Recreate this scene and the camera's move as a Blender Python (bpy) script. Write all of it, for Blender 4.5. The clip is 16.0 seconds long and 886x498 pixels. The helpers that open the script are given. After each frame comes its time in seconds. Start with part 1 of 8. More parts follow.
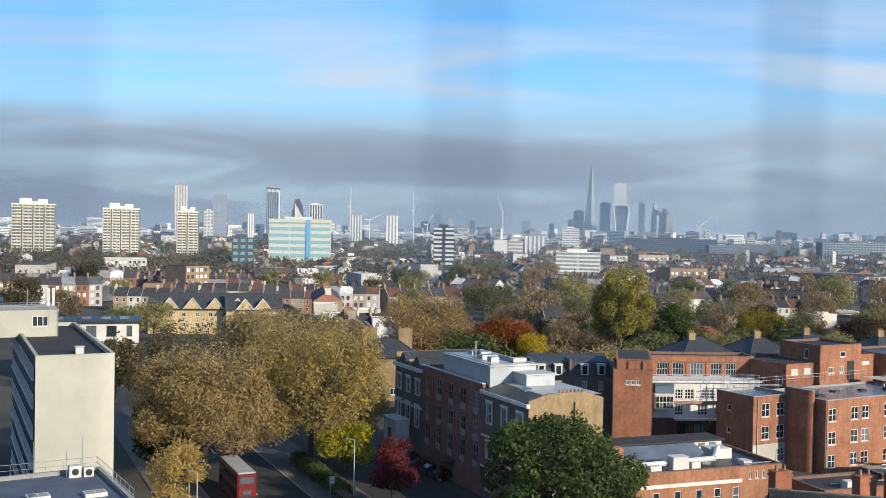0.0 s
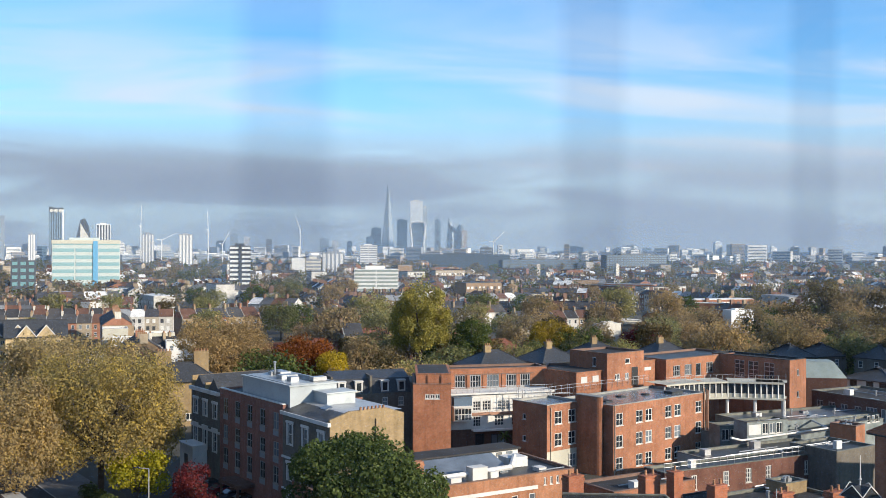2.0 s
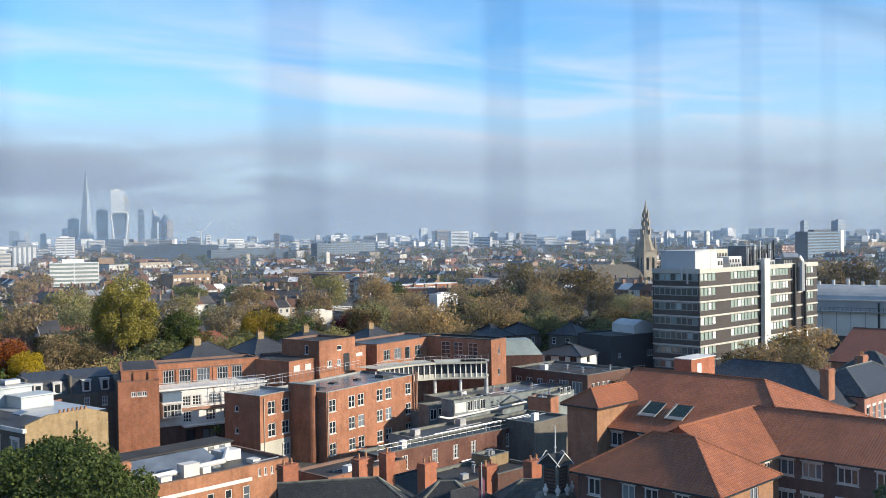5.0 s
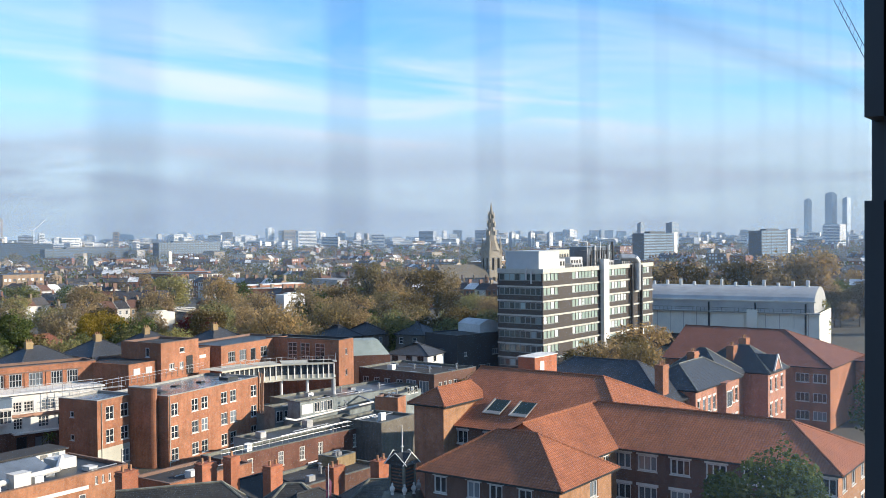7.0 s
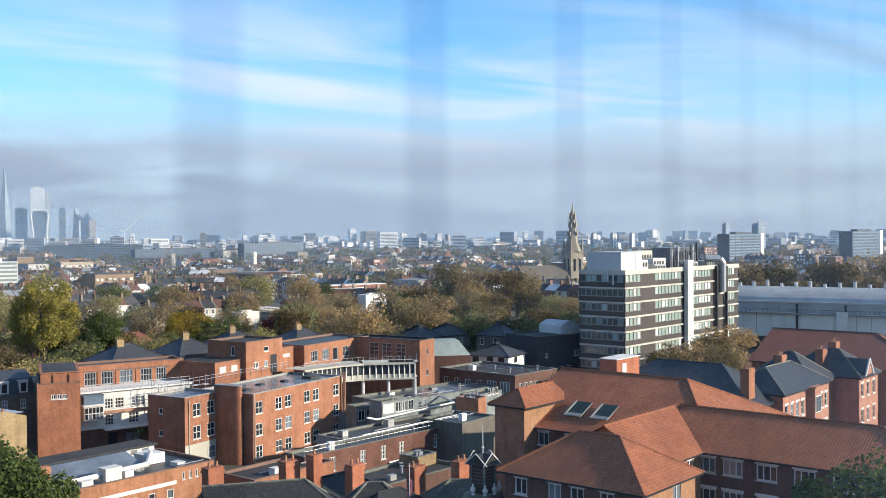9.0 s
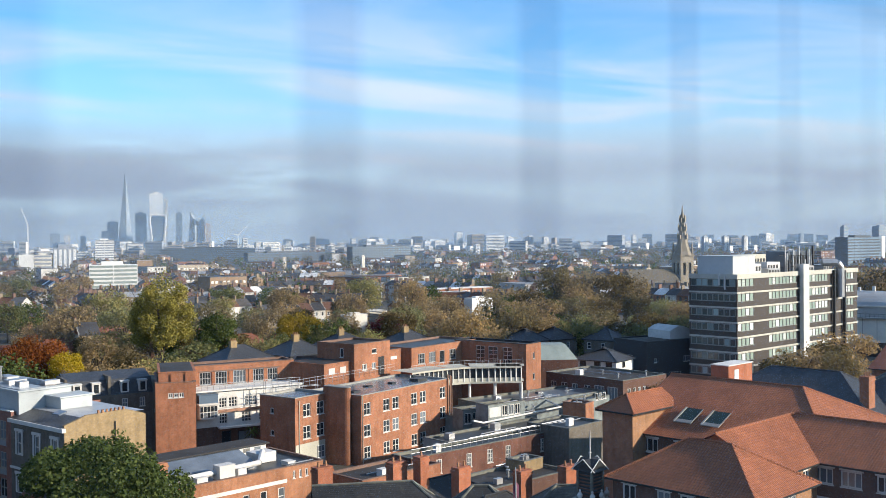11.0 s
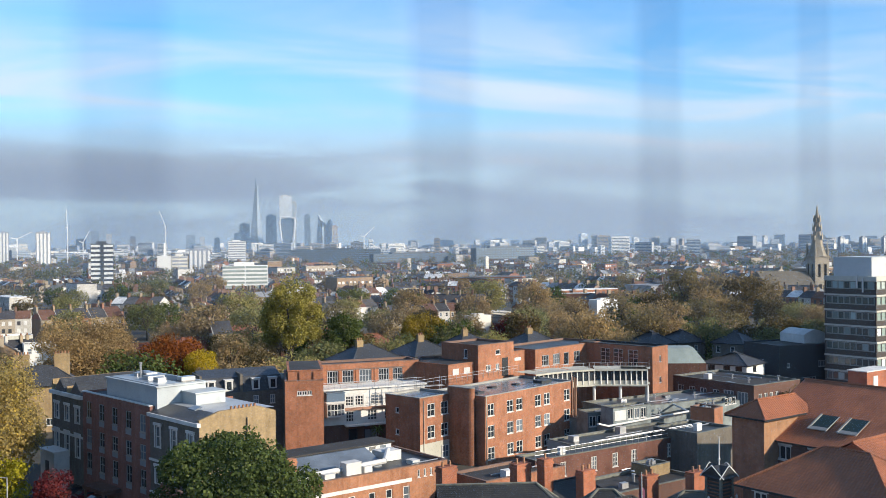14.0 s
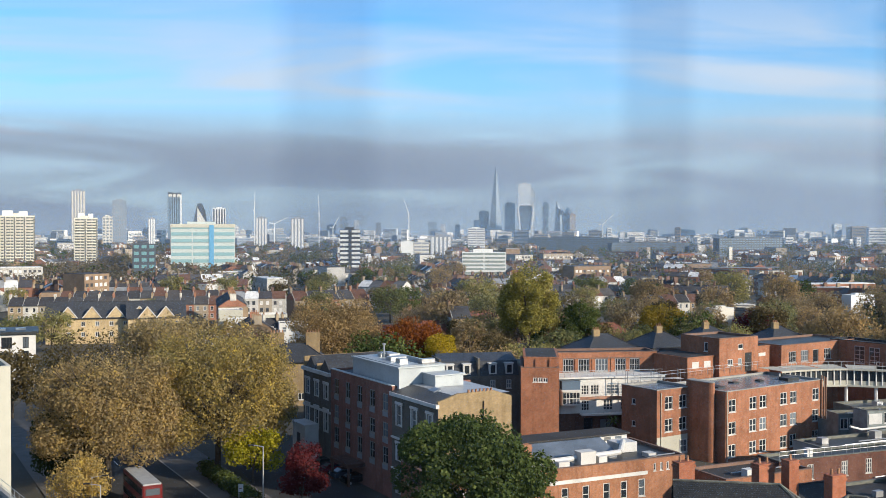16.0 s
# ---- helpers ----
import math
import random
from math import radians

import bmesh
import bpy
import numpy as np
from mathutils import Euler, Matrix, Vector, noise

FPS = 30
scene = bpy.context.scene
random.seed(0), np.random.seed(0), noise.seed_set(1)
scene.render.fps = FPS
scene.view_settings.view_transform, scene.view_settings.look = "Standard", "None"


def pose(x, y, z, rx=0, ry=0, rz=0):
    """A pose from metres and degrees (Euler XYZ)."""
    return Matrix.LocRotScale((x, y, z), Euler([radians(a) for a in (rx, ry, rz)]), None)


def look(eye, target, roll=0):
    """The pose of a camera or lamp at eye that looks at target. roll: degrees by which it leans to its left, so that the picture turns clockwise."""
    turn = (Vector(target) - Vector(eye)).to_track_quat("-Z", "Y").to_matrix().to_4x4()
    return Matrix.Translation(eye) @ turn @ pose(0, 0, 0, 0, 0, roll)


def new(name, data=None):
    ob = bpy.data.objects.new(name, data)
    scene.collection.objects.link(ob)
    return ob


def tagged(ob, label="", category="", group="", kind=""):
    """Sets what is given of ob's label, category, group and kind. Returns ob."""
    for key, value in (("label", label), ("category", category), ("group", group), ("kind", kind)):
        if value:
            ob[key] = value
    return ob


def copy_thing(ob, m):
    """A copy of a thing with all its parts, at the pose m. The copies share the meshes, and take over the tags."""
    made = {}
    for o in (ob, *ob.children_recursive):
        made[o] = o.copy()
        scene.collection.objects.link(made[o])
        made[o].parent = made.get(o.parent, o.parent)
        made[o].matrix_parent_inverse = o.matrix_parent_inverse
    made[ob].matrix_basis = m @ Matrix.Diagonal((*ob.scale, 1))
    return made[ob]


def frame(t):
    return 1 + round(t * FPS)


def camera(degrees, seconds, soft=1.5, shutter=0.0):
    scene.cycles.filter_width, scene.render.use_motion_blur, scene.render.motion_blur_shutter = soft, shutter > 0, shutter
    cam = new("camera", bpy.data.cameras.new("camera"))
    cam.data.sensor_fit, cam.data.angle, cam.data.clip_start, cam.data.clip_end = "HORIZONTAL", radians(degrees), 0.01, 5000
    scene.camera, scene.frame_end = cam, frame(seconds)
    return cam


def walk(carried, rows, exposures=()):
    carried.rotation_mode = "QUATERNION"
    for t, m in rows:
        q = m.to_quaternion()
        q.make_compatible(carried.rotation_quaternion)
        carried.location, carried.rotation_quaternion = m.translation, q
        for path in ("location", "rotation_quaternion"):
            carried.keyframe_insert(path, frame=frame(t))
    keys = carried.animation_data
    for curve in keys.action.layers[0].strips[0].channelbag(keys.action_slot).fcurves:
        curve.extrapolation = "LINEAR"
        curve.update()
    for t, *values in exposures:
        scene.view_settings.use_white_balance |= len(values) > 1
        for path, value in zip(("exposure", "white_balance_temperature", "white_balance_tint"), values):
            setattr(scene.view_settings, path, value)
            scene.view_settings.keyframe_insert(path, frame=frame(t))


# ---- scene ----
EYE = Vector((0.0, 0.0, 35.0))
cam = camera(46.58, 16.0, soft=0.65)
# seconds, yaw, 90 + pitch, roll: a phone turned by hand at an upper-floor window
ROWS = [
    (0.0, 0.02, 88.80, -1.05),
    (0.5, -2.58, 89.04, -1.01),
    (1.0, -4.95, 89.32, -0.86),
    (1.5, -7.83, 89.64, -0.58),
    (2.0, -11.19, 89.90, -0.19),
    (2.5, -14.27, 89.99, 0.08),
    (3.0, -17.06, 89.92, 0.35),
    (3.5, -19.35, 89.73, 0.52),
    (4.0, -21.72, 89.48, 0.69),
    (4.5, -24.42, 89.28, 0.79),
    (5.0, -27.22, 89.19, 0.75),
    (5.2, -28.41, 89.17, 0.73),
    (7.3, -35.87, 89.11, 0.42),
    (7.5, -35.57, 89.08, 0.42),
    (8.0, -34.60, 89.06, 0.52),
    (8.5, -32.98, 89.10, 0.47),
    (9.0, -31.18, 89.19, 0.45),
    (9.5, -29.39, 89.28, 0.45),
    (12.0, -23.32, 89.48, 0.53),
    (12.5, -22.50, 89.50, 0.53),
    (13.0, -21.68, 89.51, 0.52),
    (13.5, -20.37, 89.53, 0.51),
    (14.0, -18.38, 89.56, 0.58),
    (14.5, -15.37, 89.60, 0.55),
    (15.0, -11.99, 89.65, 0.49),
    (15.5, -8.64, 89.56, 0.33),
    (16.0, -5.20, 88.95, -0.08),
]
DRIFT = ((0.0, -0.001), (3.0, -0.006), (5.0, -0.003), (8.5, 0.0), (12.5, -0.005), (16.0, 0.005))   # metres along the pane


def drift(t):
    s = float(np.interp(t, [a for a, _ in DRIFT], [b for _, b in DRIFT]))
    return EYE + Vector((math.cos(radians(20.0)), math.sin(radians(20.0)), 0.0)) * s


walk(cam, [(t, Matrix.Translation(drift(t)) @ pose(0, 0, 0, pitch, roll, yaw)) for t, yaw, pitch, roll in ROWS],
     [(0.0, 0.53), (0.6, 0.60), (3.5, 0.71), (5.2, 0.77), (7.4, 0.93), (9.0, 0.84), (12.0, 0.76), (14.0, 0.75), (15.0, 0.71), (16.0, 0.54)])

# ---- light ----
SUN_AZ, SUN_EL = 129.0, 21.0            # degrees clockwise from +y, and above the horizon
SUN_WAY = Vector((math.sin(radians(SUN_AZ)) * math.cos(radians(SUN_EL)), math.cos(radians(SUN_AZ)) * math.cos(radians(SUN_EL)), math.sin(radians(SUN_EL))))
sun = new("sun", bpy.data.lights.new("sun", "SUN"))
sun.data.energy, sun.data.angle, sun.data.color = 5.0, radians(0.6), (1.0, 0.87, 0.70)
sun.matrix_world = look(SUN_WAY * 300, (0, 0, 0))


class Nodes:
    """A small writer of node trees."""

    def __init__(self, tree):
        self.tree = tree
        tree.nodes.clear()

    def add(self, kind, **values):
        node = self.tree.nodes.new(kind)
        for key, value in values.items():
            if key in node.inputs:
                if hasattr(value, "is_output"):
                    self.tree.links.new(value, node.inputs[key])
                else:
                    node.inputs[key].default_value = value
            else:
                setattr(node, key, value)
        return node

    def link(self, out, socket):
        self.tree.links.new(out, socket)

    def math(self, op, a, b=0.0, c=0.0):
        node = self.tree.nodes.new("ShaderNodeMath")
        node.operation = op
        for i, value in enumerate((a, b, c)):
            if hasattr(value, "is_output"):
                self.tree.links.new(value, node.inputs[i])
            else:
                node.inputs[i].default_value = value
        return node.outputs[0]

    def mix(self, fac, a, b, blend="MIX"):
        node = self.tree.nodes.new("ShaderNodeMix")
        node.data_type, node.blend_type = "RGBA", blend
        for i, value in ((0, fac), (6, a), (7, b)):
            if hasattr(value, "is_output"):
                self.tree.links.new(value, node.inputs[i])
            elif i:
                node.inputs[i].default_value = (*value, 1)
            else:
                node.inputs[i].default_value = value
        return node.outputs[2]

    def ramp(self, fac, *stops):
        node = self.tree.nodes.new("ShaderNodeValToRGB")
        self.tree.links.new(fac, node.inputs[0])
        els = node.color_ramp.elements
        while len(els) < len(stops):
            els.new(0.5)
        for e, (at, col) in zip(els, stops):
            e.position, e.color = at, (*col, 1)
        return node.outputs[0]

    def noise(self, vector, scale, detail=3.0, rough=0.55):
        node = self.add("ShaderNodeTexNoise", Scale=scale, Detail=detail, Roughness=rough)
        if vector is not None:
            self.link(vector, node.inputs["Vector"])
        return node.outputs[0]


def make_world():
    world = bpy.data.worlds.new("sky")
    scene.world = world
    world.use_nodes = True
    n = Nodes(world.node_tree)
    sky = n.add("ShaderNodeTexSky", sky_type="NISHITA", sun_disc=False, sun_elevation=radians(SUN_EL), sun_rotation=radians(SUN_AZ),
                altitude=60.0, air_density=1.0, dust_density=0.8, ozone_density=2.5)
    co = n.add("ShaderNodeTexCoord").outputs["Generated"]
    sep = n.add("ShaderNodeSeparateXYZ", Vector=co)
    up = n.math("MAXIMUM", sep.outputs[2], 0.0)
    # clouds lie on a flat sheet overhead: the view is divided by its height
    lift = n.math("ADD", up, 0.055)
    flat = n.add("ShaderNodeCombineXYZ", X=n.math("DIVIDE", sep.outputs[0], lift), Y=n.math("DIVIDE", sep.outputs[1], lift), Z=0.0)
    streak = n.add("ShaderNodeMapping", Vector=flat.outputs[0], Scale=(0.42, 0.85, 1.0), Rotation=(0, 0, radians(24)))
    warp = n.add("ShaderNodeTexNoise", Vector=streak.outputs[0], Scale=1.0, Detail=8.0, Roughness=0.57, Distortion=0.9)
    high = warp.outputs[0]
    band_co = n.add("ShaderNodeMapping", Vector=co, Scale=(2.6, 2.6, 20.0))
    bands = n.add("ShaderNodeTexNoise", Vector=band_co.outputs[0], Scale=1.2, Detail=7.0, Roughness=0.5, Distortion=0.6).outputs[0]
    base = n.mix(1.0, sky.outputs[0], (1.0, 1.8, 2.36), "MULTIPLY")
    # thin white cirrus
    veil = n.ramp(high, (0.38, (0.04, 0.04, 0.04)), (0.52, (0.5, 0.5, 0.5)), (0.64, (1, 1, 1)))
    band_at = n.ramp(up, (0.0, (0.5, 0.5, 0.5)), (0.07, (1, 1, 1)), (0.14, (0.85, 0.85, 0.85)), (0.21, (0.35, 0.35, 0.35)), (1.0, (0.3, 0.3, 0.3)))
    haze_floor = n.ramp(up, (0.0, (0.75,) * 3), (0.08, (0.68,) * 3), (0.13, (0.15,) * 3), (0.2, (0.0,) * 3))
    white = n.mix(n.math("MAXIMUM", n.math("MULTIPLY", veil, band_at), haze_floor), base, (7.0, 8.2, 9.4))
    # grey stratus low over the horizon
    grey_at = n.ramp(up, (0.0, (0.9, 0.9, 0.9)), (0.05, (0.95, 0.95, 0.95)), (0.075, (0.6, 0.6, 0.6)), (0.105, (0.0, 0.0, 0.0)), (1.0, (0.0, 0.0, 0.0)))
    # a heavier bank of stratus to the north-west
    bank_at = n.ramp(up, (0.0, (0.2,) * 3), (0.02, (0.7,) * 3), (0.055, (1,) * 3), (0.085, (0.75,) * 3), (0.115, (0.0,) * 3), (1.0, (0.0,) * 3))
    west = n.ramp(n.math("ADD", n.math("MULTIPLY", sep.outputs[0], 0.5), 0.5), (0.30, (1,) * 3), (0.52, (1,) * 3), (0.68, (0.25,) * 3), (0.80, (0.0,) * 3))
    bank = n.math("MULTIPLY", n.math("MULTIPLY", bank_at, west), n.ramp(bands, (0.36, (0.0,) * 3), (0.52, (0.75,) * 3), (0.66, (1,) * 3)))
    grey_fac = n.math("MULTIPLY", n.ramp(bands, (0.40, (0.25, 0.25, 0.25)), (0.58, (1, 1, 1))), grey_at)
    grey = n.mix(bank, n.mix(grey_fac, white, (4.05, 4.9, 6.1)), (3.05, 3.65, 4.7))
    # clouds and haze are brighter on the sun's side
    glow = n.add("ShaderNodeVectorMath", operation="DOT_PRODUCT")
    n.link(co, glow.inputs[0])
    glow.inputs[1].default_value = SUN_WAY
    grey = n.mix(1.0, grey, n.ramp(n.math("ADD", n.math("MULTIPLY", glow.outputs["Value"], 0.5), 0.5), (0.0, (0.78, 0.76, 0.77)), (0.3, (0.93, 0.90, 0.90)), (0.5, (0.92, 0.87, 0.87)), (0.7, (0.88, 0.82, 0.80)), (1.0, (0.95, 0.88, 0.84))), "MULTIPLY")
    bg = n.add("ShaderNodeBackground", Color=grey, Strength=0.074)
    out = n.add("ShaderNodeOutputWorld")
    n.link(bg.outputs[0], out.inputs[0])


make_world()


# ---- materials ----
ALBEDO_SCALE = 0.76                             # scales wall, roof and paving colours down, to deepen shade against sun


def surface(name, colour, rough=0.8, vary=0.25, scale=0.6, grain=8.0, bump=0.0, metal=0.0, spread=0.0, island=0.0, tint=None, spec=0.3):
    """Paint, plaster, brick at a distance: a base colour with stains, grain and, per piece, a spread of tone."""
    m = bpy.data.materials.new(name)
    m.use_nodes = True
    n = Nodes(m.node_tree)
    co = n.add("ShaderNodeNewGeometry").outputs["Position"]
    big, fine = n.noise(co, scale, 4.0, 0.6), n.noise(co, grain, 2.0, 0.6)
    colour = tuple(c * ALBEDO_SCALE for c in colour)
    tint = tuple(c * ALBEDO_SCALE for c in tint) if tint else None
    dark = tuple(c * (1 - vary) for c in colour)
    light = tuple(min(1, c * (1 + vary * 0.7)) for c in (tint or colour))
    col = n.mix(n.ramp(big, (0.3, (0, 0, 0)), (0.7, (1, 1, 1))), dark, light)
    col = n.mix(n.math("MULTIPLY", fine, 0.5 * vary + 0.08), col, tuple(c * 0.35 for c in colour))
    if spread:
        rnd = n.add("ShaderNodeObjectInfo").outputs["Random"]
        col = n.mix(1.0, col, n.ramp(rnd, (0.0, (1 - spread,) * 3), (1.0, (1 + spread,) * 3)), "MULTIPLY")
    if island:
        rnd = n.add("ShaderNodeNewGeometry").outputs["Random Per Island"]
        col = n.mix(1.0, col, n.ramp(rnd, (0.0, (1 - island,) * 3), (1.0, (1 + island,) * 3)), "MULTIPLY")
    b = n.add("ShaderNodeBsdfPrincipled", Roughness=rough, Metallic=metal)
    b.inputs["Specular IOR Level"].default_value = spec
    n.link(col, b.inputs["Base Color"])
    if bump:
        bp = n.add("ShaderNodeBump", Strength=bump, Distance=0.05, Height=fine)
        n.link(bp.outputs[0], b.inputs["Normal"])
    out = n.add("ShaderNodeOutputMaterial")
    n.link(b.outputs[0], out.inputs[0])
    return m


def palette(name, stops, rough=0.85, by="island", scale=0.4, vary=0.25, spec=0.2):
    """Many pieces in one mesh, or many copies: each takes a colour from the stops."""
    m = bpy.data.materials.new(name)
    m.use_nodes = True
    n = Nodes(m.node_tree)
    rnd = n.add("ShaderNodeNewGeometry").outputs["Random Per Island"] if by == "island" else n.add("ShaderNodeObjectInfo").outputs["Random"]
    k = len(stops)
    node = n.tree.nodes.new("ShaderNodeValToRGB")
    node.color_ramp.interpolation = "CONSTANT"
    n.link(rnd, node.inputs[0])
    while len(node.color_ramp.elements) < k:
        node.color_ramp.elements.new(0.5)
    for i, e in enumerate(node.color_ramp.elements):
        e.position, e.color = i / k, (*(c * ALBEDO_SCALE for c in stops[i]), 1)
    co = n.add("ShaderNodeNewGeometry").outputs["Position"]
    big = n.noise(co, scale, 4.0, 0.6)
    col = n.mix(1.0, node.outputs[0], n.ramp(big, (0.25, (1 - vary,) * 3), (0.75, (1 + vary,) * 3)), "MULTIPLY")
    b = n.add("ShaderNodeBsdfPrincipled", Roughness=rough)
    b.inputs["Specular IOR Level"].default_value = spec
    n.link(col, b.inputs["Base Color"])
    out = n.add("ShaderNodeOutputMaterial")
    n.link(b.outputs[0], out.inputs[0])
    return m


def brickwork(name, a, b_col, mortar, course=0.075, length=0.225, stain=0.3):
    """Brick walls: courses by UV in metres, with stains and faded patches."""
    m = bpy.data.materials.new(name)
    m.use_nodes = True
    n = Nodes(m.node_tree)
    uv = n.add("ShaderNodeUVMap").outputs[0]
    br = n.add("ShaderNodeTexBrick", Vector=uv, Scale=1.0)
    br.inputs["Color1"].default_value, br.inputs["Color2"].default_value, br.inputs["Mortar"].default_value = (*(c * ALBEDO_SCALE for c in a), 1), (*(c * ALBEDO_SCALE for c in b_col), 1), (*(c * ALBEDO_SCALE for c in mortar), 1)
    br.inputs["Mortar Size"].default_value, br.inputs["Brick Width"].default_value, br.inputs["Row Height"].default_value = 0.008, length, course
    co = n.add("ShaderNodeNewGeometry").outputs["Position"]
    big = n.noise(co, 0.35, 5.0, 0.65)
    mid = n.noise(co, 2.2, 3.0, 0.6)
    col = n.mix(1.0, br.outputs[0], n.ramp(big, (0.3, (1 - stain * 0.7,) * 3), (0.7, (1 + stain * 0.4,) * 3)), "MULTIPLY")
    col = n.mix(1.0, col, n.ramp(mid, (0.25, (0.8,) * 3), (0.75, (1.14,) * 3)), "MULTIPLY")
    # rain streaks, drawn out downwards
    runs = n.noise(n.add("ShaderNodeMapping", Vector=co, Scale=(1.3, 1.3, 0.12)).outputs[0], 1.0, 4.0, 0.65)
    col = n.mix(1.0, col, n.ramp(runs, (0.32, (0.82, 0.80, 0.78)), (0.55, (1.03,) * 3)), "MULTIPLY")
    b = n.add("ShaderNodeBsdfPrincipled", Roughness=0.9)
    b.inputs["Specular IOR Level"].default_value = 0.2
    n.link(col, b.inputs["Base Color"])
    bp = n.add("ShaderNodeBump", Strength=0.4, Distance=0.02, Height=n.math("SUBTRACT", 1.0, br.outputs[1]))
    n.link(bp.outputs[0], b.inputs["Normal"])
    out = n.add("ShaderNodeOutputMaterial")
    n.link(b.outputs[0], out.inputs[0])
    return m


def roof_tiles(name, a, b_col, w=0.30, h=0.33, relief=1.0, rough=0.75, moss=None):
    """Pantiles or slates: courses and rolls by UV in metres (u along the eaves, v up the slope)."""
    m = bpy.data.materials.new(name)
    m.use_nodes = True
    n = Nodes(m.node_tree)
    uv = n.add("ShaderNodeUVMap").outputs[0]
    sep = n.add("ShaderNodeSeparateXYZ", Vector=uv)
    br = n.add("ShaderNodeTexBrick", Vector=uv, Scale=1.0, offset=0.0 if relief > 0.6 else 0.5)
    br.inputs["Color1"].default_value, br.inputs["Color2"].default_value = (*(c * ALBEDO_SCALE for c in a), 1), (*(c * ALBEDO_SCALE for c in b_col), 1)
    br.inputs["Mortar"].default_value = (*(c * 0.35 for c in a), 1)
    br.inputs["Mortar Size"].default_value, br.inputs["Brick Width"].default_value, br.inputs["Row Height"].default_value = 0.018, w, h
    co = n.add("ShaderNodeNewGeometry").outputs["Position"]
    big = n.noise(co, 0.5, 5.0, 0.65)
    col = n.mix(1.0, br.outputs[0], n.ramp(big, (0.3, (0.78,) * 3), (0.7, (1.15,) * 3)), "MULTIPLY")
    if moss:
        col = n.mix(n.ramp(n.noise(co, 1.6, 4.0, 0.7), (0.56, (0, 0, 0)), (0.74, (0.6, 0.6, 0.6))), col, moss)
    roll = n.math("ABSOLUTE", n.math("SINE", n.math("MULTIPLY", sep.outputs[0], math.pi / w)))
    step = n.math("FRACT", n.math("DIVIDE", sep.outputs[1], h))
    height = n.math("ADD", n.math("MULTIPLY", roll, 0.035 * relief), n.math("MULTIPLY", n.math("SUBTRACT", 1.0, step), 0.03))
    bp = n.add("ShaderNodeBump", Strength=1.0, Distance=1.0, Height=height)
    b = n.add("ShaderNodeBsdfPrincipled", Roughness=rough)
    b.inputs["Specular IOR Level"].default_value = 0.3
    n.link(col, b.inputs["Base Color"])
    n.link(bp.outputs[0], b.inputs["Normal"])
    out = n.add("ShaderNodeOutputMaterial")
    n.link(b.outputs[0], out.inputs[0])
    return m


def foliage(name, stops, spread=0.25, translucent=0.35):
    """Leaves: each leaf its own tone, each tree its own shift, some light let through."""
    m = bpy.data.materials.new(name)
    m.use_nodes = True
    n = Nodes(m.node_tree)
    leaf = n.add("ShaderNodeNewGeometry").outputs["Random Per Island"]
    tree = n.add("ShaderNodeObjectInfo").outputs["Random"]
    co = n.add("ShaderNodeNewGeometry").outputs["Position"]
    patch = n.noise(co, 0.35, 3.0, 0.6)
    t = n.math("ADD", n.math("MULTIPLY", leaf, 0.55), n.math("MULTIPLY", n.math("SUBTRACT", patch, 0.24), 1.0))
    k = len(stops)
    col = n.ramp(t, *[(i / (k - 1), c) for i, c in enumerate(stops)])
    col = n.mix(1.0, col, n.ramp(tree, (0.0, (1 - spread, 1 - spread * 0.8, 1 - spread)), (0.5, (1, 1, 1)), (1.0, (1 + spread, 1 + spread * 0.7, 1 + spread * 0.2))), "MULTIPLY")
    d = n.add("ShaderNodeBsdfDiffuse", Color=col)
    tr = n.add("ShaderNodeBsdfTranslucent", Color=col)
    mx = n.tree.nodes.new("ShaderNodeMixShader")
    mx.inputs[0].default_value = translucent
    n.link(d.outputs[0], mx.inputs[1]), n.link(tr.outputs[0], mx.inputs[2])
    out = n.add("ShaderNodeOutputMaterial")
    n.link(mx.outputs[0], out.inputs[0])
    return m


def glazing(name, colour=(0.02, 0.025, 0.03), rough=0.08, spread=0.0):
    m = bpy.data.materials.new(name)
    m.use_nodes = True
    n = Nodes(m.node_tree)
    rnd = n.add("ShaderNodeObjectInfo").outputs["Random"]
    lit = tuple(min(1, c * (1 + 9 * spread) + 0.10 * spread) for c in colour)
    col = n.ramp(rnd, (0.0, colour), (0.62, colour), (0.8, lit), (1.0, colour))
    b = n.add("ShaderNodeBsdfPrincipled", Roughness=rough)
    b.inputs["Specular IOR Level"].default_value = 0.6
    n.link(col, b.inputs["Base Color"])
    out = n.add("ShaderNodeOutputMaterial")
    n.link(b.outputs[0], out.inputs[0])
    return m


RED = brickwork("red_brick", (0.47, 0.19, 0.10), (0.36, 0.14, 0.078), (0.38, 0.26, 0.18), stain=0.4)
ORANGE = brickwork("orange_brick", (0.48, 0.21, 0.105), (0.40, 0.165, 0.085), (0.40, 0.28, 0.20), stain=0.35)
BROWN = brickwork("brown_brick", (0.17, 0.085, 0.06), (0.13, 0.065, 0.05), (0.17, 0.13, 0.11))
STOCK = brickwork("yellow_stock_brick", (0.42, 0.30, 0.15), (0.33, 0.23, 0.12), (0.34, 0.28, 0.2))
GREYBRICK = brickwork("sooty_grey_brick", (0.20, 0.18, 0.15), (0.15, 0.135, 0.115), (0.22, 0.2, 0.17))
BUFF = brickwork("buff_brick", (0.46, 0.29, 0.14), (0.40, 0.25, 0.12), (0.38, 0.28, 0.19))
PANTILE = roof_tiles("orange_pantiles", (0.43, 0.155, 0.07), (0.35, 0.118, 0.055), w=0.26, h=0.33, relief=1.25, moss=(0.16, 0.08, 0.05))
TAN = brickwork("tan_brick", (0.45, 0.235, 0.12), (0.37, 0.19, 0.10), (0.37, 0.26, 0.18))
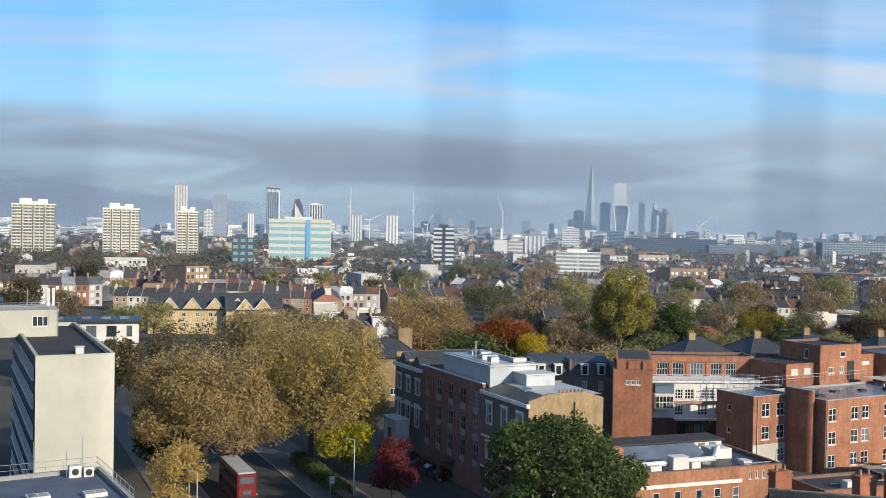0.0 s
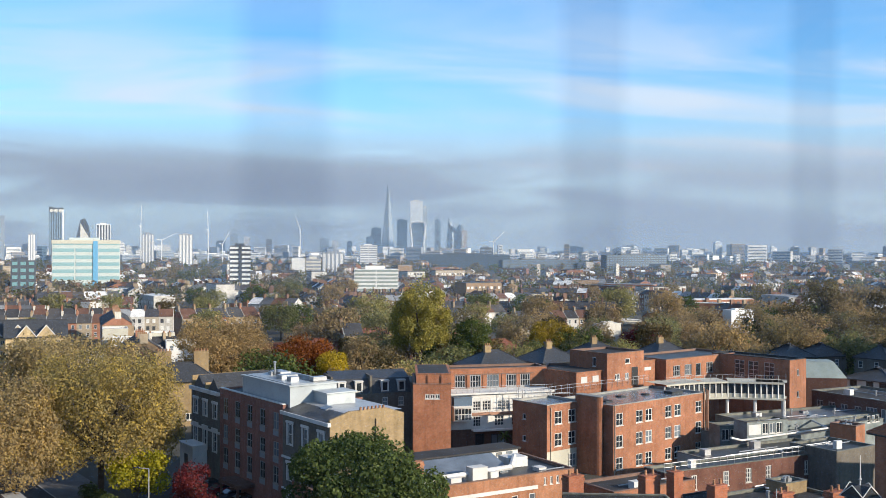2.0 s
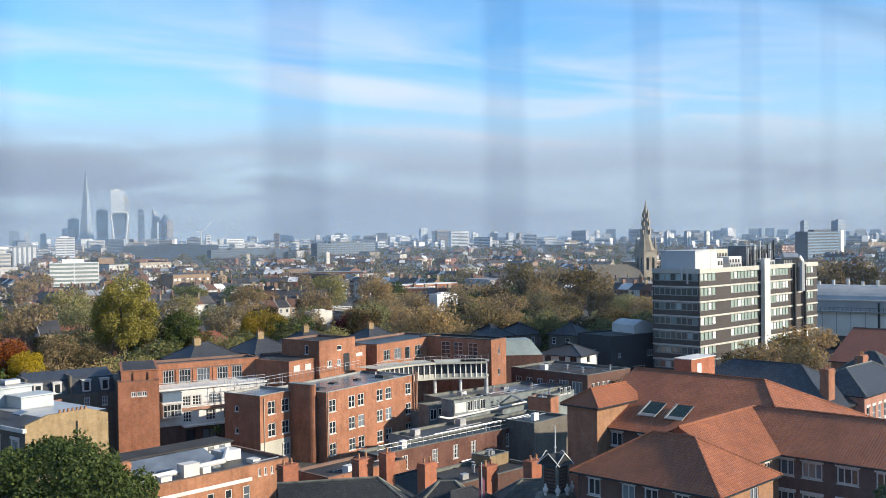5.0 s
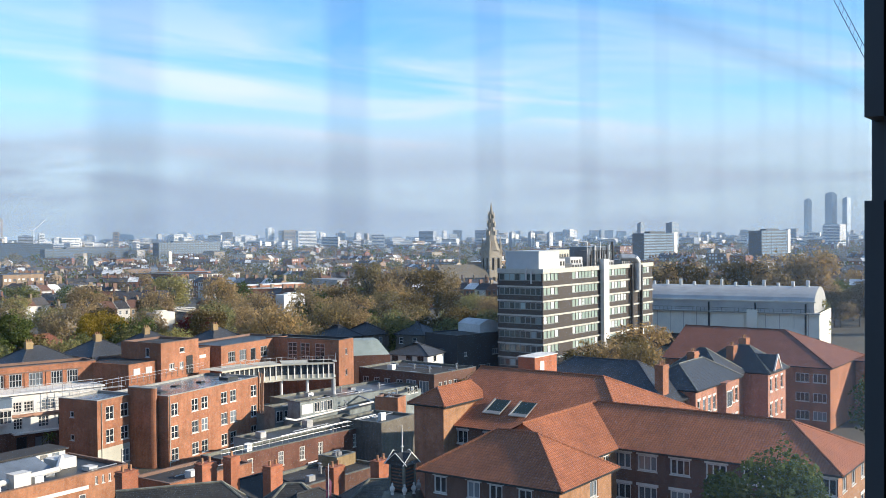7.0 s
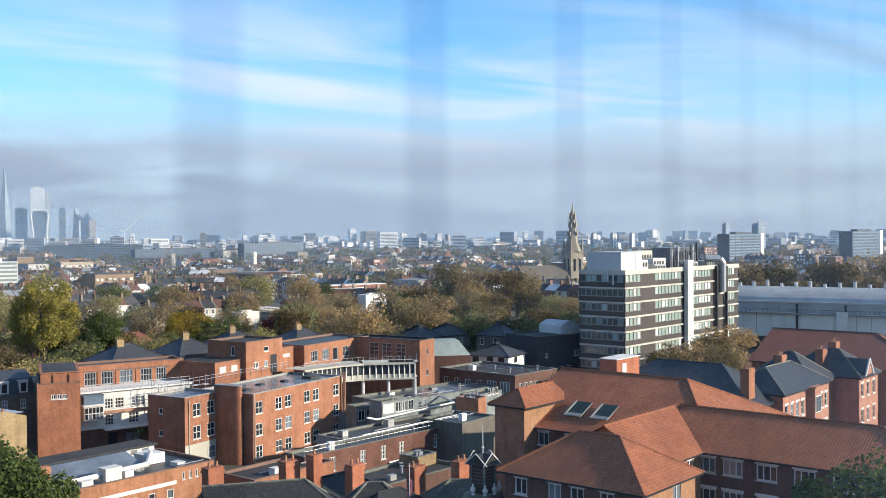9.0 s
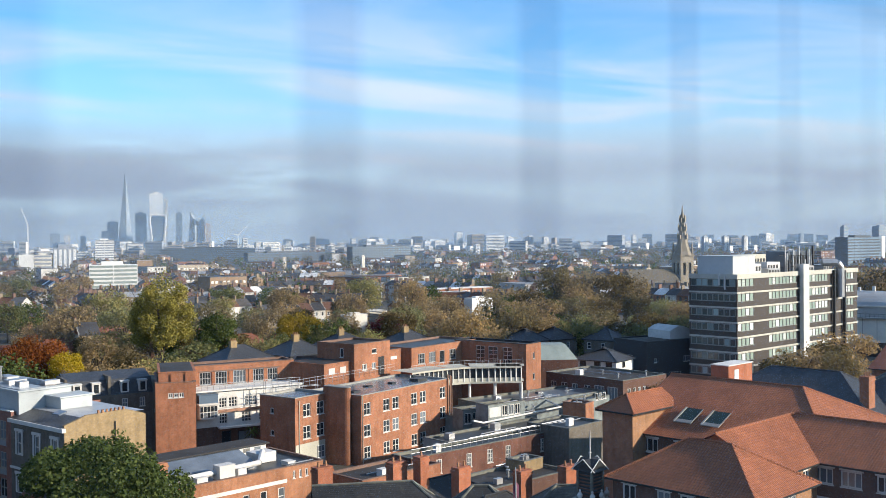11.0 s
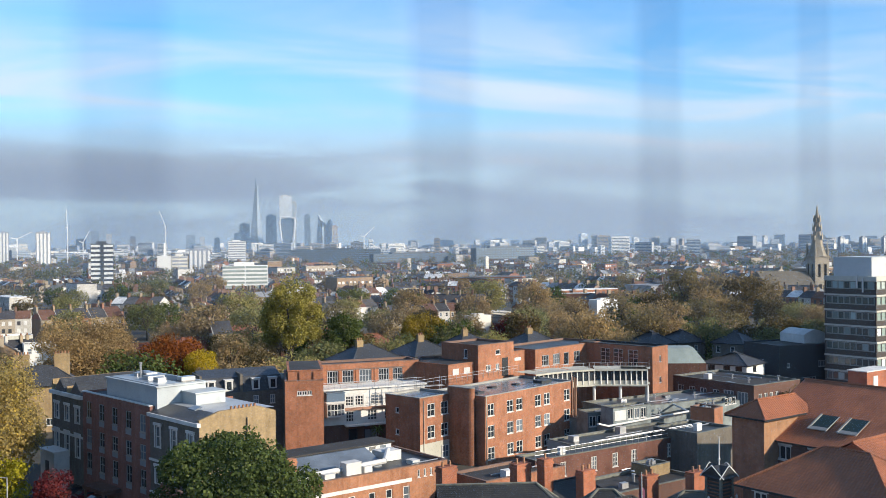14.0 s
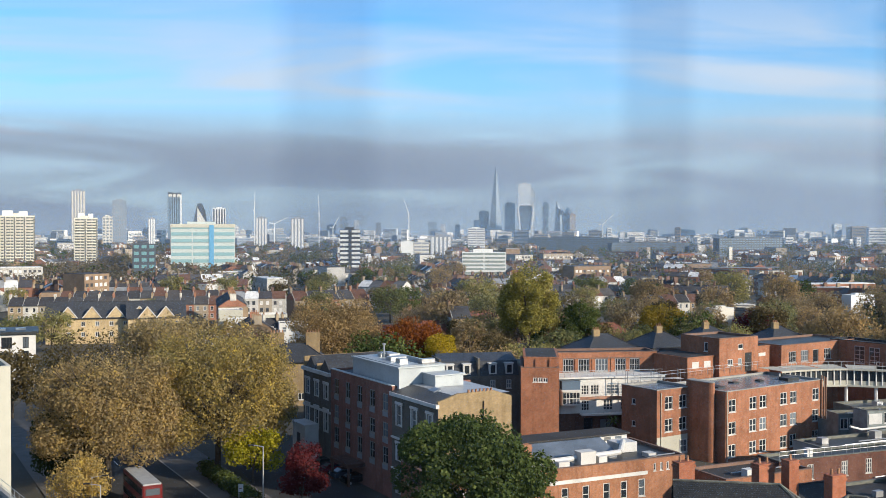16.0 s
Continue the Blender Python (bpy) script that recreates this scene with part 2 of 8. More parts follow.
SLATE = roof_tiles("grey_slates", (0.075, 0.08, 0.09), (0.05, 0.053, 0.06), w=0.28, h=0.24, relief=0.1, rough=0.5, moss=(0.12, 0.12, 0.10))
STONE_TILE = roof_tiles("weathered_tiles", (0.15, 0.14, 0.115), (0.10, 0.09, 0.08), w=0.22, h=0.2, relief=0.1, rough=0.8, moss=(0.2, 0.18, 0.12))
WHITE = surface("white_paint", (0.70, 0.69, 0.66), 0.6, 0.16, 0.5)
CREAM = surface("cream_render", (0.56, 0.54, 0.45), 0.85, 0.12, 0.25, 3.0)
CONCRETE = surface("grey_concrete", (0.38, 0.37, 0.34), 0.85, 0.22, 0.4)
STUCCO = surface("white_stucco", (0.78, 0.77, 0.73), 0.75, 0.2, 0.5)
FELT = surface("grey_roofing_felt", (0.052, 0.058, 0.06), 0.45, 0.6, 0.25, 2.0, spec=0.3)
FELT_PALE = surface("pale_roofing_sheet", (0.17, 0.20, 0.235), 0.28, 0.45, 0.35, 1.2, spec=0.6)
FELT_DARK = surface("dark_roofing_felt", (0.055, 0.052, 0.05), 0.8, 0.4, 0.3, 2.0)
LEAD = surface("lead_sheet", (0.15, 0.16, 0.155), 0.55, 0.4, 1.2, tint=(0.2, 0.2, 0.16))
BRICK_COPING = surface("weathered_brick_coping", (0.24, 0.15, 0.115), 0.85, 0.3, 0.8)
STEEL = surface("galvanised_steel", (0.55, 0.56, 0.57), 0.4, 0.15, 1.0, metal=0.6)
DARKMETAL = surface("dark_metal", (0.03, 0.032, 0.035), 0.45, 0.2, 1.0)
ASPHALT = surface("asphalt", (0.05, 0.05, 0.052), 0.85, 0.3, 0.25, 6.0)
PAVING = surface("paving_slabs", (0.16, 0.15, 0.14), 0.85, 0.25, 0.5, 5.0)
KERB = surface("kerb_stone", (0.34, 0.33, 0.31), 0.8, 0.15, 1.0)
LINE = surface("road_paint", (0.75, 0.75, 0.72), 0.7, 0.15, 2.0)
GROUND = surface("town_ground", (0.085, 0.085, 0.07), 0.95, 0.4, 0.03, 0.6, tint=(0.11, 0.10, 0.08))
BARK = surface("bark", (0.11, 0.09, 0.07), 0.9, 0.35, 1.5)
POT = surface("terracotta_pot", (0.42, 0.22, 0.12), 0.85, 0.2, 2.0, spread=0.2)
PANE = glazing("window_glass", spread=0.5)
PANE_TEAL = glazing("teal_glass", (0.15, 0.28, 0.30), 0.12, 0.1)
PANE_SKY = glazing("blue_glass", (0.10, 0.14, 0.19), 0.15)


# ---- builders ----
class Shape:
    """Gathers faces, with UVs in metres, and links them as one mesh object."""

    def __init__(self):
        self.v, self.f, self.uv = [], [], []

    def face(self, pts, uv=None):
        i = len(self.v)
        self.v += [tuple(p) for p in pts]
        self.f.append(tuple(range(i, i + len(pts))))
        if uv is None:
            a, b, c = Vector(pts[0]), Vector(pts[1]), Vector(pts[2])
            nrm = (b - a).cross(c - a)
            nrm = nrm.normalized() if nrm.length > 1e-9 else Vector((0, 0, 1))
            if abs(nrm.z) > 0.98:
                ux, uy = Vector((1, 0, 0)), Vector((0, 1, 0))
            else:
                ux = Vector((0, 0, 1)).cross(nrm).normalized()
                uy = nrm.cross(ux)
            uv = [(ux.dot(Vector(p)), uy.dot(Vector(p))) for p in pts]
        self.uv += uv
        return self

    def box(self, x0, y0, z0, x1, y1, z1):
        p = [(x0, y0, z0), (x1, y0, z0), (x1, y1, z0), (x0, y1, z0), (x0, y0, z1), (x1, y0, z1), (x1, y1, z1), (x0, y1, z1)]
        for q in ((0, 1, 5, 4), (1, 2, 6, 5), (2, 3, 7, 6), (3, 0, 4, 7), (4, 5, 6, 7), (3, 2, 1, 0)):
            self.face([p[i] for i in q])
        return self

    def prism(self, pts, z0, z1, cap=True):
        """An upright prism over a plan given anticlockwise."""
        k = len(pts)
        for i in range(k):
            a, b = pts[i], pts[(i + 1) % k]
            self.face([(*a, z0), (*b, z0), (*b, z1), (*a, z1)])
        if cap:
            self.face([(*p, z1) for p in pts])
            self.face([(*p, z0) for p in reversed(pts)])
        return self

    def tube(self, a, b, r0, r1=None, sides=8, cap=True):
        a, b = Vector(a), Vector(b)
        r1 = r0 if r1 is None else r1
        w = (b - a).normalized()
        s = w.orthogonal().normalized()
        t = w.cross(s)
        ring = [[p + (s * math.cos(2 * math.pi * i / sides) + t * math.sin(2 * math.pi * i / sides)) * r for i in range(sides)] for p, r in ((a, r0), (b, r1))]
        for i in range(sides):
            j = (i + 1) % sides
            self.face([ring[0][i], ring[0][j], ring[1][j], ring[1][i]])
        if cap:
            self.face(list(reversed(ring[0])))
            if r1 > 1e-4:
                self.face(ring[1])
        return self

    def turned(self, profile, sides=12, centre=(0, 0)):
        """A body of revolution from (radius, z) pairs, bottom to top."""
        rings = [[(centre[0] + r * math.cos(2 * math.pi * i / sides), centre[1] + r * math.sin(2 * math.pi * i / sides), z) for i in range(sides)] for r, z in profile]
        for lo, hi in zip(rings, rings[1:]):
            for i in range(sides):
                j = (i + 1) % sides
                self.face([lo[i], lo[j], hi[j], hi[i]])
        self.face(rings[-1])
        return self

    def mesh(self, name, material):
        me = bpy.data.meshes.new(name)
        me.from_pydata(self.v, [], self.f)
        layer = me.uv_layers.new(name="UVMap")
        layer.data.foreach_set("uv", np.array(self.uv, dtype=np.float32).ravel())
        me.materials.append(material)
        me.update()
        return me


def part(name, shape, material, parent, label="", m=None, smooth=False):
    me = shape.mesh(name, material) if isinstance(shape, Shape) else shape
    if smooth:
        me.polygons.foreach_set("use_smooth", [True] * len(me.polygons))
    ob = new(name, me)
    ob.parent = parent
    if m is not None:
        ob.matrix_local = m
    if label:
        ob["label"] = label
    return ob


def thing(name, m, label, category, group="", kind=""):
    ob = new(name)
    ob.empty_display_size = 0.3
    ob.matrix_world = m
    return tagged(ob, label, category, group, kind)


SIDES = ("front", "right", "back", "left")


def side_pose(side, w, d):
    """Local frames of a block's four walls: x along the wall, -y outwards."""
    return {"front": pose(0, 0, 0), "right": pose(w, 0, 0, 0, 0, 90), "back": pose(w, d, 0, 0, 0, 180), "left": pose(0, d, 0, 0, 0, 270)}[side]


def wall_shape(w, z0, z1, openings, t=0.3):
    """A wall with openings cut through it, reveals included. Openings: x, z, width, height."""
    s = Shape()
    xs = sorted({0.0, w, *[round(o[0], 3) for o in openings], *[round(o[0] + o[2], 3) for o in openings]})
    zs = sorted({z0, z1, *[round(o[1], 3) for o in openings], *[round(o[1] + o[3], 3) for o in openings]})
    xs, zs = [x for x in xs if 0 <= x <= w], [z for z in zs if z0 <= z <= z1]
    for xa, xb in zip(xs, xs[1:]):
        for za, zb in zip(zs, zs[1:]):
            cx, cz = (xa + xb) / 2, (za + zb) / 2
            if not any(o[0] < cx < o[0] + o[2] and o[1] < cz < o[1] + o[3] for o in openings):
                s.face([(xa, 0, za), (xb, 0, za), (xb, 0, zb), (xa, 0, zb)], [(xa, za), (xb, za), (xb, zb), (xa, zb)])
    for x, z, ww, hh, *_ in openings:
        a, b, c, e = x, x + ww, z, z + hh
        s.face([(a, 0, c), (a, 0, e), (a, t, e), (a, t, c)])
        s.face([(b, 0, e), (b, 0, c), (b, t, c), (b, t, e)])
        s.face([(a, 0, e), (b, 0, e), (b, t, e), (a, t, e)])
        s.face([(a, 0, c), (a, t, c), (b, t, c), (b, 0, c)])
    return s


WINDOWS = {}


def window_meshes(w, h, style, frame_mat, pane_mat):
    """Frame and pane of one kind of window, shared by all its repeats."""
    key = (round(w, 2), round(h, 2), style, frame_mat.name, pane_mat.name)
    if key not in WINDOWS:
        s, e, y0, y1 = Shape(), 0.12, 0.06, 0.15
        s.box(0, y0, 0, e, y1, h), s.box(w - e, y0, 0, w, y1, h), s.box(e, y0, 0, w - e, y1, e), s.box(e, y0, h - e, w - e, y1, h)
        cols, rows = {"plain": (1, 1), "pair": (2, 1), "sash": (1, 2), "cross": (2, 2), "three": (3, 1), "grid": (3, 3), "four": (4, 2), "tall": (2, 4)}[style]
        for i in range(1, cols):
            x = w * i / cols
            s.box(x - 0.05, y0 + 0.01, e, x + 0.05, y1 - 0.01, h - e)
        for j in range(1, rows):
            z = h * j / rows
            s.box(e, y0 + 0.015, z - 0.045, w - e, y1 - 0.015, z + 0.045)
        s.box(-0.08, -0.06, -0.09, w + 0.08, 0.10, 0.0)
        p = Shape().face([(0.02, 0.125, 0.02), (w - 0.02, 0.125, 0.02), (w - 0.02, 0.125, h - 0.02), (0.02, 0.125, h - 0.02)])
        WINDOWS[key] = (s.mesh("window_frame", frame_mat), p.mesh("pane", pane_mat))
    return WINDOWS[key]


def window(parent, m, w, h, style="cross", frame_mat=None, pane_mat=None):
    fr, pn = window_meshes(w, h, style, frame_mat or WHITE, pane_mat or PANE)
    ob = part("window", fr, None, parent, m=m)
    part("pane", pn, None, ob)
    return ob


def grid(w, cols, rows, z, pitch, ww, hh, style="cross", margin=1.0, skip=()):
    """A regular set of openings along a wall of width w."""
    out = []
    for r in range(rows):
        for c in range(cols):
            if (c, r) in skip:
                continue
            x = margin + (w - 2 * margin) * (c + 0.5) / cols - ww / 2
            out.append((x, z + r * pitch, ww, hh, style))
    return out


def walls(b, w, d, z0, z1, material, spec=None, frame_mat=None, pane_mat=None, back=True, m=None):
    """The four walls of a block, with their windows."""
    base = m or Matrix()
    for side in SIDES:
        if side == "back" and not back:
            continue
        length = w if side in ("front", "back") else d
        openings = (spec or {}).get(side, [])
        ob = part("wall", wall_shape(length, z0, z1, openings), material, b, m=base @ side_pose(side, w, d))
        for x, z, ww, hh, style in openings:
            window(ob, pose(x, 0, z), ww, hh, style, frame_mat, pane_mat)


def flat_roof(b, w, d, z, material, coping=None, lip=0.45, m=None, label=""):
    """A roof deck inside a low parapet with coping stones."""
    base = m or Matrix()
    part("roof", Shape().box(0.28, 0.28, z - lip - 0.25, w - 0.28, d - 0.28, z - lip), material, b, label, m=base)
    s = Shape()
    for x0, y0, x1, y1 in ((-0.05, -0.05, w + 0.05, 0.33), (-0.05, d - 0.33, w + 0.05, d + 0.05), (-0.05, 0.33, 0.33, d - 0.33), (w - 0.33, 0.33, w + 0.05, d - 0.33)):
        s.box(x0, y0, z, x1, y1, z + 0.1)
    part("coping", s, coping or CONCRETE, b, m=base)
    s = Shape()
    for x0, y0, x1, y1 in ((0.3, 0.28, w - 0.3, 0.3), (0.3, d - 0.3, w - 0.3, d - 0.28), (0.28, 0.28, 0.3, d - 0.28), (w - 0.3, 0.28, w - 0.28, d - 0.28)):
        s.box(x0, y0, z - lip, x1, y1, z)
    part("parapet", s, coping or CONCRETE, b, m=base)


def hip_roof(b, w, d, z0, z1, material, along="x", hips=(True, True), over=0.5, m=None, ridge_mat=None, run=None, label=""):
    """A hipped or gabled roof over w by d; each slope is a part, with ridge and hip tiles and fascia."""
    base = m or Matrix()
    if along == "y":
        base = base @ pose(0, d, 0, 0, 0, -90)
        w, d = d, w
    run = d / 2 if run is None else run
    a = run if hips[0] else -over
    c = w - run if hips[1] else w + over
    x0, x1, y0, y1, ym = -over, w + over, -over, d + over, d / 2
    zb = z0 - over * (z1 - z0) / (d / 2)
    r0, r1 = (a, ym, z1), (c, ym, z1)
    p = [(x0, y0, zb), (x1, y0, zb), (x1, y1, zb), (x0, y1, zb)]
    slopes = [[p[0], p[1], r1, r0], [p[2], p[3], r0, r1]]
    if hips[0]:
        slopes.append([p[3], p[0], r0])
    if hips[1]:
        slopes.append([p[1], p[2], r1])
    for q in slopes:
        part("slope", Shape().face(q), material, b, label, m=base)
    s = Shape()
    lines = [(r0, r1)]
    for k, (h, r) in enumerate(((hips[0], r0), (hips[1], r1))):
        if h:
            lines += [(r, p[0]), (r, p[3])] if k == 0 else [(r, p[1]), (r, p[2])]
    for q0, q1 in lines:
        s.tube((Vector(q0) + Vector((0, 0, 0.0))), (Vector(q1) + Vector((0, 0, 0.0))), 0.13, sides=6)
    part("ridge_tiles", s, ridge_mat or material, b, m=base)
    s = Shape()
    s.box(x0, y0, zb - 0.18, x1, y0 + 0.06, zb - 0.01), s.box(x0, y1 - 0.06, zb - 0.18, x1, y1, zb - 0.01)
    if hips[0]:
        s.box(x0, y0 + 0.06, zb - 0.18, x0 + 0.06, y1 - 0.06, zb - 0.01)
    if hips[1]:
        s.box(x1 - 0.06, y0 + 0.06, zb - 0.18, x1, y1 - 0.06, zb - 0.01)
    part("gutter", s, DARKMETAL, b, m=base)
    part("soffit", Shape().face([(x0, y1, zb - 0.1), (x1, y1, zb - 0.1), (x1, y0, zb - 0.1), (x0, y0, zb - 0.1)]), WHITE, b, m=base)
    for k, h in enumerate(hips):
        if not h:
            x = 0 if k == 0 else w
            tri = [(x, 0, z0 - 0.3), (x, d, z0 - 0.3), (x, ym, z1 - 0.05)]
            part("gable", Shape().face(tri if k else tri[::-1]), RED, b, m=base)


def chimney_stack(m, w, d, h, material, pots=3, label="tall red brick chimney stack with clay pots", pot=True):
    t = thing("chimney", m, label, "chimney", "chimneys")
    part("stack", Shape().box(-w / 2, -d / 2, 0, w / 2, d / 2, h), material, t)
    part("cap", Shape().box(-w / 2 - 0.08, -d / 2 - 0.08, h - 0.45, w / 2 + 0.08, d / 2 + 0.08, h - 0.2).box(-w / 2 - 0.04, -d / 2 - 0.04, h, w / 2 + 0.04, d / 2 + 0.04, h + 0.1), material, t)
    for i in range(pots):
        x = (i - (pots - 1) / 2) * (w / max(1, pots))
        if pot:
            part("pot", Shape().turned([(0.14, h + 0.1), (0.11, h + 0.55), (0.14, h + 0.6), (0.12, h + 0.62)], 8, (x, 0)), POT, t)
    return t


# ---- trees ----
def leaf_cloud(rng, blobs, count, size, hollow=0.55):
    """Leaf sprays scattered in the outer part of several lobes."""
    blobs = np.array(blobs, dtype=float)                      # x, y, z, rx, ry, rz
    weight = (blobs[:, 3] * blobs[:, 4] * blobs[:, 5]) ** 0.7
    pick = rng.choice(len(blobs), count, p=weight / weight.sum())
    way = rng.normal(size=(count, 3))
    way /= np.linalg.norm(way, axis=1)[:, None]
    rad = hollow + (1.08 - hollow) * rng.random(count) ** 0.6
    rad *= 1 + 0.16 * np.sin(way[:, 0] * 7 + pick) * np.sin(way[:, 1] * 6 + way[:, 2] * 8 + pick * 2)
    c = blobs[pick, :3] + way * rad[:, None] * blobs[pick, 3:]
    n = way * 0.7 + rng.normal(size=(count, 3)) * 0.6 + np.array([0, 0, 0.25])
    n /= np.linalg.norm(n, axis=1)[:, None]
    a = np.cross(n, rng.normal(size=(count, 3)))
    a /= np.linalg.norm(a, axis=1)[:, None]
    b = np.cross(n, a)
    s = size * (0.6 + 0.8 * rng.random(count))[:, None]
    k = 0.55 + 0.3 * rng.random(count)[:, None]
    v = np.stack([c - a * s, c - b * s * k - a * s * 0.1, c + a * s, c + b * s * k + a * s * 0.15], axis=1).reshape(-1, 3)
    return v


def leaf_mesh(name, v, material):
    me = bpy.data.meshes.new(name)
    k = len(v) // 4
    me.vertices.add(len(v)), me.loops.add(len(v)), me.polygons.add(k)
    me.vertices.foreach_set("co", v.astype(np.float32).ravel())
    me.loops.foreach_set("vertex_index", np.arange(len(v), dtype=np.int32))
    me.polygons.foreach_set("loop_start", np.arange(0, len(v), 4, dtype=np.int32))
    me.materials.append(material)
    me.update(calc_edges=True)
    return me


def limb_shape(rng, height, spread, trunk, limbs=9, fork=0.3, twigs=9):
    s = Shape()
    top = Vector((0, 0, height * fork))
    s.tube((0, 0, -0.3), top, trunk, trunk * 0.75, 9)
    for i in range(limbs):
        a = 2 * math.pi * (i + 0.6 * rng.random()) / limbs
        out = spread * (0.35 + 0.6 * rng.random())
        up = height * (0.5 + 0.42 * rng.random())
        mid = Vector((math.cos(a) * out * 0.5, math.sin(a) * out * 0.5, top.z + (up - top.z) * 0.6))
        tip = Vector((math.cos(a) * out, math.sin(a) * out, up))
        s.tube(top - Vector((0, 0, 0.3)), mid, trunk * 0.5, trunk * 0.28, 6, False)
        s.tube(mid, tip, trunk * 0.28, trunk * 0.06, 5, False)
        for _ in range(twigs):
            p = mid.lerp(tip, rng.random())
            q = p + Vector((rng.normal() * 1.0, rng.normal() * 1.0, 0.5 + rng.random())) * (spread * 0.17)
            s.tube(p, q, trunk * 0.1, trunk * 0.02, 4, False)
    return s


def lobes(rng, height, spread, base, count, tall=1.0, clump=1.0):
    """Lobes of a crown: a ring of billows round a core."""
    mid = (height + base) / 2
    out = [(0, 0, mid + 0.08 * height, spread * 0.62, spread * 0.62, (height - base) * 0.42)]
    for i in range(count):
        a, lift = rng.random() * 2 * math.pi, rng.random()
        z = base + (height - base) * (0.18 + 0.68 * lift)
        r = spread * clump * (0.30 + 0.16 * rng.random())
        reach = (spread - r * 0.8) * math.sqrt(max(0.05, 1 - (2 * (z - mid) / (height - base) * 0.92) ** 2))
        out.append((math.cos(a) * reach, math.sin(a) * reach, z, r, r, r * 0.85 * tall))
    return out


def tree(name, seed, height, spread, base, leaves, size, material, label, m, trunk=0.35, count=12, hollow=0.55, group="", category="tree", limbs=9, tall=1.0, clump=1.0):
    rng = np.random.default_rng(seed)
    t = thing(name, m, label, category, group)
    part("trunk", limb_shape(rng, height, spread, trunk, limbs), BARK, t)
    part("crown", leaf_mesh("crown", leaf_cloud(rng, lobes(rng, height, spread, base, count, tall, clump), leaves, size, hollow), material), None, t)
    return t


PLANE = foliage("plane_tree_leaves", [(0.09, 0.08, 0.045), (0.25, 0.20, 0.09), (0.36, 0.275, 0.115), (0.46, 0.335, 0.10), (0.68, 0.49, 0.09)], 0.1, 0.5)
PLANE_DULL = foliage("dull_plane_tree_leaves", [(0.09, 0.08, 0.055), (0.23, 0.185, 0.10), (0.31, 0.235, 0.12), (0.38, 0.28, 0.12), (0.56, 0.40, 0.10)], 0.1, 0.5)
GREEN = foliage("dark_green_leaves", [(0.02, 0.03, 0.013), (0.05, 0.07, 0.024), (0.09, 0.12, 0.038), (0.20, 0.22, 0.07)], 0.15)
OLIVE = foliage("olive_leaves", [(0.08, 0.10, 0.055), (0.17, 0.175, 0.08), (0.26, 0.245, 0.105), (0.35, 0.30, 0.12)], 0.38, 0.5)
AUTUMN = foliage("autumn_leaves", [(0.12, 0.10, 0.065), (0.22, 0.17, 0.10), (0.30, 0.225, 0.12), (0.40, 0.29, 0.13)], 0.36, 0.5)
FAR_OLIVE = foliage("far_olive_leaves", [(0.08, 0.09, 0.06), (0.14, 0.14, 0.08), (0.19, 0.185, 0.10)], 0.2, 0.5)
FAR_AUTUMN = foliage("far_autumn_leaves", [(0.10, 0.085, 0.065), (0.16, 0.13, 0.09), (0.22, 0.175, 0.11)], 0.2, 0.5)
RUSSET = foliage("russet_leaves", [(0.05, 0.02, 0.01), (0.16, 0.05, 0.015), (0.24, 0.09, 0.02)], 0.2)
CRIMSON = foliage("crimson_leaves", [(0.05, 0.010, 0.012), (0.11, 0.02, 0.022), (0.18, 0.045, 0.04)], 0.1)
BARE = foliage("thin_brown_leaves", [(0.06, 0.05, 0.03), (0.10, 0.08, 0.04), (0.16, 0.12, 0.05)], 0.2)


def polar(az, dist):
    """A plan point from a bearing (degrees clockwise from +y) and a distance from the window."""
    return dist * math.sin(radians(az)), dist * math.cos(radians(az))


def height_at(el, dist):
    return EYE.z + dist * math.tan(radians(el))


# ---- ground ----
ground = new("ground", Shape().face([(-9000, -9000, 0), (9000, -9000, 0), (9000, 9000, 0), (-9000, 9000, 0)]).mesh("ground", GROUND))
tagged(ground, "dark town ground between the houses", "ground", kind="structure")

ROAD = [(-1.4, 84.0), (-21.8, 128.7), (-31.8, 150.5), (-42.0, 173.0), (-53.0, 205.0), (-57.0, 250.0), (-52.0, 330.0), (-44.0, 460.0)]


def ribbon(line, off0, off1, z):
    """A strip along the road between two offsets to its right."""
    s = Shape()
    pts = []
    for i, p in enumerate(line):
        a, b = Vector(line[max(0, i - 1)]), Vector(line[min(len(line) - 1, i + 1)])
        w = (b - a).normalized()
        r = Vector((w.y, -w.x))
        pts.append((Vector(p) + r * off0, Vector(p) + r * off1))
    for (a0, a1), (b0, b1) in zip(pts, pts[1:]):
        s.face([(*a1, z), (*b1, z), (*b0, z), (*a0, z)])
    return s


road = new("road", ribbon(ROAD, -6.0, 6.0, 0.02).mesh("road", ASPHALT))
tagged(road, "dark asphalt street with worn white lines", "road", kind="structure")
for off, nm in ((6.0, "kerb_right"), (-6.25, "kerb_left")):
    kerb = new(nm, ribbon(ROAD, off, off + 0.25, 0.14).mesh(nm, KERB))
    tagged(kerb, "pale stone kerb along the street", "kerb", kind="structure")
for off, wid, nm in ((6.25, 7.0, "pavement_right"), (-12.25, 6.0, "pavement_left")):
    pv = new(nm, ribbon(ROAD, off, off + wid, 0.13).mesh(nm, PAVING))
    tagged(pv, "grey slab pavement beside the street", "pavement", kind="structure")
s = Shape()
for i in range(14):
    t0 = 84 + i * 8.0
    x0 = -1.4 - (t0 - 84) * 0.4565
    s.face([(x0, t0, 0.026), (x0 + 0.12, t0, 0.026), (x0 + 0.12 - 1.3, t0 + 3.0, 0.026), (x0 - 1.3, t0 + 3.0, 0.026)])
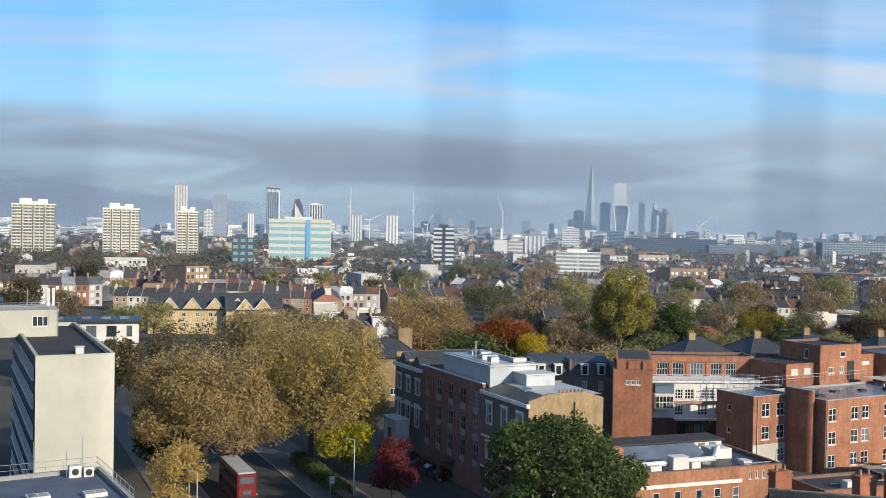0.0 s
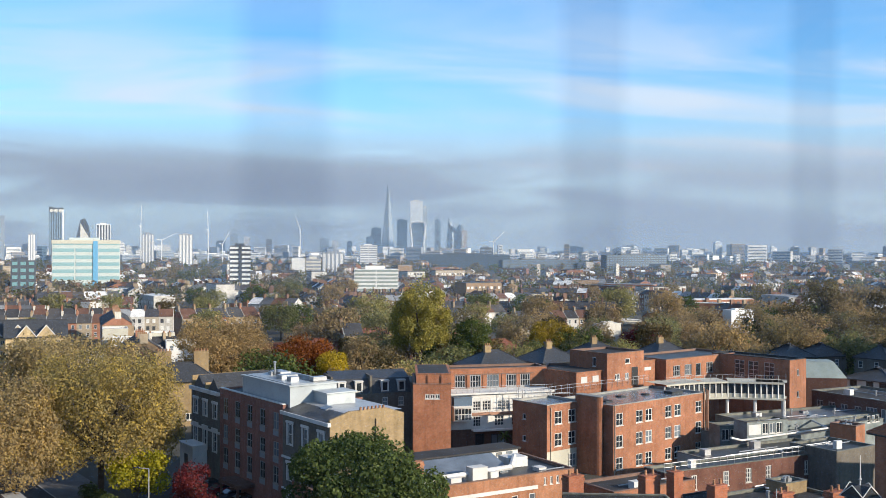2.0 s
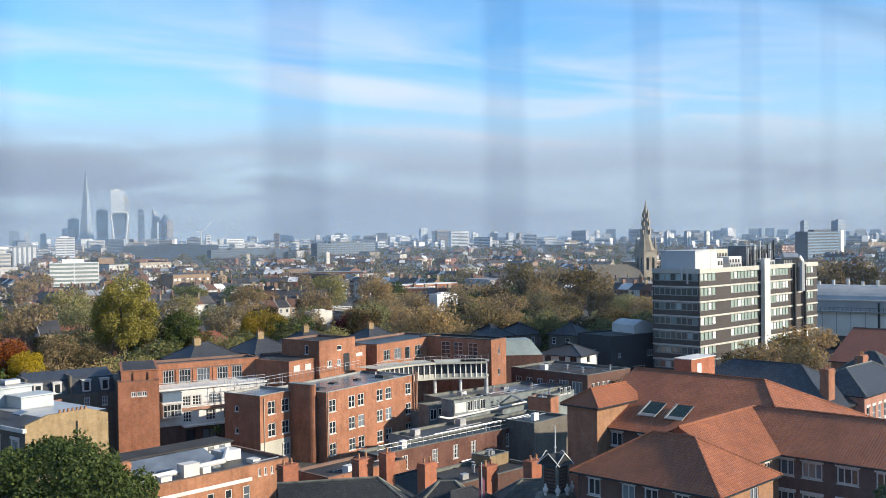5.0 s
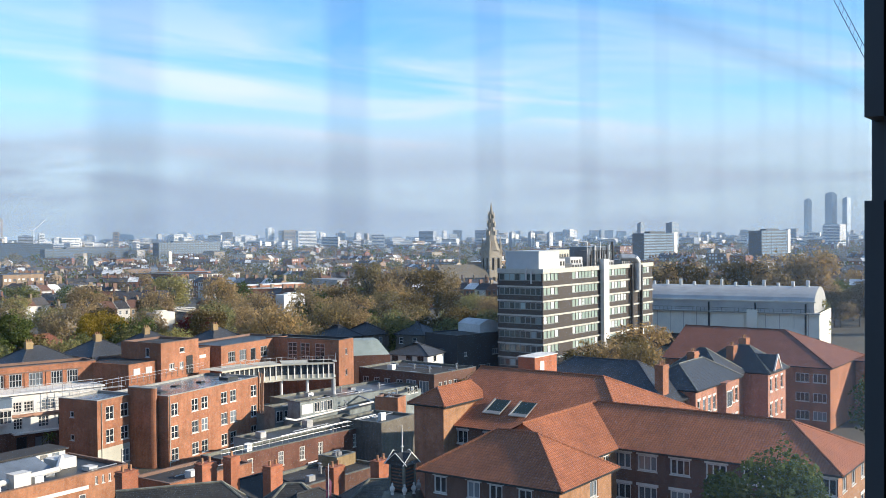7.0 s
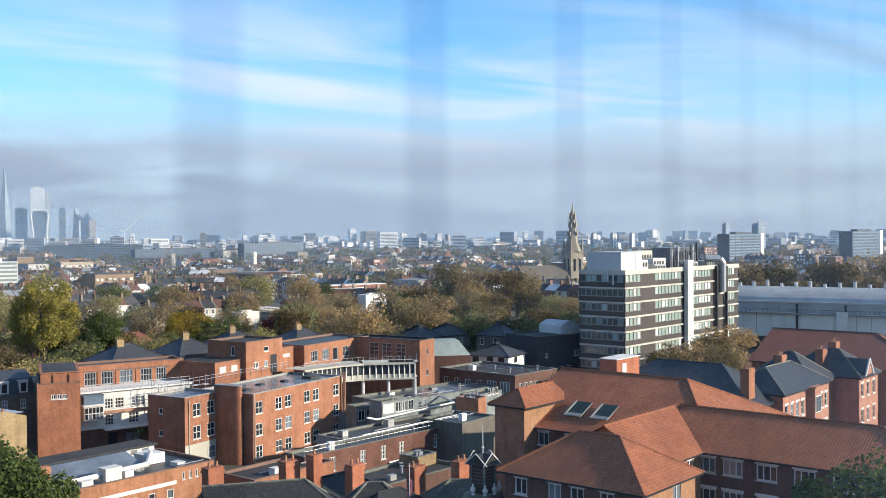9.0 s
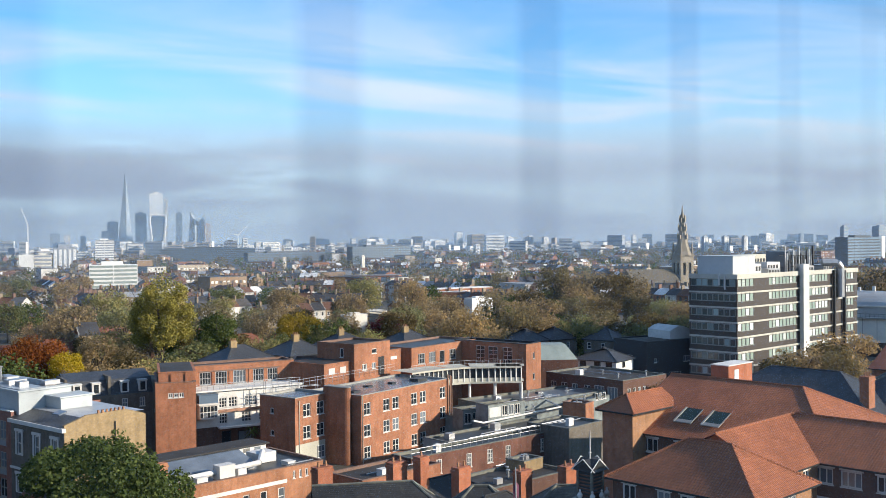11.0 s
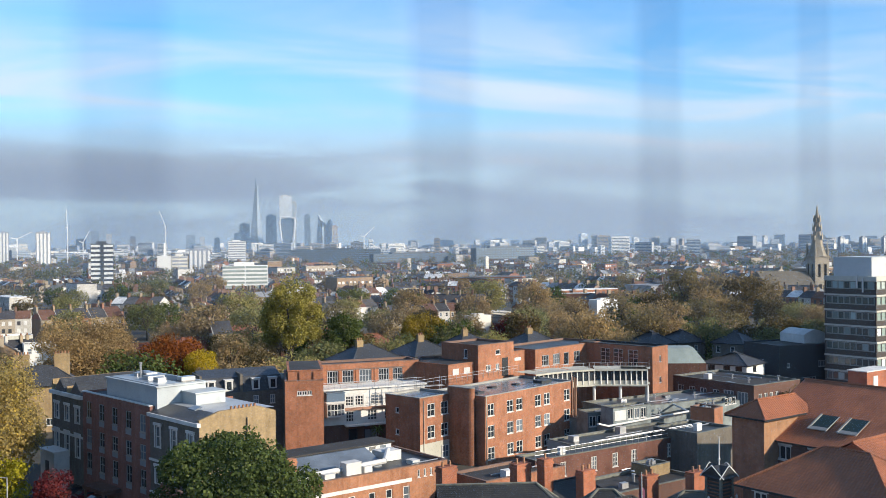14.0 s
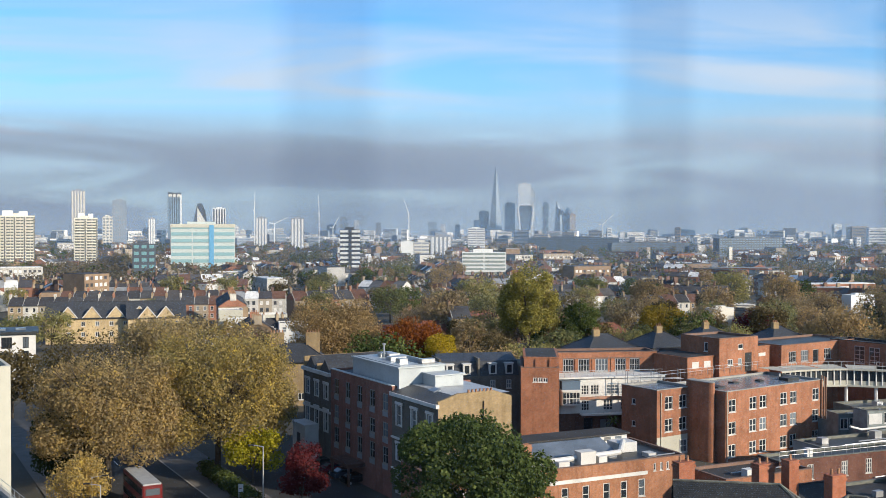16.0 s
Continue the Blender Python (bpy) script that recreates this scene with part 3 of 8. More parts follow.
tagged(new("road_marking", s.mesh("road_marking", LINE)), "broken white centre line on the asphalt", "road marking", kind="structure")
yard = new("car_park", Shape().prism([(-4.0, 112.0), (9.5, 118.0), (-8.0, 158.0), (-17.0, 155.0)], 0.0, 0.05).mesh("car_park", ASPHALT))
tagged(yard, "shaded asphalt forecourt with parked cars", "car park", kind="structure")


# ---- the window that the camera looks through ----
WALL_AZ = -20.0                      # the way the window faces
room = pose(EYE.x, EYE.y, 0, 0, 0, -WALL_AZ)   # local x along the wall, y outwards
PANE_Y = 0.13


def streaked_glass():
    m = bpy.data.materials.new("streaked_glass")
    m.use_nodes = True
    n = Nodes(m.node_tree)
    co = n.add("ShaderNodeTexCoord").outputs["Object"]
    x = n.add("ShaderNodeSeparateXYZ", Vector=co).outputs[0]
    cell = n.math("FRACT", n.math("ADD", n.math("DIVIDE", x, 0.41 * PANE_Y), 0.57))
    edge = n.math("ABSOLUTE", n.math("SUBTRACT", cell, 0.5))
    streak = n.ramp(edge, (0.085, (0.84, 0.85, 0.87)), (0.155, (0.985, 0.985, 0.985)))
    streak = n.mix(n.ramp(x, (0.15, (0, 0, 0)), (0.34, (0.75, 0.75, 0.75))), streak, (0.97, 0.97, 0.97))
    # a reflected, defocused cable, painted as a dark blur across the upper corner by the jamb
    z = n.add("ShaderNodeSeparateXYZ", Vector=co).outputs[2]
    off = n.math("ABSOLUTE", n.math("SUBTRACT", z, n.math("ADD", n.math("MULTIPLY", x, 0.022), 0.0625)))
    cable_blur = n.math("MULTIPLY", n.ramp(off, (0.0018, (0.26,) * 3), (0.0065, (0.0,) * 3)), n.ramp(x, (0.27, (0,) * 3), (0.33, (1,) * 3)))
    streak = n.mix(cable_blur, streak, (0.30, 0.32, 0.35))
    t = n.add("ShaderNodeBsdfTransparent", Color=streak)
    # pale film of dirt that also stands in for veiling glare, stronger rightwards
    dirt_glare = n.add("ShaderNodeBsdfTranslucent", Color=(0.8, 0.8, 0.8, 1))
    mx = n.tree.nodes.new("ShaderNodeMixShader")
    n.link(n.ramp(x, (0.0, (0.012,) * 3), (0.12, (0.02,) * 3), (0.35, (0.05,) * 3), (0.5, (0.12,) * 3)), mx.inputs[0])
    n.link(t.outputs[0], mx.inputs[1]), n.link(dirt_glare.outputs[0], mx.inputs[2])
    out = n.add("ShaderNodeOutputMaterial")
    n.link(mx.outputs[0], out.inputs[0])
    return m


pane = new("window_1", Shape().face([(-0.6, 0, -0.5), (0.62, 0, -0.5), (0.62, 0, 0.5), (-0.6, 0, 0.5)]).mesh("window_1", streaked_glass()))
pane.matrix_world = room @ pose(0, PANE_Y, EYE.z)
pane.visible_shadow = False
tagged(pane, "window glass with faint grey upright streaks", "window", kind="structure")
jamb = thing("window_jamb", room @ pose(0.0, PANE_Y, EYE.z), "dark grey metal window jamb with a latch", "window frame", kind="structure")
JAMB = surface("grey_window_metal", (0.13, 0.14, 0.15), 0.6, 0.15, 3.0)
part("post", Shape().box(0.626, -0.03, -0.9, 1.4, 0.0, 0.9), JAMB, jamb)
part("latch", Shape().box(0.598, -0.012, 0.062, 0.626, -0.002, 0.45), JAMB, jamb)
part("hinge", Shape().box(0.598, -0.012, -0.6, 0.626, -0.002, 0.016), JAMB, jamb)
body = new("wall_own", Shape().box(-9, -0.02, 0, 14, 0.16, 34.2).box(-9, -0.02, 36.2, 14, 0.16, 42).box(1.4, -0.02, 34.2, 14, 0.16, 36.2).box(-9, -0.02, 34.2, -0.7, 0.16, 36.2)
           .box(-9, -12, 0, 14, -11.8, 42).box(-9, -11.8, 0, -8.8, -0.02, 42).box(13.8, -11.8, 0, 14, -0.02, 42).mesh("wall_own", CONCRETE))
body.matrix_world = room
tagged(body, "plain concrete walls of the block behind the window", "wall", kind="structure")
lid = new("ceiling", Shape().box(-8.8, -11.8, 36.8, 13.8, -0.02, 37.0).box(-8.8, -11.8, 33.8, 13.8, -0.02, 34.0).box(-8.8, -11.8, 41.8, 13.8, -0.02, 42.0).mesh("ceiling", CONCRETE))
lid.matrix_world = room
tagged(lid, "plain concrete slabs above and below the window", "ceiling", kind="structure")


# ---- the white block beside the street ----
# the sky reflected in these panes is put into their pale base colour
SKY_TINTED = glazing("sky_tinted_glass", (0.22, 0.25, 0.27), 0.15, 0.25)
wb = thing("hospital_block", pose(-43.6, 110.4, 0, 0, 0, 26), "cream rendered slab block with banded windows", "building")
W, D, H = 8.2, 38.0, 20.3
bands = [(x, z, 2.05, 1.45, "three") for z in (1.3, 4.6, 7.9, 11.2, 14.5, 17.6) for x in [0.4 + 2.3 * i for i in range(16)]]
for side in SIDES:
    length = W if side in ("front", "back") else D
    ops = bands if side == "left" else []
    o = part("wall", wall_shape(length, 0, H, ops), CREAM if side != "left" else DARKMETAL, wb, "" if side != "left" else "dark panelled window wall", m=side_pose(side, W, D))
    for x, z, ww, hh, st in ops:
        window(o, pose(x, -0.22, z), ww, hh, st, STUCCO, SKY_TINTED)
s = Shape()
for z in (0.0, 3.1, 6.4, 9.7, 13.0, 16.2, 19.4):
    s.box(-0.08, 0, z, -0.01, D, z + 0.9)
part("spandrel", s, DARKMETAL, wb, "dark spandrel bands")
flat_roof(wb, W, D, H, FELT_DARK, CREAM, 0.4)
part("vent_box", Shape().box(4.6, 4.5, H - 0.4, 5.5, 5.3, H + 0.35).box(4.5, 4.4, H + 0.35, 5.6, 5.4, H + 0.42), WHITE, wb)
part("penthouse", wall_shape(7.6, H - 0.4, H + 2.9, [(4.4, H + 0.9, 2.0, 1.4)]), CREAM, wb, m=pose(-3.0, 24.0, 0))
part("penthouse_side", Shape().box(4.4, 24.0, H - 0.4, 4.6, 34, H + 2.9).box(-3.2, 24, H - 0.4, -3.0, 34, H + 2.9).box(-3.2, 24.0, H + 2.9, 4.7, 34, H + 3.05), CREAM, wb)
window(wb, pose(1.4, 24.0, H + 0.9), 2.0, 1.4, "three")
s = Shape()
for i in range(9):
    s.tube((-3 + i * 0.95, 24.3, H + 3.0), (-3 + i * 0.95, 24.3, H + 4.0), 0.03, sides=5)
for z in (3.5, 4.0):
    s.tube((-3.2, 24.3, H + z), (4.7, 24.3, H + z), 0.03, sides=5)
for k in (1.0, 3.6, 4.2):
    s.tube((k, 27.0, H + 3.0), (k, 27.0, H + 5.6), 0.05, sides=5)
part("roof_rail", s, STEEL, wb)
part("aerial_panel", Shape().box(3.4, 26.8, H + 3.4, 3.8, 26.9, H + 5.7).box(4.05, 26.8, H + 3.4, 4.4, 26.9, H + 5.7), WHITE, wb)

# the lower roof in front of it, with rails and plant
lr = thing("plant_roof_block", pose(-25.6, 87.4, 0, 0, 0, 31), "low block with a blue-grey felt roof, rails and plant", "building")
W, D = 26.0, 14.5
lrm = pose(-W, 0, 0)
walls(lr, W, D, 0, 11.0, CONCRETE, m=lrm)
flat_roof(lr, W, D, 11.0, surface("blue_grey_felt", (0.12, 0.15, 0.20), 0.6, 0.3, 0.4, 2.0), CONCRETE, 0.3, m=lrm)
s = Shape()
for (x0, y0), (x1, y1) in (((-0.3, 0.4), (-0.3, 14.2)), ((-0.3, 14.2), (-25.5, 14.2))):
    k = int(math.hypot(x1 - x0, y1 - y0) / 1.5)
    for i in range(k + 1):
        x, y = x0 + (x1 - x0) * i / k, y0 + (y1 - y0) * i / k
        s.tube((x, y, 11.0), (x, y, 12.15), 0.025, sides=5)
    for z in (11.6, 12.15):
        s.tube((x0, y0, z), (x1, y1, z), 0.025, sides=5)
for x, y, z in ((-1.8, 13.6, 14.4), (-6.2, 13.8, 14.2), (-3.4, 13.0, 13.2)):
    s.tube((x, y, 10.7), (x, y, z), 0.025, sides=5)
part("roof_rail", s, STEEL, lr)
for x, y, w_, h_ in ((-12.5, 9.0, 1.6, 1.2), (-14.6, 12.6, 1.2, 1.5), (-3.2, 12.6, 1.1, 1.1), (-1.9, 12.4, 0.9, 0.9), (-13.2, 5.0, 2.0, 0.9)):
    u = part("air_unit", Shape().box(x, y, 10.7, x + w_, y + 0.8, 10.7 + h_), WHITE, lr, "white air-conditioning unit")
    part("grille", Shape().turned([(0.32, 0.0), (0.32, 0.04), (0.1, 0.05)], 12), DARKMETAL, u, m=pose(x + w_ / 2, y - 0.01, 10.7 + h_ / 2, 90, 0, 0))
for x, y in ((-8.0, 5.6), (-3.4, 4.6)):
    part("skylight", Shape().box(x, y, 10.7, x + 1.9, y + 1.4, 11.05), WHITE, lr, "white framed skylight")
    part("skylight_pane", Shape().face([(x + 0.15, y + 0.15, 11.06), (x + 0.88, y + 0.15, 11.06), (x + 0.88, y + 1.25, 11.06), (x + 0.15, y + 1.25, 11.06)]).face([(x + 1.02, y + 0.15, 11.06), (x + 1.75, y + 0.15, 11.06), (x + 1.75, y + 1.25, 11.06), (x + 1.02, y + 1.25, 11.06)]), PANE_SKY, lr)

# ---- the terrace beside the forecourt: three fronts in a row ----
TERR = pose(10.6, 122.6, 0, 0, 0, 25)


def sash_front(length, cols, zs, size, style="sash"):
    return [(x, z, size[0], size[k % 2 + 1] if len(size) > 2 else size[1], style) for k, z in enumerate(zs) for x in [length * (i + 0.5) / cols - size[0] / 2 for i in range(cols)]]


SHEET_WHITE = surface("pale_sheet_roofing", (0.45, 0.46, 0.47), 0.4, 0.35, 0.3, spec=0.5)
ht = thing("end_house", TERR, "Victorian end house, grey painted brick front and yellow brick gable", "house", "terrace by the forecourt")
W, D, H = 10.6, 12.0, 14.0
front = [(2.6, 9.0, 0.95, 1.7, "sash"), (5.0, 9.2, 1.0, 1.6, "sash"), (7.6, 5.8, 0.95, 1.7, "sash")]
street = sash_front(D, 3, (1.2, 5.4, 9.9), (1.15, 2.6, 2.0))
for side in SIDES:
    length = W if side in ("front", "back") else D
    ops = {"front": front, "left": street}.get(side, [])
    o = part("wall", wall_shape(length, 0, H, ops), STOCK if side in ("front", "right") else GREYBRICK, ht, m=side_pose(side, W, D))
    for x, z, ww, hh, st in ops:
        window(o, pose(x, 0, z), ww, hh, st)
        if side == "left":
            part("surround", Shape().box(x - 0.28, -0.1, z - 0.1, x - 0.02, -0.01, z + hh + 0.1).box(x + ww + 0.02, -0.1, z - 0.1, x + ww + 0.28, -0.01, z + hh + 0.1)
                 .box(x - 0.4, -0.16, z + hh + 0.1, x + ww + 0.4, -0.01, z + hh + 0.42), STUCCO, o)
part("cornice", Shape().box(-0.45, -0.3, H - 0.4, 0.0, D, H + 0.05).box(-0.2, -0.1, 8.1, -0.01, D, 8.35).box(-0.2, -0.1, 4.1, -0.01, D, 4.3), STUCCO, ht)
# shallow lead roof behind the cornice, brick gable with a bevelled top
part("slope", Shape().face([(-0.3, 0.3, H + 0.05), (-0.3, D, H + 0.05), (2.6, D, H + 0.85), (2.6, 0.3, H + 0.85)][::-1]), SLATE, ht)
part("roof", Shape().face([(2.6, 0.3, H + 0.85), (W, 0.3, H + 0.75), (W, D, H + 0.75), (2.6, D, H + 0.85)]), SHEET_WHITE, ht, "pale sheet roof")
part("gable", Shape().prism([(0.0, 0.0), (W, 0.0), (W, 0.4), (0.0, 0.4)], H, H + 0.35).face([(0, 0, H + 0.35), (W, 0, H + 0.35), (W - 2.6, 0, H + 1.2), (2.8, 0, H + 1.15)]).face([(0, 0.4, H + 0.35), (2.8, 0.4, H + 1.15), (W - 2.6, 0.4, H + 1.2), (W, 0.4, H + 0.35)]).face([(2.8, 0, H + 1.15), (W - 2.6, 0, H + 1.2), (W - 2.6, 0.4, H + 1.2), (2.8, 0.4, H + 1.15)])
     .face([(0, 0, H + 0.35), (2.8, 0, H + 1.15), (2.8, 0.4, H + 1.15), (0, 0.4, H + 0.35)]).face([(W - 2.6, 0, H + 1.2), (W, 0, H + 0.35), (W, 0.4, H + 0.35), (W - 2.6, 0.4, H + 1.2)]), STOCK, ht)
for i in range(7):
    part("pot", Shape().turned([(0.15, 0), (0.12, 0.55), (0.16, 0.6), (0.13, 0.62)], 8), POT, ht, m=pose(4.4 + i * 0.55, 0.2, H + 1.15) @ Matrix.Diagonal((1.1, 1.1, 0.6, 1)))
part("skylight", Shape().box(1.2, 3.0, 0, 2.2, 4.6, 0.15), FELT_PALE, ht, m=pose(0, 0, H + 0.66, 0, -16.5, 0))
part("downpipe", Shape().tube((6.4, -0.12, 0), (6.4, -0.12, H), 0.07).box(2.4, -0.1, 10.9, 8.6, -0.01, 11.05), DARKMETAL, ht)

PANEL_GREY = surface("blue_grey_panel", (0.30, 0.33, 0.36), 0.5, 0.15)
bi = thing("brick_infill_block", TERR @ pose(0, D, 0), "dark red brick office block with a white roof storey", "building", "terrace by the forecourt")
W, D2, H = 12.0, 19.4, 14.7
ops = sash_front(D2, 5, (4.2, 7.7, 11.2), (1.55, 2.3, 2.0), "cross")
walls(bi, W, D2, 0, H, brickwork("dark_red_brick", (0.34, 0.155, 0.12), (0.28, 0.125, 0.10), (0.30, 0.21, 0.17)), {"left": ops}, CONCRETE)
for x, z, ww, hh, _ in ops:
    part("panel", Shape().box(x, -0.03, z - 0.75, x + ww, -0.005, z - 0.12), PANEL_GREY, bi, m=side_pose("left", W, D2))
part("coping", Shape().box(-0.1, 0, H, 0.4, D2, H + 0.12), STUCCO, bi)
part("roof", Shape().box(0.3, 0, H - 0.6, W, D2, H - 0.3), FELT, bi)
part("porch", Shape().box(-2.6, 8.0, 2.6, 0, 14.0, 3.1).box(-2.5, 8.2, 0, -2.2, 8.5, 2.6).box(-2.5, 13.5, 0, -2.2, 13.8, 2.6), BROWN, bi)
CLAD = surface("pale_cladding", (0.52, 0.56, 0.57), 0.5, 0.15, 0.4)
part("roof_storey", Shape().box(0.7, -0.6, H - 0.4, 7.6, 13.4, H + 2.3).box(0.5, -0.8, H + 2.3, 7.8, 13.6, H + 2.5).box(4.2, -4.0, H - 0.5, 8.4, -0.6, H + 1.5).box(4.0, -4.2, H + 1.5, 8.6, -0.6, H + 1.65), CLAD, bi, "pale blue-white clad roof storey")
part("roof_deck", Shape().box(1.0, -0.3, H + 2.5, 7.3, 13.0, H + 2.58), surface("white_roof_membrane", (0.42, 0.45, 0.46), 0.4, 0.3, 0.3, spec=0.4), bi)
part("dark_roof_strip", Shape().box(4.4, -0.1, H + 2.58, 7.1, 8.5, H + 2.6), FELT, bi)
for x, y, a, b, c in ((2.4, 5.0, 2.4, 1.6, 0.5), (4.0, 8.5, 1.6, 3.0, 0.5), (5.0, 1.0, 2.0, 1.2, 0.5), (2.2, 2.0, 1.2, 1.2, 0.6), (3.2, 9.6, 1.4, 1.0, 0.5)):
    part("roof_unit", Shape().box(x, y, H + 2.58, x + a, y + b, H + 2.58 + c), STEEL, bi)
part("flue", Shape().tube((3.6, 9.4, H + 2.58), (3.6, 9.4, H + 4.3), 0.14).tube((3.6, 9.4, H + 4.3), (3.6, 9.4, H + 4.5), 0.24), STEEL, bi)

ha = thing("terraced_house", TERR @ pose(0, D + D2, 0), "Victorian house, grey brick with white stucco surrounds", "house", "terrace by the forecourt")
W, D3, H = 12.0, 10.4, 13.9
ops = sash_front(D3, 3, (5.2, 10.0), (1.15, 3.0, 2.1))
o_list = {"left": ops}
for side in SIDES:
    length = W if side in ("front", "back") else D3
    so = o_list.get(side, [])
    o = part("wall", wall_shape(length, 0, H, so), GREYBRICK, ha, m=side_pose(side, W, D3))
    for x, z, ww, hh, st in so:
        window(o, pose(x, 0, z), ww, hh, st)
        part("surround", Shape().box(x - 0.28, -0.1, z - 0.1, x - 0.02, -0.01, z + hh + 0.1).box(x + ww + 0.02, -0.1, z - 0.1, x + ww + 0.28, -0.01, z + hh + 0.1).box(x - 0.4, -0.18, z + hh + 0.1, x + ww + 0.4, -0.01, z + hh + 0.45), STUCCO, o)
part("cornice", Shape().box(-0.45, 0, H - 0.4, 0, D3, H + 0.1).box(-0.15, 0, 8.0, -0.01, D3, 8.3), STUCCO, ha)
part("porch", Shape().box(-2.2, 4.6, 0, 0, 9.4, 5.6).box(-2.4, 4.4, 5.6, 0, 9.6, 5.9), STUCCO, ha, "white stucco porch")
part("porch_window", Shape().box(-2.26, 6.4, 2.4, -2.2, 7.6, 4.4), DARKMETAL, ha)
for y in (0.3, 5.6):
    part("slope", Shape().face([(0, y, H + 0.1), (W, y, H + 0.1), (W, y + 1.95, H + 1.9), (0, y + 1.95, H + 1.9)]).face([(0, y + 1.95, H + 1.9), (W, y + 1.95, H + 1.9), (W, y + 3.9, H + 0.1), (0, y + 3.9, H + 0.1)]).face([(0, y, H + 0.1), (0, y + 1.95, H + 1.9), (0, y + 3.9, H + 0.1)]), SLATE, ha)
part("party_wall", Shape().box(0, 10.0, H, W, 10.4, H + 1.6).box(0, 5.1, H, W, 5.3, H + 1.0), STOCK, ha)

# ---- grey terrace with white dormers ----
gt = thing("mansard_house", pose(15.2, 171.0, 0, 0, 0, 7), "dark brick mansard house with small white windows", "house")
W, D, H = 13.6, 9.0, 10.4
walls(gt, W, D, 0, H, GREYBRICK, {"front": [(x, z, 0.9, 1.5, "cross") for z in (2.6, 5.4, 8.2) for x in (1.2, 4.0, 8.6, 11.4)]})
part("roof", Shape().face([(0, 0, H), (W, 0, H), (W, 1.3, H + 2.4), (0, 1.3, H + 2.4)]).face([(0, 1.3, H + 2.4), (W, 1.3, H + 2.4), (W, 5, H + 3.4), (0, 5, H + 3.4)]).face([(0, 5, H + 3.4), (W, 5, H + 3.4), (W, D, H), (0, D, H)]).face([(W, 0, H), (W, D, H), (W, 5, H + 3.4), (W, 1.3, H + 2.4)]), SLATE, gt)
for x in (1.0, 3.9, 8.4, 11.3):
    part("dormer", Shape().box(x, 0.05, H + 0.25, x + 1.3, 1.6, H + 2.0).box(x - 0.1, -0.05, H + 2.0, x + 1.4, 1.7, H + 2.15), WHITE, gt)
    part("dormer_pane", Shape().face([(x + 0.25, 0.04, H + 0.45), (x + 1.05, 0.04, H + 0.45), (x + 1.05, 0.04, H + 1.8), (x + 0.25, 0.04, H + 1.8)]), PANE, gt)
part("party_wall", Shape().box(-0.3, 0, H, 0.1, 6, H + 3.0).box(6.4, 0, H, 6.8, 6, H + 3.0).box(W, -0.5, 0, W + 2.6, 9, H + 1.6), GREYBRICK, gt)

# ---- red brick hospital buildings ----
HOSP = pose(56.1, 149.1, 0, 0, 0, 29)
rb = thing("brick_ward_block", HOSP, "three-storey red brick ward block with a rounded stair bay", "building")
W, D, H = 23.4, 11.0, 10.8
f = []
for x in (0.65, 5.4, 7.75, 12.7, 15.1, 20.75):
    for z in (0.85, 4.25, 7.65):
        f.append((x, z, 1.65, 1.95, "cross"))
walls(rb, W, D, 0, H, RED, {"front": f, "right": [(4, z, 1.3, 1.7, "cross") for z in (1.2, 4.6, 8.0)]})
# smooth roof sheet; its pale blue base colour carries part of the sky's sheen
SHEEN_ROOF = surface("sky_sheen_roof_sheet", (0.20, 0.24, 0.28), 0.22, 0.5, 0.3, 1.0, spec=0.9)
flat_roof(rb, W, D, H, SHEEN_ROOF, CONCRETE, 0.2)
wing = pose(-8.0, 6.3, 0)
part("render_band", Shape().box(0.0, -0.03, 0.0, 7.9, -0.005, 3.75), CREAM, rb, "cream rendered ground storey", m=wing)
walls(rb, 8.0, 7.5, 0, 10.9, RED, {"front": [(x, z, 1.7, 2.05, "cross") for x in (1.7, 4.75) for z in (4.4, 7.8)], "left": [(2.2, 8.2, 0.8, 0.9, "plain"), (2.2, 4.8, 0.8, 0.9, "plain")]}, m=wing)
flat_roof(rb, 8.0, 7.5, 10.9, SHEEN_ROOF, CONCRETE, 0.25, m=wing)
window(rb, wing @ pose(4.8, -0.2, 1.0), 1.6, 2.0, "cross")
s = Shape()
arc = [(-0.6 + 0.75 * math.cos(a), 3.0 - 1.3 * math.sin(a)) for a in [math.pi * i / 10 for i in range(11)]]
arc.reverse()
s.prism([(x, y) for x, y in arc] + [(0.15, 6.6), (-1.35, 6.6)], 0, 12.0)
part("stair_bay", s, RED, rb, "rounded red brick stair bay")
part("bay_coping", Shape().prism([(x * 1.01, y - 0.05) for x, y in arc] + [(0.15, 6.6), (-1.35, 6.6)], 12.0, 12.12), CONCRETE, rb)
s = Shape()
for k, x in enumerate((22.9, 23.6, 24.0)):
    s.tube((x, -0.16, 1.0), (x, -0.16, H + 0.8 - 0.2 * k), 0.11)
part("riser_pipes", s, surface("copper_pipe", (0.36, 0.2, 0.13), 0.5, 0.2), rb)
part("downpipe", Shape().tube((-7.2, 6.2, 0), (-7.2, 6.2, 10.5), 0.06).tube((0.25, -0.1, 0), (0.25, -0.1, 11), 0.06), CREAM, rb)
s = Shape()
for i in range(24):
    s.tube((-8 + i * 1.4, 12.5, 11.2), (-8 + i * 1.4, 12.5, 12.5), 0.03, sides=5)
for z in (12.0, 12.5):
    s.tube((-8, 12.5, z), (24, 12.5, z), 0.03, sides=5)
part("roof_rail", s, STEEL, rb)
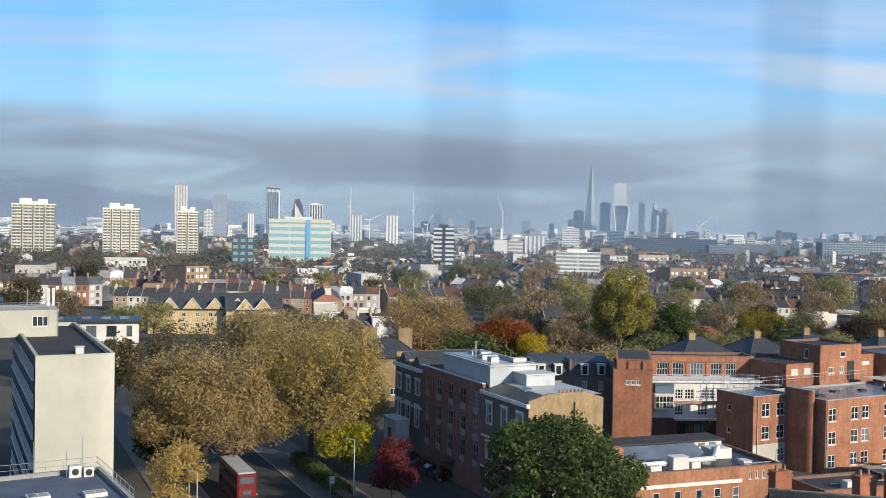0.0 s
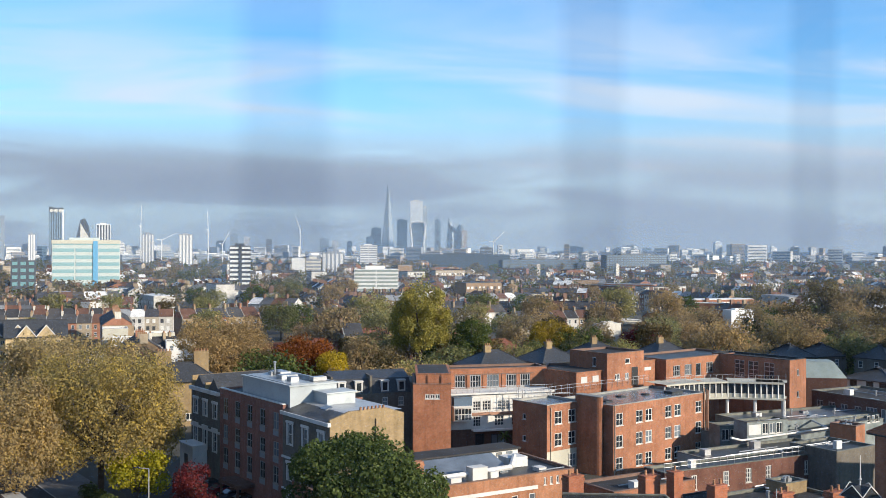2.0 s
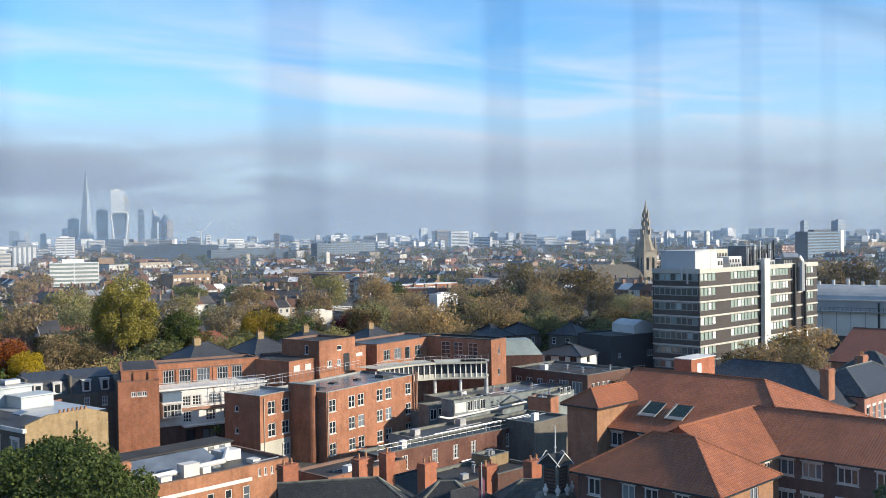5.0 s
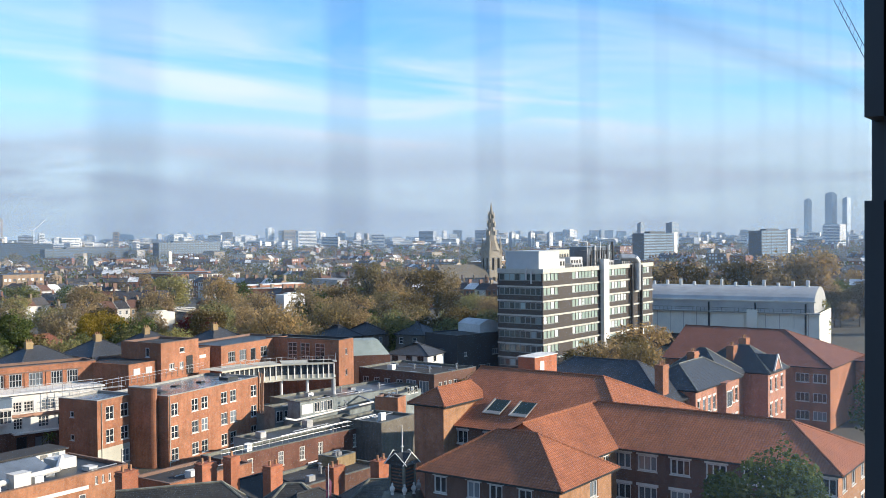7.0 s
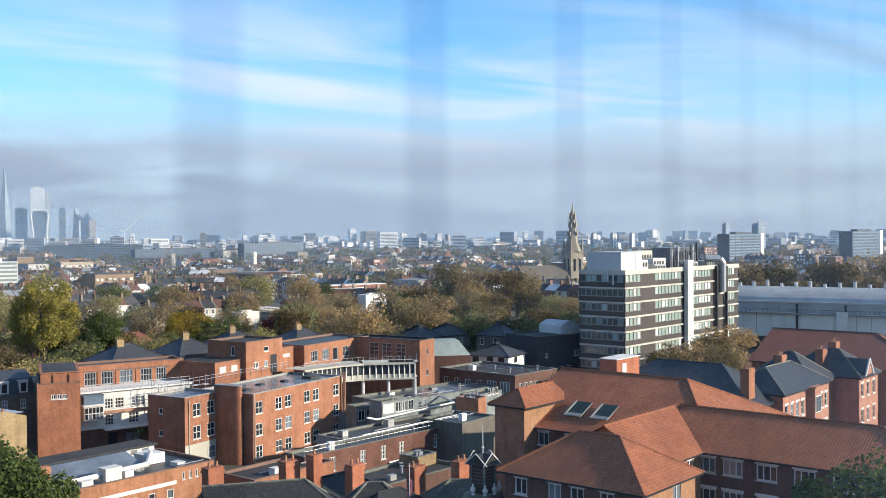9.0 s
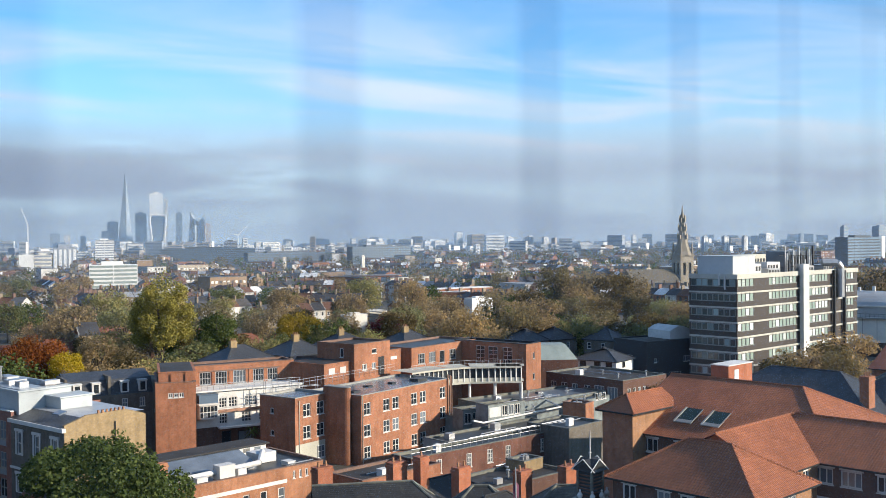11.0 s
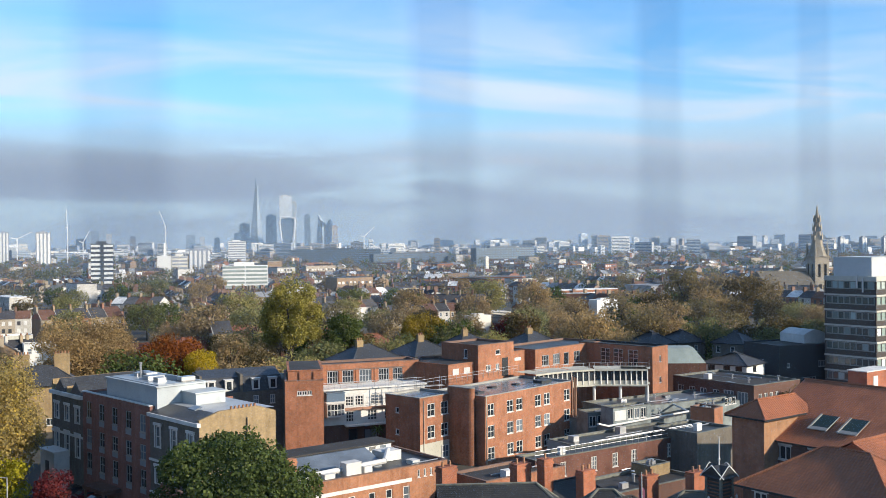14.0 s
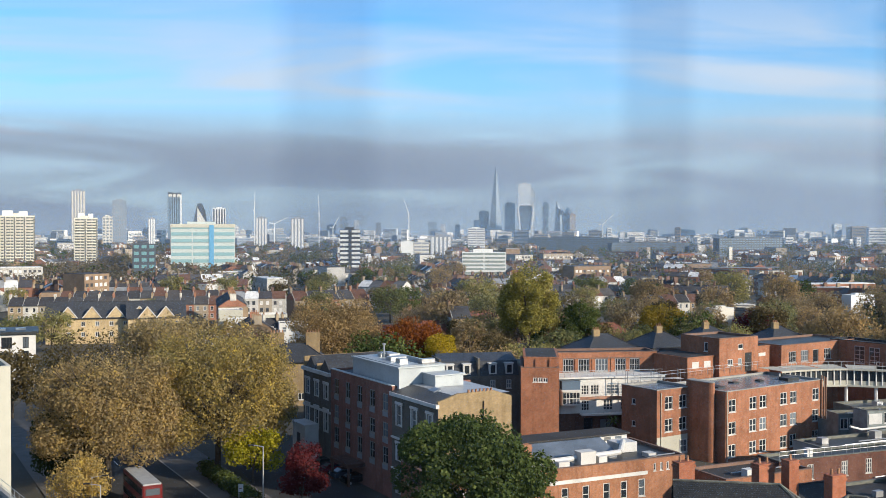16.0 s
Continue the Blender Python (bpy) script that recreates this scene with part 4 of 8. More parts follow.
for x, y, a, b, c in ((3, 4, 1.6, 1.6, 0.25), (9, 6, 1.2, 1.2, 0.25), (18.5, 3.0, 2.8, 1.8, 0.5), (14, 5, 1.0, 1.0, 0.3)):
    part("roof_hatch", Shape().box(x, y, H - 0.25, x + a, y + b, H - 0.25 + c), FELT, rb)

# hall with big metal windows, a blank stair block and a cream glazed extension
hall = thing("brick_hall", pose(33.6, 173.2, 0, 0, 0, 3), "red brick hall with tall metal windows", "building")
W, D, H = 19.5, 5.5, 14.0
walls(hall, W, D, 0, H, RED, {"front": [(x, 10.75, w_, 2.15, "four") for x, w_ in ((2.85, 1.9), (5.55, 2.0), (8.6, 2.2), (12.1, 1.9), (14.7, 1.8))]}, STEEL)
flat_roof(hall, W, D, H, FELT, BRICK_COPING, 0.3)
part("lintel", Shape().box(2.7, -0.06, 12.92, 17.0, -0.005, 13.12), BRICK_COPING, hall)
part("brick_pier", Shape().box(4.95, -0.12, 0, 5.3, -0.01, 12.9).box(7.9, -0.12, 0, 8.25, -0.01, 12.9).box(11.3, -0.12, 0, 11.65, -0.01, 12.9), RED, hall)
st = thing("stair_block", pose(27.0, 160.4, 0, 0, 0, -9), "blank red brick stair block with a slit window", "building")
walls(st, 6.0, 14.0, 0, 13.3, RED, {"front": [(1.9, 11.0, 0.7, 0.75, "pair"), (2.7, 11.0, 0.7, 0.75, "pair"), (3.5, 11.0, 0.7, 0.75, "pair")]}, STUCCO)
flat_roof(st, 6.0, 14.0, 13.3, FELT_DARK, BRICK_COPING, 0.15)
part("upper_block", Shape().box(0.5, 1.4, 13.2, 6.0, 14.0, 14.7).box(0.4, 1.3, 14.7, 6.1, 14.1, 14.85).box(2.3, 1.2, 13.2, 2.6, 1.4, 14.5).box(4.5, 1.2, 13.2, 4.8, 1.4, 14.5), RED, st)
part("upper_roof", Shape().box(0.8, 1.7, 14.85, 5.7, 13.7, 14.87), FELT_DARK, st)
dw = thing("brick_return_wing", pose(52.6, 174.6, 0, 0, 0, -22), "shaded red brick return wing with tall white windows", "building")
walls(dw, 11.5, 9.0, 0, 13.6, RED, {"front": [(1.2, 9.4, 2.2, 2.6, "three"), (4.6, 9.4, 2.0, 2.6, "four"), (7.6, 9.4, 1.6, 2.4, "plain")]})
flat_roof(dw, 11.5, 9.0, 13.6, FELT_DARK, BRICK_COPING, 0.3)
gx = thing("glazed_extension", pose(34.6, 167.4, 0, 0, 0, 5), "cream two-storey glazed extension with a railed roof", "building")
W, D, H = 18.0, 5.4, 10.4
PINK = surface("pinkish_brick_band", (0.45, 0.26, 0.18), 0.9, 0.2)
walls(gx, W, D, 4.6, H, STUCCO, {"front": [(x, 7.65, w_, 1.65, "grid") for x, w_ in ((3.75, 1.4), (5.4, 1.5), (8.1, 2.2), (10.7, 1.8), (13.4, 2.0))] + [(x, 5.0, w_, 1.75, "grid") for x, w_ in ((3.8, 1.4), (7.6, 1.7), (10.6, 1.7), (14.0, 1.8))]})
walls(gx, W, D, 0, 4.6, BROWN, {"front": [(4.2, 1.6, 1.6, 2.2, "plain"), (7.0, 0.4, 2.4, 3.2, "pair")]}, DARKMETAL)
part("roof", Shape().box(-0.3, -0.4, H, W + 0.3, D, H + 0.25), STUCCO, gx)
part("string_course", Shape().box(3.5, -0.3, 6.9, W, -0.01, 7.35), PINK, gx)
part("canopy", Shape().box(3.5, -1.3, 4.35, W, -0.01, 4.6), STUCCO, gx)
bayw = part("bay", Shape().prism([(-0.1, 0.0), (0.1, -1.6), (3.1, -1.6), (3.5, 0.0)], 6.2, 8.5).prism([(-0.3, 0.0), (-0.1, -1.8), (3.3, -1.8), (3.7, 0.0)], 8.5, 8.75), WHITE, gx)
for x in (0.2, 0.78, 1.36, 1.94, 2.52):
    part("bay_pane", Shape().box(x, -1.66, 7.45, x + 0.44, -1.61, 8.3), PANE, bayw)
    part("bay_light", Shape().box(x, -1.66, 6.5, x + 0.44, -1.61, 7.3), PANE, bayw)
part("roof_lantern", Shape().box(0.1, -1.3, 8.75, 3.2, -0.05, 10.1).box(0.0, -1.4, 10.1, 3.3, -0.05, 10.2), PANE_SKY, gx, "grey glazed lantern over the bay")
s = Shape()
for i in range(19):
    s.tube((-0.2 + i * 1.0, -0.3, H + 0.25), (-0.2 + i * 1.0, -0.3, H + 1.3), 0.03, sides=5)
s.tube((-0.2, -0.3, H + 1.3), (W, -0.3, H + 1.3), 0.035, sides=5).tube((-0.2, -0.3, H + 0.8), (W, -0.3, H + 0.8), 0.03, sides=5)
part("roof_rail", s, STEEL, gx)
sc = thing("scaffold", pose(45.5, 167.0, 0, 0, 0, 5), "steel scaffold poles against the extension", "scaffold")
s = Shape()
for i in range(9):
    for y in (-0.4, -1.4):
        s.tube((i * 1.15, y, 0), (i * 1.15, y, 12.0 - (i * 5 % 4) * 0.9), 0.045, sides=5)
for z in (3.9, 6.0, 8.2, 9.4, 10.4):
    for y in (-0.4, -1.4):
        s.tube((-0.6, y, z), (9.8, y, z), 0.045, sides=5)
part("pole", s, STEEL, sc)
part("boards", Shape().box(-0.4, -1.3, 8.2, 9.6, -0.5, 8.26), STUCCO, sc)
court = thing("court_roof", pose(24.0, 143.5, 0, 0, 0, 20), "dark low roof with planters in the hospital court", "building")
walls(court, 13.0, 9.0, 0, 2.8, GREYBRICK)
flat_roof(court, 13.0, 9.0, 2.8, FELT_DARK, CONCRETE, 0.2)
for x, y in ((2.0, 6.5), (6.5, 6.0), (9.0, 4.0)):
    part("planter", Shape().box(x, y, 2.6, x + 2.4, y + 1.2, 3.4), surface("green_planter", (0.08, 0.12, 0.10), 0.8, 0.2), court)

tw = thing("brick_lift_tower", pose(62.5, 169.2, 0, 0, 0, 27), "stepped red brick tower over the ward roofs", "building")
walls(tw, 9.5, 9.0, 0, 16.6, RED, {"front": [(2.0, 11.9, 1.3, 1.1, "three"), (4.6, 11.9, 1.0, 1.1, "pair"), (4.6, 14.6, 1.3, 0.9, "plain")], "left": [(5.5, 14.2, 0.9, 1.6, "plain")]})
flat_roof(tw, 9.5, 9.0, 16.6, FELT_DARK, BRICK_COPING, 0.3)
part("annex", Shape().box(-6.5, 1.0, 0, 0, 9, 13.6).box(-6.6, 0.9, 13.6, 0, 9, 13.75).box(9.5, 2.5, 0, 15.5, 9, 14.3).box(9.5, 2.4, 14.3, 15.6, 9, 14.45), RED, tw)
part("annex_roof", Shape().box(-6.3, 1.2, 13.75, -0.2, 8.7, 13.77).box(9.7, 2.7, 14.45, 15.3, 8.7, 14.47), FELT_DARK, tw)
part("annex_window", Shape().box(-5.4, 0.96, 11.8, -3.9, 1.0, 12.9).box(-2.6, 0.96, 11.8, -1.1, 1.0, 12.9).box(10.3, 2.46, 11.6, 11.3, 2.5, 13.6).box(12.6, 2.46, 12.6, 14.4, 2.5, 13.2), WHITE, tw)
# flat dark panel; the doorway's shade is put into its colour
part("shaded_door", Shape().box(6.3, -0.05, 10.6, 7.9, -0.01, 13.9), DARKMETAL, tw)

bw = thing("brick_wing", pose(77.0, 177.5, 0, 0, 0, 28), "red brick wing with metal windows under a flat roof", "building")
walls(bw, 22.0, 10.0, 0, 14.4, RED, {"front": [(x, 11.2, 2.1, 2.0, "four") for x in (2.0, 5.4, 12.0)] + [(8.8, 10.8, 1.6, 2.4, "plain")]}, STEEL)
flat_roof(bw, 22.0, 10.0, 14.4, FELT, BRICK_COPING, 0.3)
pw = thing("brick_end_wing", pose(98.4, 171.6, 0, 0, 0, 28), "red brick end wing with tall dark windows", "building")
walls(pw, 5.4, 17.0, 0, 14.6, RED, {"left": [(x, 10.6, 2.2, 3.2, "tall") for x in (5.2, 8.2, 11.6)], "front": [(2.4, z, 0.7, 1.2, "plain") for z in (3.5, 7.6, 11.6)]}, STEEL)
flat_roof(pw, 5.4, 17.0, 14.6, FELT_DARK, DARKMETAL, 0.3)
gal = thing("glazed_gallery", pose(0, 0, 0), "cream glazed gallery with a railed balcony roof", "gallery")
fl, rl, pan = Shape(), Shape(), Shape()
arc = [(72.0, 166.6), (75.3, 167.9), (80.5, 169.3), (85.1, 169.3), (89.4, 167.5), (93.9, 165.6), (95.6, 168.6)]
for k, ((xa, ya), (xb, yb)) in enumerate(zip(arc, arc[1:])):
    way = Vector((xb - xa, yb - ya, 0)).normalized()
    out_ = Vector((way.y, -way.x, 0))
    a, b = Vector((xa, ya, 0)), Vector((xb, yb, 0))
    up = Vector((0, 0, 1))
    span = (b - a).length
    n_ = max(2, round(span / 1.05))
    for j in range(n_):
        p0, p1 = a.lerp(b, j / n_), a.lerp(b, (j + 1) / n_)
        part("mullion", Shape().tube(p0 + up * 8.6, p0 + up * 11.1, 0.13, sides=4), STUCCO, gal)
        pan.face([p0 - out_ * 0.1 + up * 9.3, p1 - out_ * 0.1 + up * 9.3, p1 - out_ * 0.1 + up * 11.0, p0 - out_ * 0.1 + up * 11.0])
        rl.tube(p0 + out_ * 0.3 + up * 11.4, p0 + out_ * 0.3 + up * 12.6, 0.035, sides=4)
    fl.face([a + up * 8.6, b + up * 8.6, b + up * 9.3, a + up * 9.3])
    fl.face([a + out_ * 0.5 + up * 11.1, b + out_ * 0.5 + up * 11.1, b + out_ * 0.5 + up * 11.4, a + out_ * 0.5 + up * 11.4])
    fl.face([a + out_ * 0.5 + up * 11.4, b + out_ * 0.5 + up * 11.4, b - out_ * 5 + up * 11.4, a - out_ * 5 + up * 11.4])
    fl.face([a + out_ * 0.4 + up * 8.3, b + out_ * 0.4 + up * 8.3, b + out_ * 0.4 + up * 8.6, a + out_ * 0.4 + up * 8.6])
    fl.face([a + out_ * 0.4 + up * 8.6, b + out_ * 0.4 + up * 8.6, b + up * 8.6, a + up * 8.6])
    for z in (12.0, 12.6):
        rl.tube(a + out_ * 0.3 + up * z, b + out_ * 0.3 + up * z, 0.035, sides=4)
    part("column", Shape().tube(b - out_ * 0.2, b - out_ * 0.2 + up * 8.4, 0.3, sides=8), STUCCO, gal)
part("panes", pan, PANE, gal), part("floor_slab", fl, CREAM, gal), part("balcony_rail", rl, STEEL, gal)

# red brick darkened to put the shadow on the corridor wall into its colour
SHADE_RED = brickwork("shaded_red_brick", (0.20, 0.085, 0.06), (0.155, 0.065, 0.05), (0.18, 0.13, 0.10), stain=0.5)
# low roofs between the wards
def clutter(b, w, d, z, seed):
    """Vents, hatches, pipes and small units that stand about on a hospital roof."""
    r = random.Random(seed)
    for _ in range(max(3, int(w * d / 26))):
        x, y, kind = r.uniform(0.8, w - 2.4), r.uniform(0.8, max(1.0, d - 2.2)), r.random()
        if kind < 0.28:
            part("vent", Shape().tube((x, y, z), (x, y, z + r.uniform(0.4, 1.1)), 0.16, sides=8).tube((x, y, z + 0.9), (x, y, z + 1.05), 0.26, sides=8), STEEL, b)
        elif kind < 0.5:
            part("roof_unit", Shape().box(x, y, z, x + r.uniform(0.8, 1.9), y + r.uniform(0.6, 1.3), z + r.uniform(0.5, 1.2)), STUCCO if r.random() < 0.5 else STEEL, b)
        elif kind < 0.66:
            part("roof_hatch", Shape().box(x, y, z, x + 1.3, y + 1.0, z + 0.3).box(x + 0.1, y + 0.1, z + 0.3, x + 1.2, y + 0.9, z + 0.36), FELT_PALE, b)
        elif kind < 0.86:
            part("pipe", Shape().tube((x, y, z + 0.25), (min(w - 0.6, x + r.uniform(3, 9)), y + r.uniform(-0.3, 0.3), z + 0.3), 0.09, sides=6), STEEL, b)
        else:
            part("felt_patch", Shape().box(x, y, z, x + r.uniform(1.5, 3), y + r.uniform(0.8, 1.6), z + 0.012), FELT_PALE if r.random() < 0.5 else FELT_DARK, b)


def low_block(name, x, y, rot, w, d, h, wall_mat, roof_mat, label, spec=None, lip=0.3, frame_mat=None):
    b = thing(name, pose(x, y, 0, 0, 0, rot), label, "building", "low hospital roofs")
    walls(b, w, d, 0, h, wall_mat, spec, frame_mat)
    flat_roof(b, w, d, h, roof_mat, LEAD if wall_mat not in (ORANGE, RED) else BRICK_COPING, lip)
    clutter(b, w, d, h - lip, int(x * 7 + y))
    return b


fb = low_block("brick_front_block", 10.5, 116.5, 20, 34.5, 12.0, 6.2, ORANGE, FELT, "low orange brick block with white sash windows and rooftop plant",
               {"front": [(x, 1.6, 1.0, 2.2, "sash") for x in (16.0, 19.0, 22.0, 24.6, 27.3)] + [(x, 4.6, 0.4, 1.0, "plain") for x in (29.6, 30.6, 31.6)]})
part("string_course", Shape().box(0, -0.12, 4.3, 28.6, -0.01, 4.75), STUCCO, fb)
part("roof_step", Shape().face([(15, 4.6, 5.9), (27, 4.6, 5.9), (27, 4.6, 6.5), (15, 4.6, 6.5)]).face([(15, 4.6, 6.5), (27, 4.6, 6.5), (27, 8.2, 7.6), (15, 8.2, 7.6)]).face([(15, 4.6, 5.9), (15, 4.6, 6.5), (15, 8.2, 7.6), (15, 8.2, 5.9)]).face([(27, 4.6, 5.9), (27, 8.2, 5.9), (27, 8.2, 7.6), (27, 4.6, 6.5)]).face([(15, 8.2, 5.9), (15, 8.2, 7.6), (27, 8.2, 7.6), (27, 8.2, 5.9)]), FELT_PALE, fb, "sloping blue-grey roof light")
part("duct", Shape().tube((12, 2.0, 6.6), (26, 2.2, 6.9), 0.35).tube((26, 2.2, 6.9), (29.5, 6.5, 7.2), 0.35).box(28, 5.5, 5.9, 31, 8.0, 7.2), WHITE, fb, "white ducting")
for x, y, a, b_, c in ((19.4, 1.0, 2.2, 1.5, 1.7), (16.2, 0.9, 1.5, 1.2, 0.8), (22.2, 1.2, 1.2, 1.0, 0.9), (14.0, 2.0, 2.0, 1.4, 0.6), (30.0, 1.6, 1.2, 1.4, 0.5)):
    part("air_unit", Shape().box(x, y, 5.9, x + a, y + b_, 5.9 + c).box(x - 0.05, y - 0.05, 5.9 + c, x + a + 0.05, y + b_ + 0.05, 5.95 + c), WHITE, fb)
part("clerestory", Shape().box(6, 10.6, 6.0, 33, 11.8, 7.2), STUCCO, fb)
part("clerestory_roof", Shape().box(5.7, 10.2, 7.2, 33.3, 14.5, 7.4), FELT_DARK, fb)
for i in range(15):
    part("clerestory_pane", Shape().box(6.6 + i * 1.75, 10.55, 6.4, 7.6 + i * 1.75, 10.595, 6.95), PANE, fb)
chimney_stack(pose(21.5, 124.5, 6.0, 0, 0, 20), 1.3, 0.9, 2.6, ORANGE, 0, "short orange brick chimney on a low roof", False)

mb = low_block("brick_corridor_block", 55.6, 128.6, 17, 34.5, 4.2, 5.0, SHADE_RED, FELT, "long low brick block with white grid windows",
               {"front": [(x, 2.2, 1.1, 2.0, "grid") for x in (4.6, 10.4, 14.6, 18.4, 26.0, 29.6, 32.6)]})
low_block("flat_roof_block", 66.0, 136.5, 17, 24.0, 7.0, 4.7, CONCRETE, FELT, "low block with a patched felt roof")
s = Shape()
for i in range(28):
    s.tube((0.5 + i * 1.25, 0.6, 5.0), (0.5 + i * 1.25, 0.6, 6.1), 0.03, sides=5)
for z in (5.55, 6.1):
    s.tube((0.5, 0.6, z), (34.2, 0.6, z), 0.03, sides=5)
part("roof_rail", s, STEEL, mb)
part("pipe", Shape().tube((16, -0.3, 1.6), (24, -0.3, 1.8), 0.1).tube((12, 1.2, 6.0), (33, 1.4, 6.1), 0.08), STEEL, mb)
GREENGREY = surface("grey_green_cladding", (0.24, 0.275, 0.27), 0.6, 0.45, 0.6)
low_block("white_plant_room", 99.0, 152.5, 22, 8.0, 3.6, 6.4, GREENGREY, FELT, "white panelled plant room among the roofs", {"front": [(x, 6.0, 0.9, 1.2, "plain") for x in (3.6, 4.8, 6.0)]})
low_block("flat_roof_block", 80.0, 149.0, 22, 30.0, 17.0, 4.6, GREENGREY, FELT, "wide felt roof between the brick wards")
low_block("link_corridor", 76.2, 154.2, 4, 6.6, 3.5, 6.2, GREENGREY, FELT, "glazed white link corridor", {"front": [(x, 3.9, 1.35, 1.8, "pair") for x in (0.3, 1.85, 3.4, 5.0)]})
lc = low_block("link_corridor", 78.0, 148.6, 12, 8.0, 3.2, 7.7, GREENGREY, FELT, "glazed white link corridor", {"front": [(x, 5.7, 1.2, 1.7, "pair") for x in (3.0, 4.4, 5.8)]})
part("white_panel", Shape().box(0.2, -0.08, 5.7, 2.6, -0.005, 7.3), WHITE, lc)
low_block("roof_lights_block", 84.0, 158.0, 12, 28.0, 10.0, 5.8, GREENGREY, FELT_PALE, "pale sheet roof with long roof lights")
low_block("brick_store", 93.8, 144.0, 32, 3.2, 4.2, 7.4, RED, FELT, "small square brick plant room")
low_block("grey_store", 83.0, 132.0, 22, 9.0, 8.0, 6.2, GREYBRICK, FELT, "grey rendered store with a felt roof")
low_block("small_hut", 69.2, 121.5, 22, 4.2, 3.2, 4.6, STOCK, FELT_DARK, "small hut with a dark flat roof")
low_block("courtyard_block", 46.0, 122.0, 20, 14.0, 7.0, 4.4, RED, FELT_DARK, "low block with a dark felt roof")
low_block("flat_roof_block", 58.0, 113.5, 18, 18.0, 8.0, 3.4, BROWN, FELT_DARK, "low roof with a shining wet patch")
s = thing("pipe_run", pose(76.0, 146.5, 5.0, 0, 0, 26), "lagged white pipes along the roofs", "pipe")
part("pipe", Shape().tube((0, 0, 0.4), (20, -2, 0.5), 0.16).tube((20, -2, 0.5), (26, 6, 0.6), 0.16).tube((-4, -1, 1.4), (0, 0, 0.4), 0.16), STUCCO, s)

# dark low buildings behind, right of the wards
rw = low_block("brick_rear_wing", 107.0, 178.6, -73, 19.3, 13.7, 8.0, BROWN, FELT_DARK, "dark brick rear wing with a row of white windows", {"front": [(x, 4.4, 1.5, 2.0, "cross") for x in (1.2, 4.0, 6.8, 9.9)] + [(12.4, 4.2, 2.4, 2.4, "three"), (15.6, 4.2, 2.4, 2.4, "three")], "right": [(x, 4.2, 1.0, 2.2, "pair") for x in (1.4, 3.0, 4.6, 6.2)]})
gr = thing("copper_roof_hall", pose(109.0, 193.5, 0, 0, 0, -20), "hall with a sloping grey-green metal roof", "building")
walls(gr, 13.0, 10.0, 0, 8.6, BROWN)
part("roof", Shape().face([(0, 0, 8.6), (13, 0, 8.6), (11, 3.0, 11.6), (0, 3.0, 11.6)]).face([(0, 3.0, 11.6), (11, 3.0, 11.6), (11, 8, 11.6), (0, 8, 11.6)]).face([(13, 0, 8.6), (13, 10, 8.6), (11, 8, 11.6), (11, 3, 11.6)]), surface("verdigris_sheet", (0.34, 0.40, 0.37), 0.6, 0.15), gr)

# ---- slate roofs and stacks in the foreground ----
CHIMNEY_RED = brickwork("chimney_brick", (0.50, 0.17, 0.085), (0.40, 0.13, 0.07), (0.38, 0.24, 0.17), stain=0.3)
DARK_SLATE = roof_tiles("dark_slates", (0.04, 0.043, 0.046), (0.026, 0.028, 0.031), w=0.28, h=0.24, relief=0.1, rough=0.7, moss=(0.07, 0.07, 0.055))
sl = thing("slate_roof_house", pose(33.0, 91.5, 0, 0, 0, 19), "old house under dark slate and stone-tile roofs", "house")
walls(sl, 24.0, 10.0, 0, 5.6, BROWN)
hip_roof(sl, 24.0, 10.0, 5.6, 9.0, DARK_SLATE, "x", (True, True), 0.4)
part("cross_gable", Shape().face([(5.0, -4.5, 5.0), (8.4, -4.5, 8.2), (8.4, 5, 8.2), (5.0, 5, 5.0)]).face([(8.4, -4.5, 8.2), (11.8, -4.5, 5.0), (11.8, 5, 5.0), (8.4, 5, 8.2)]).face([(5.0, -4.4, 0), (11.8, -4.4, 0), (11.8, -4.4, 5.0), (8.4, -4.4, 8.2), (5.0, -4.4, 5.0)]), STONE_TILE, sl)
sl2 = thing("slate_roof_house", pose(42.0, 80.5, 0, 0, 0, 19), "old house under dark slate roofs beside the turret", "house")
walls(sl2, 12.0, 9.0, 0, 7.2, BROWN)
hip_roof(sl2, 12.0, 9.0, 7.2, 10.6, DARK_SLATE, "x", (True, True), 0.4)
for x, y, rot, w, d, eave, ridge, tile, hips, words in ((30.0, 91.4, -15, 14.0, 9.0, 7.4, 11.1, DARK_SLATE, (False, True), "old house under a dark slate roof"),
                                                       (39.7, 87.4, -27, 9.5, 8.0, 7.4, 11.0, DARK_SLATE, (True, True), "low house under a dark hipped slate roof"),
                                                       (46.7, 83.9, -31, 7.0, 8.0, 8.0, 11.1, STONE_TILE, (True, False), "low house under a sunlit lichened tile roof")):
    oh = thing("slate_roof_house", pose(x, y, 0, 0, 0, rot), words, "house")
    walls(oh, w, d, 0, eave, BROWN)
    hip_roof(oh, w, d, eave, ridge, tile, "x", hips, 0.3, ridge_mat=LEAD)
for x, y, z, h, w_ in ((40.3, 97.0, 6.0, 6.2, 1.9), (42.6, 96.0, 6.0, 6.7, 1.2), (46.3, 94.3, 6.5, 5.1, 1.7), (51.8, 91.3, 6.0, 5.3, 1.7), (55.8, 89.0, 6.5, 5.3, 1.9), (52.4, 73.5, 8.5, 3.4, 1.2), (54.6, 64.0, 8.0, 4.6, 1.8), (33.2, 99.6, 6.0, 5.9, 1.9)):
    chimney_stack(pose(x, y, z, 0, 0, 19), w_, 1.1, h, CHIMNEY_RED, 2 if w_ > 1.3 else 1)

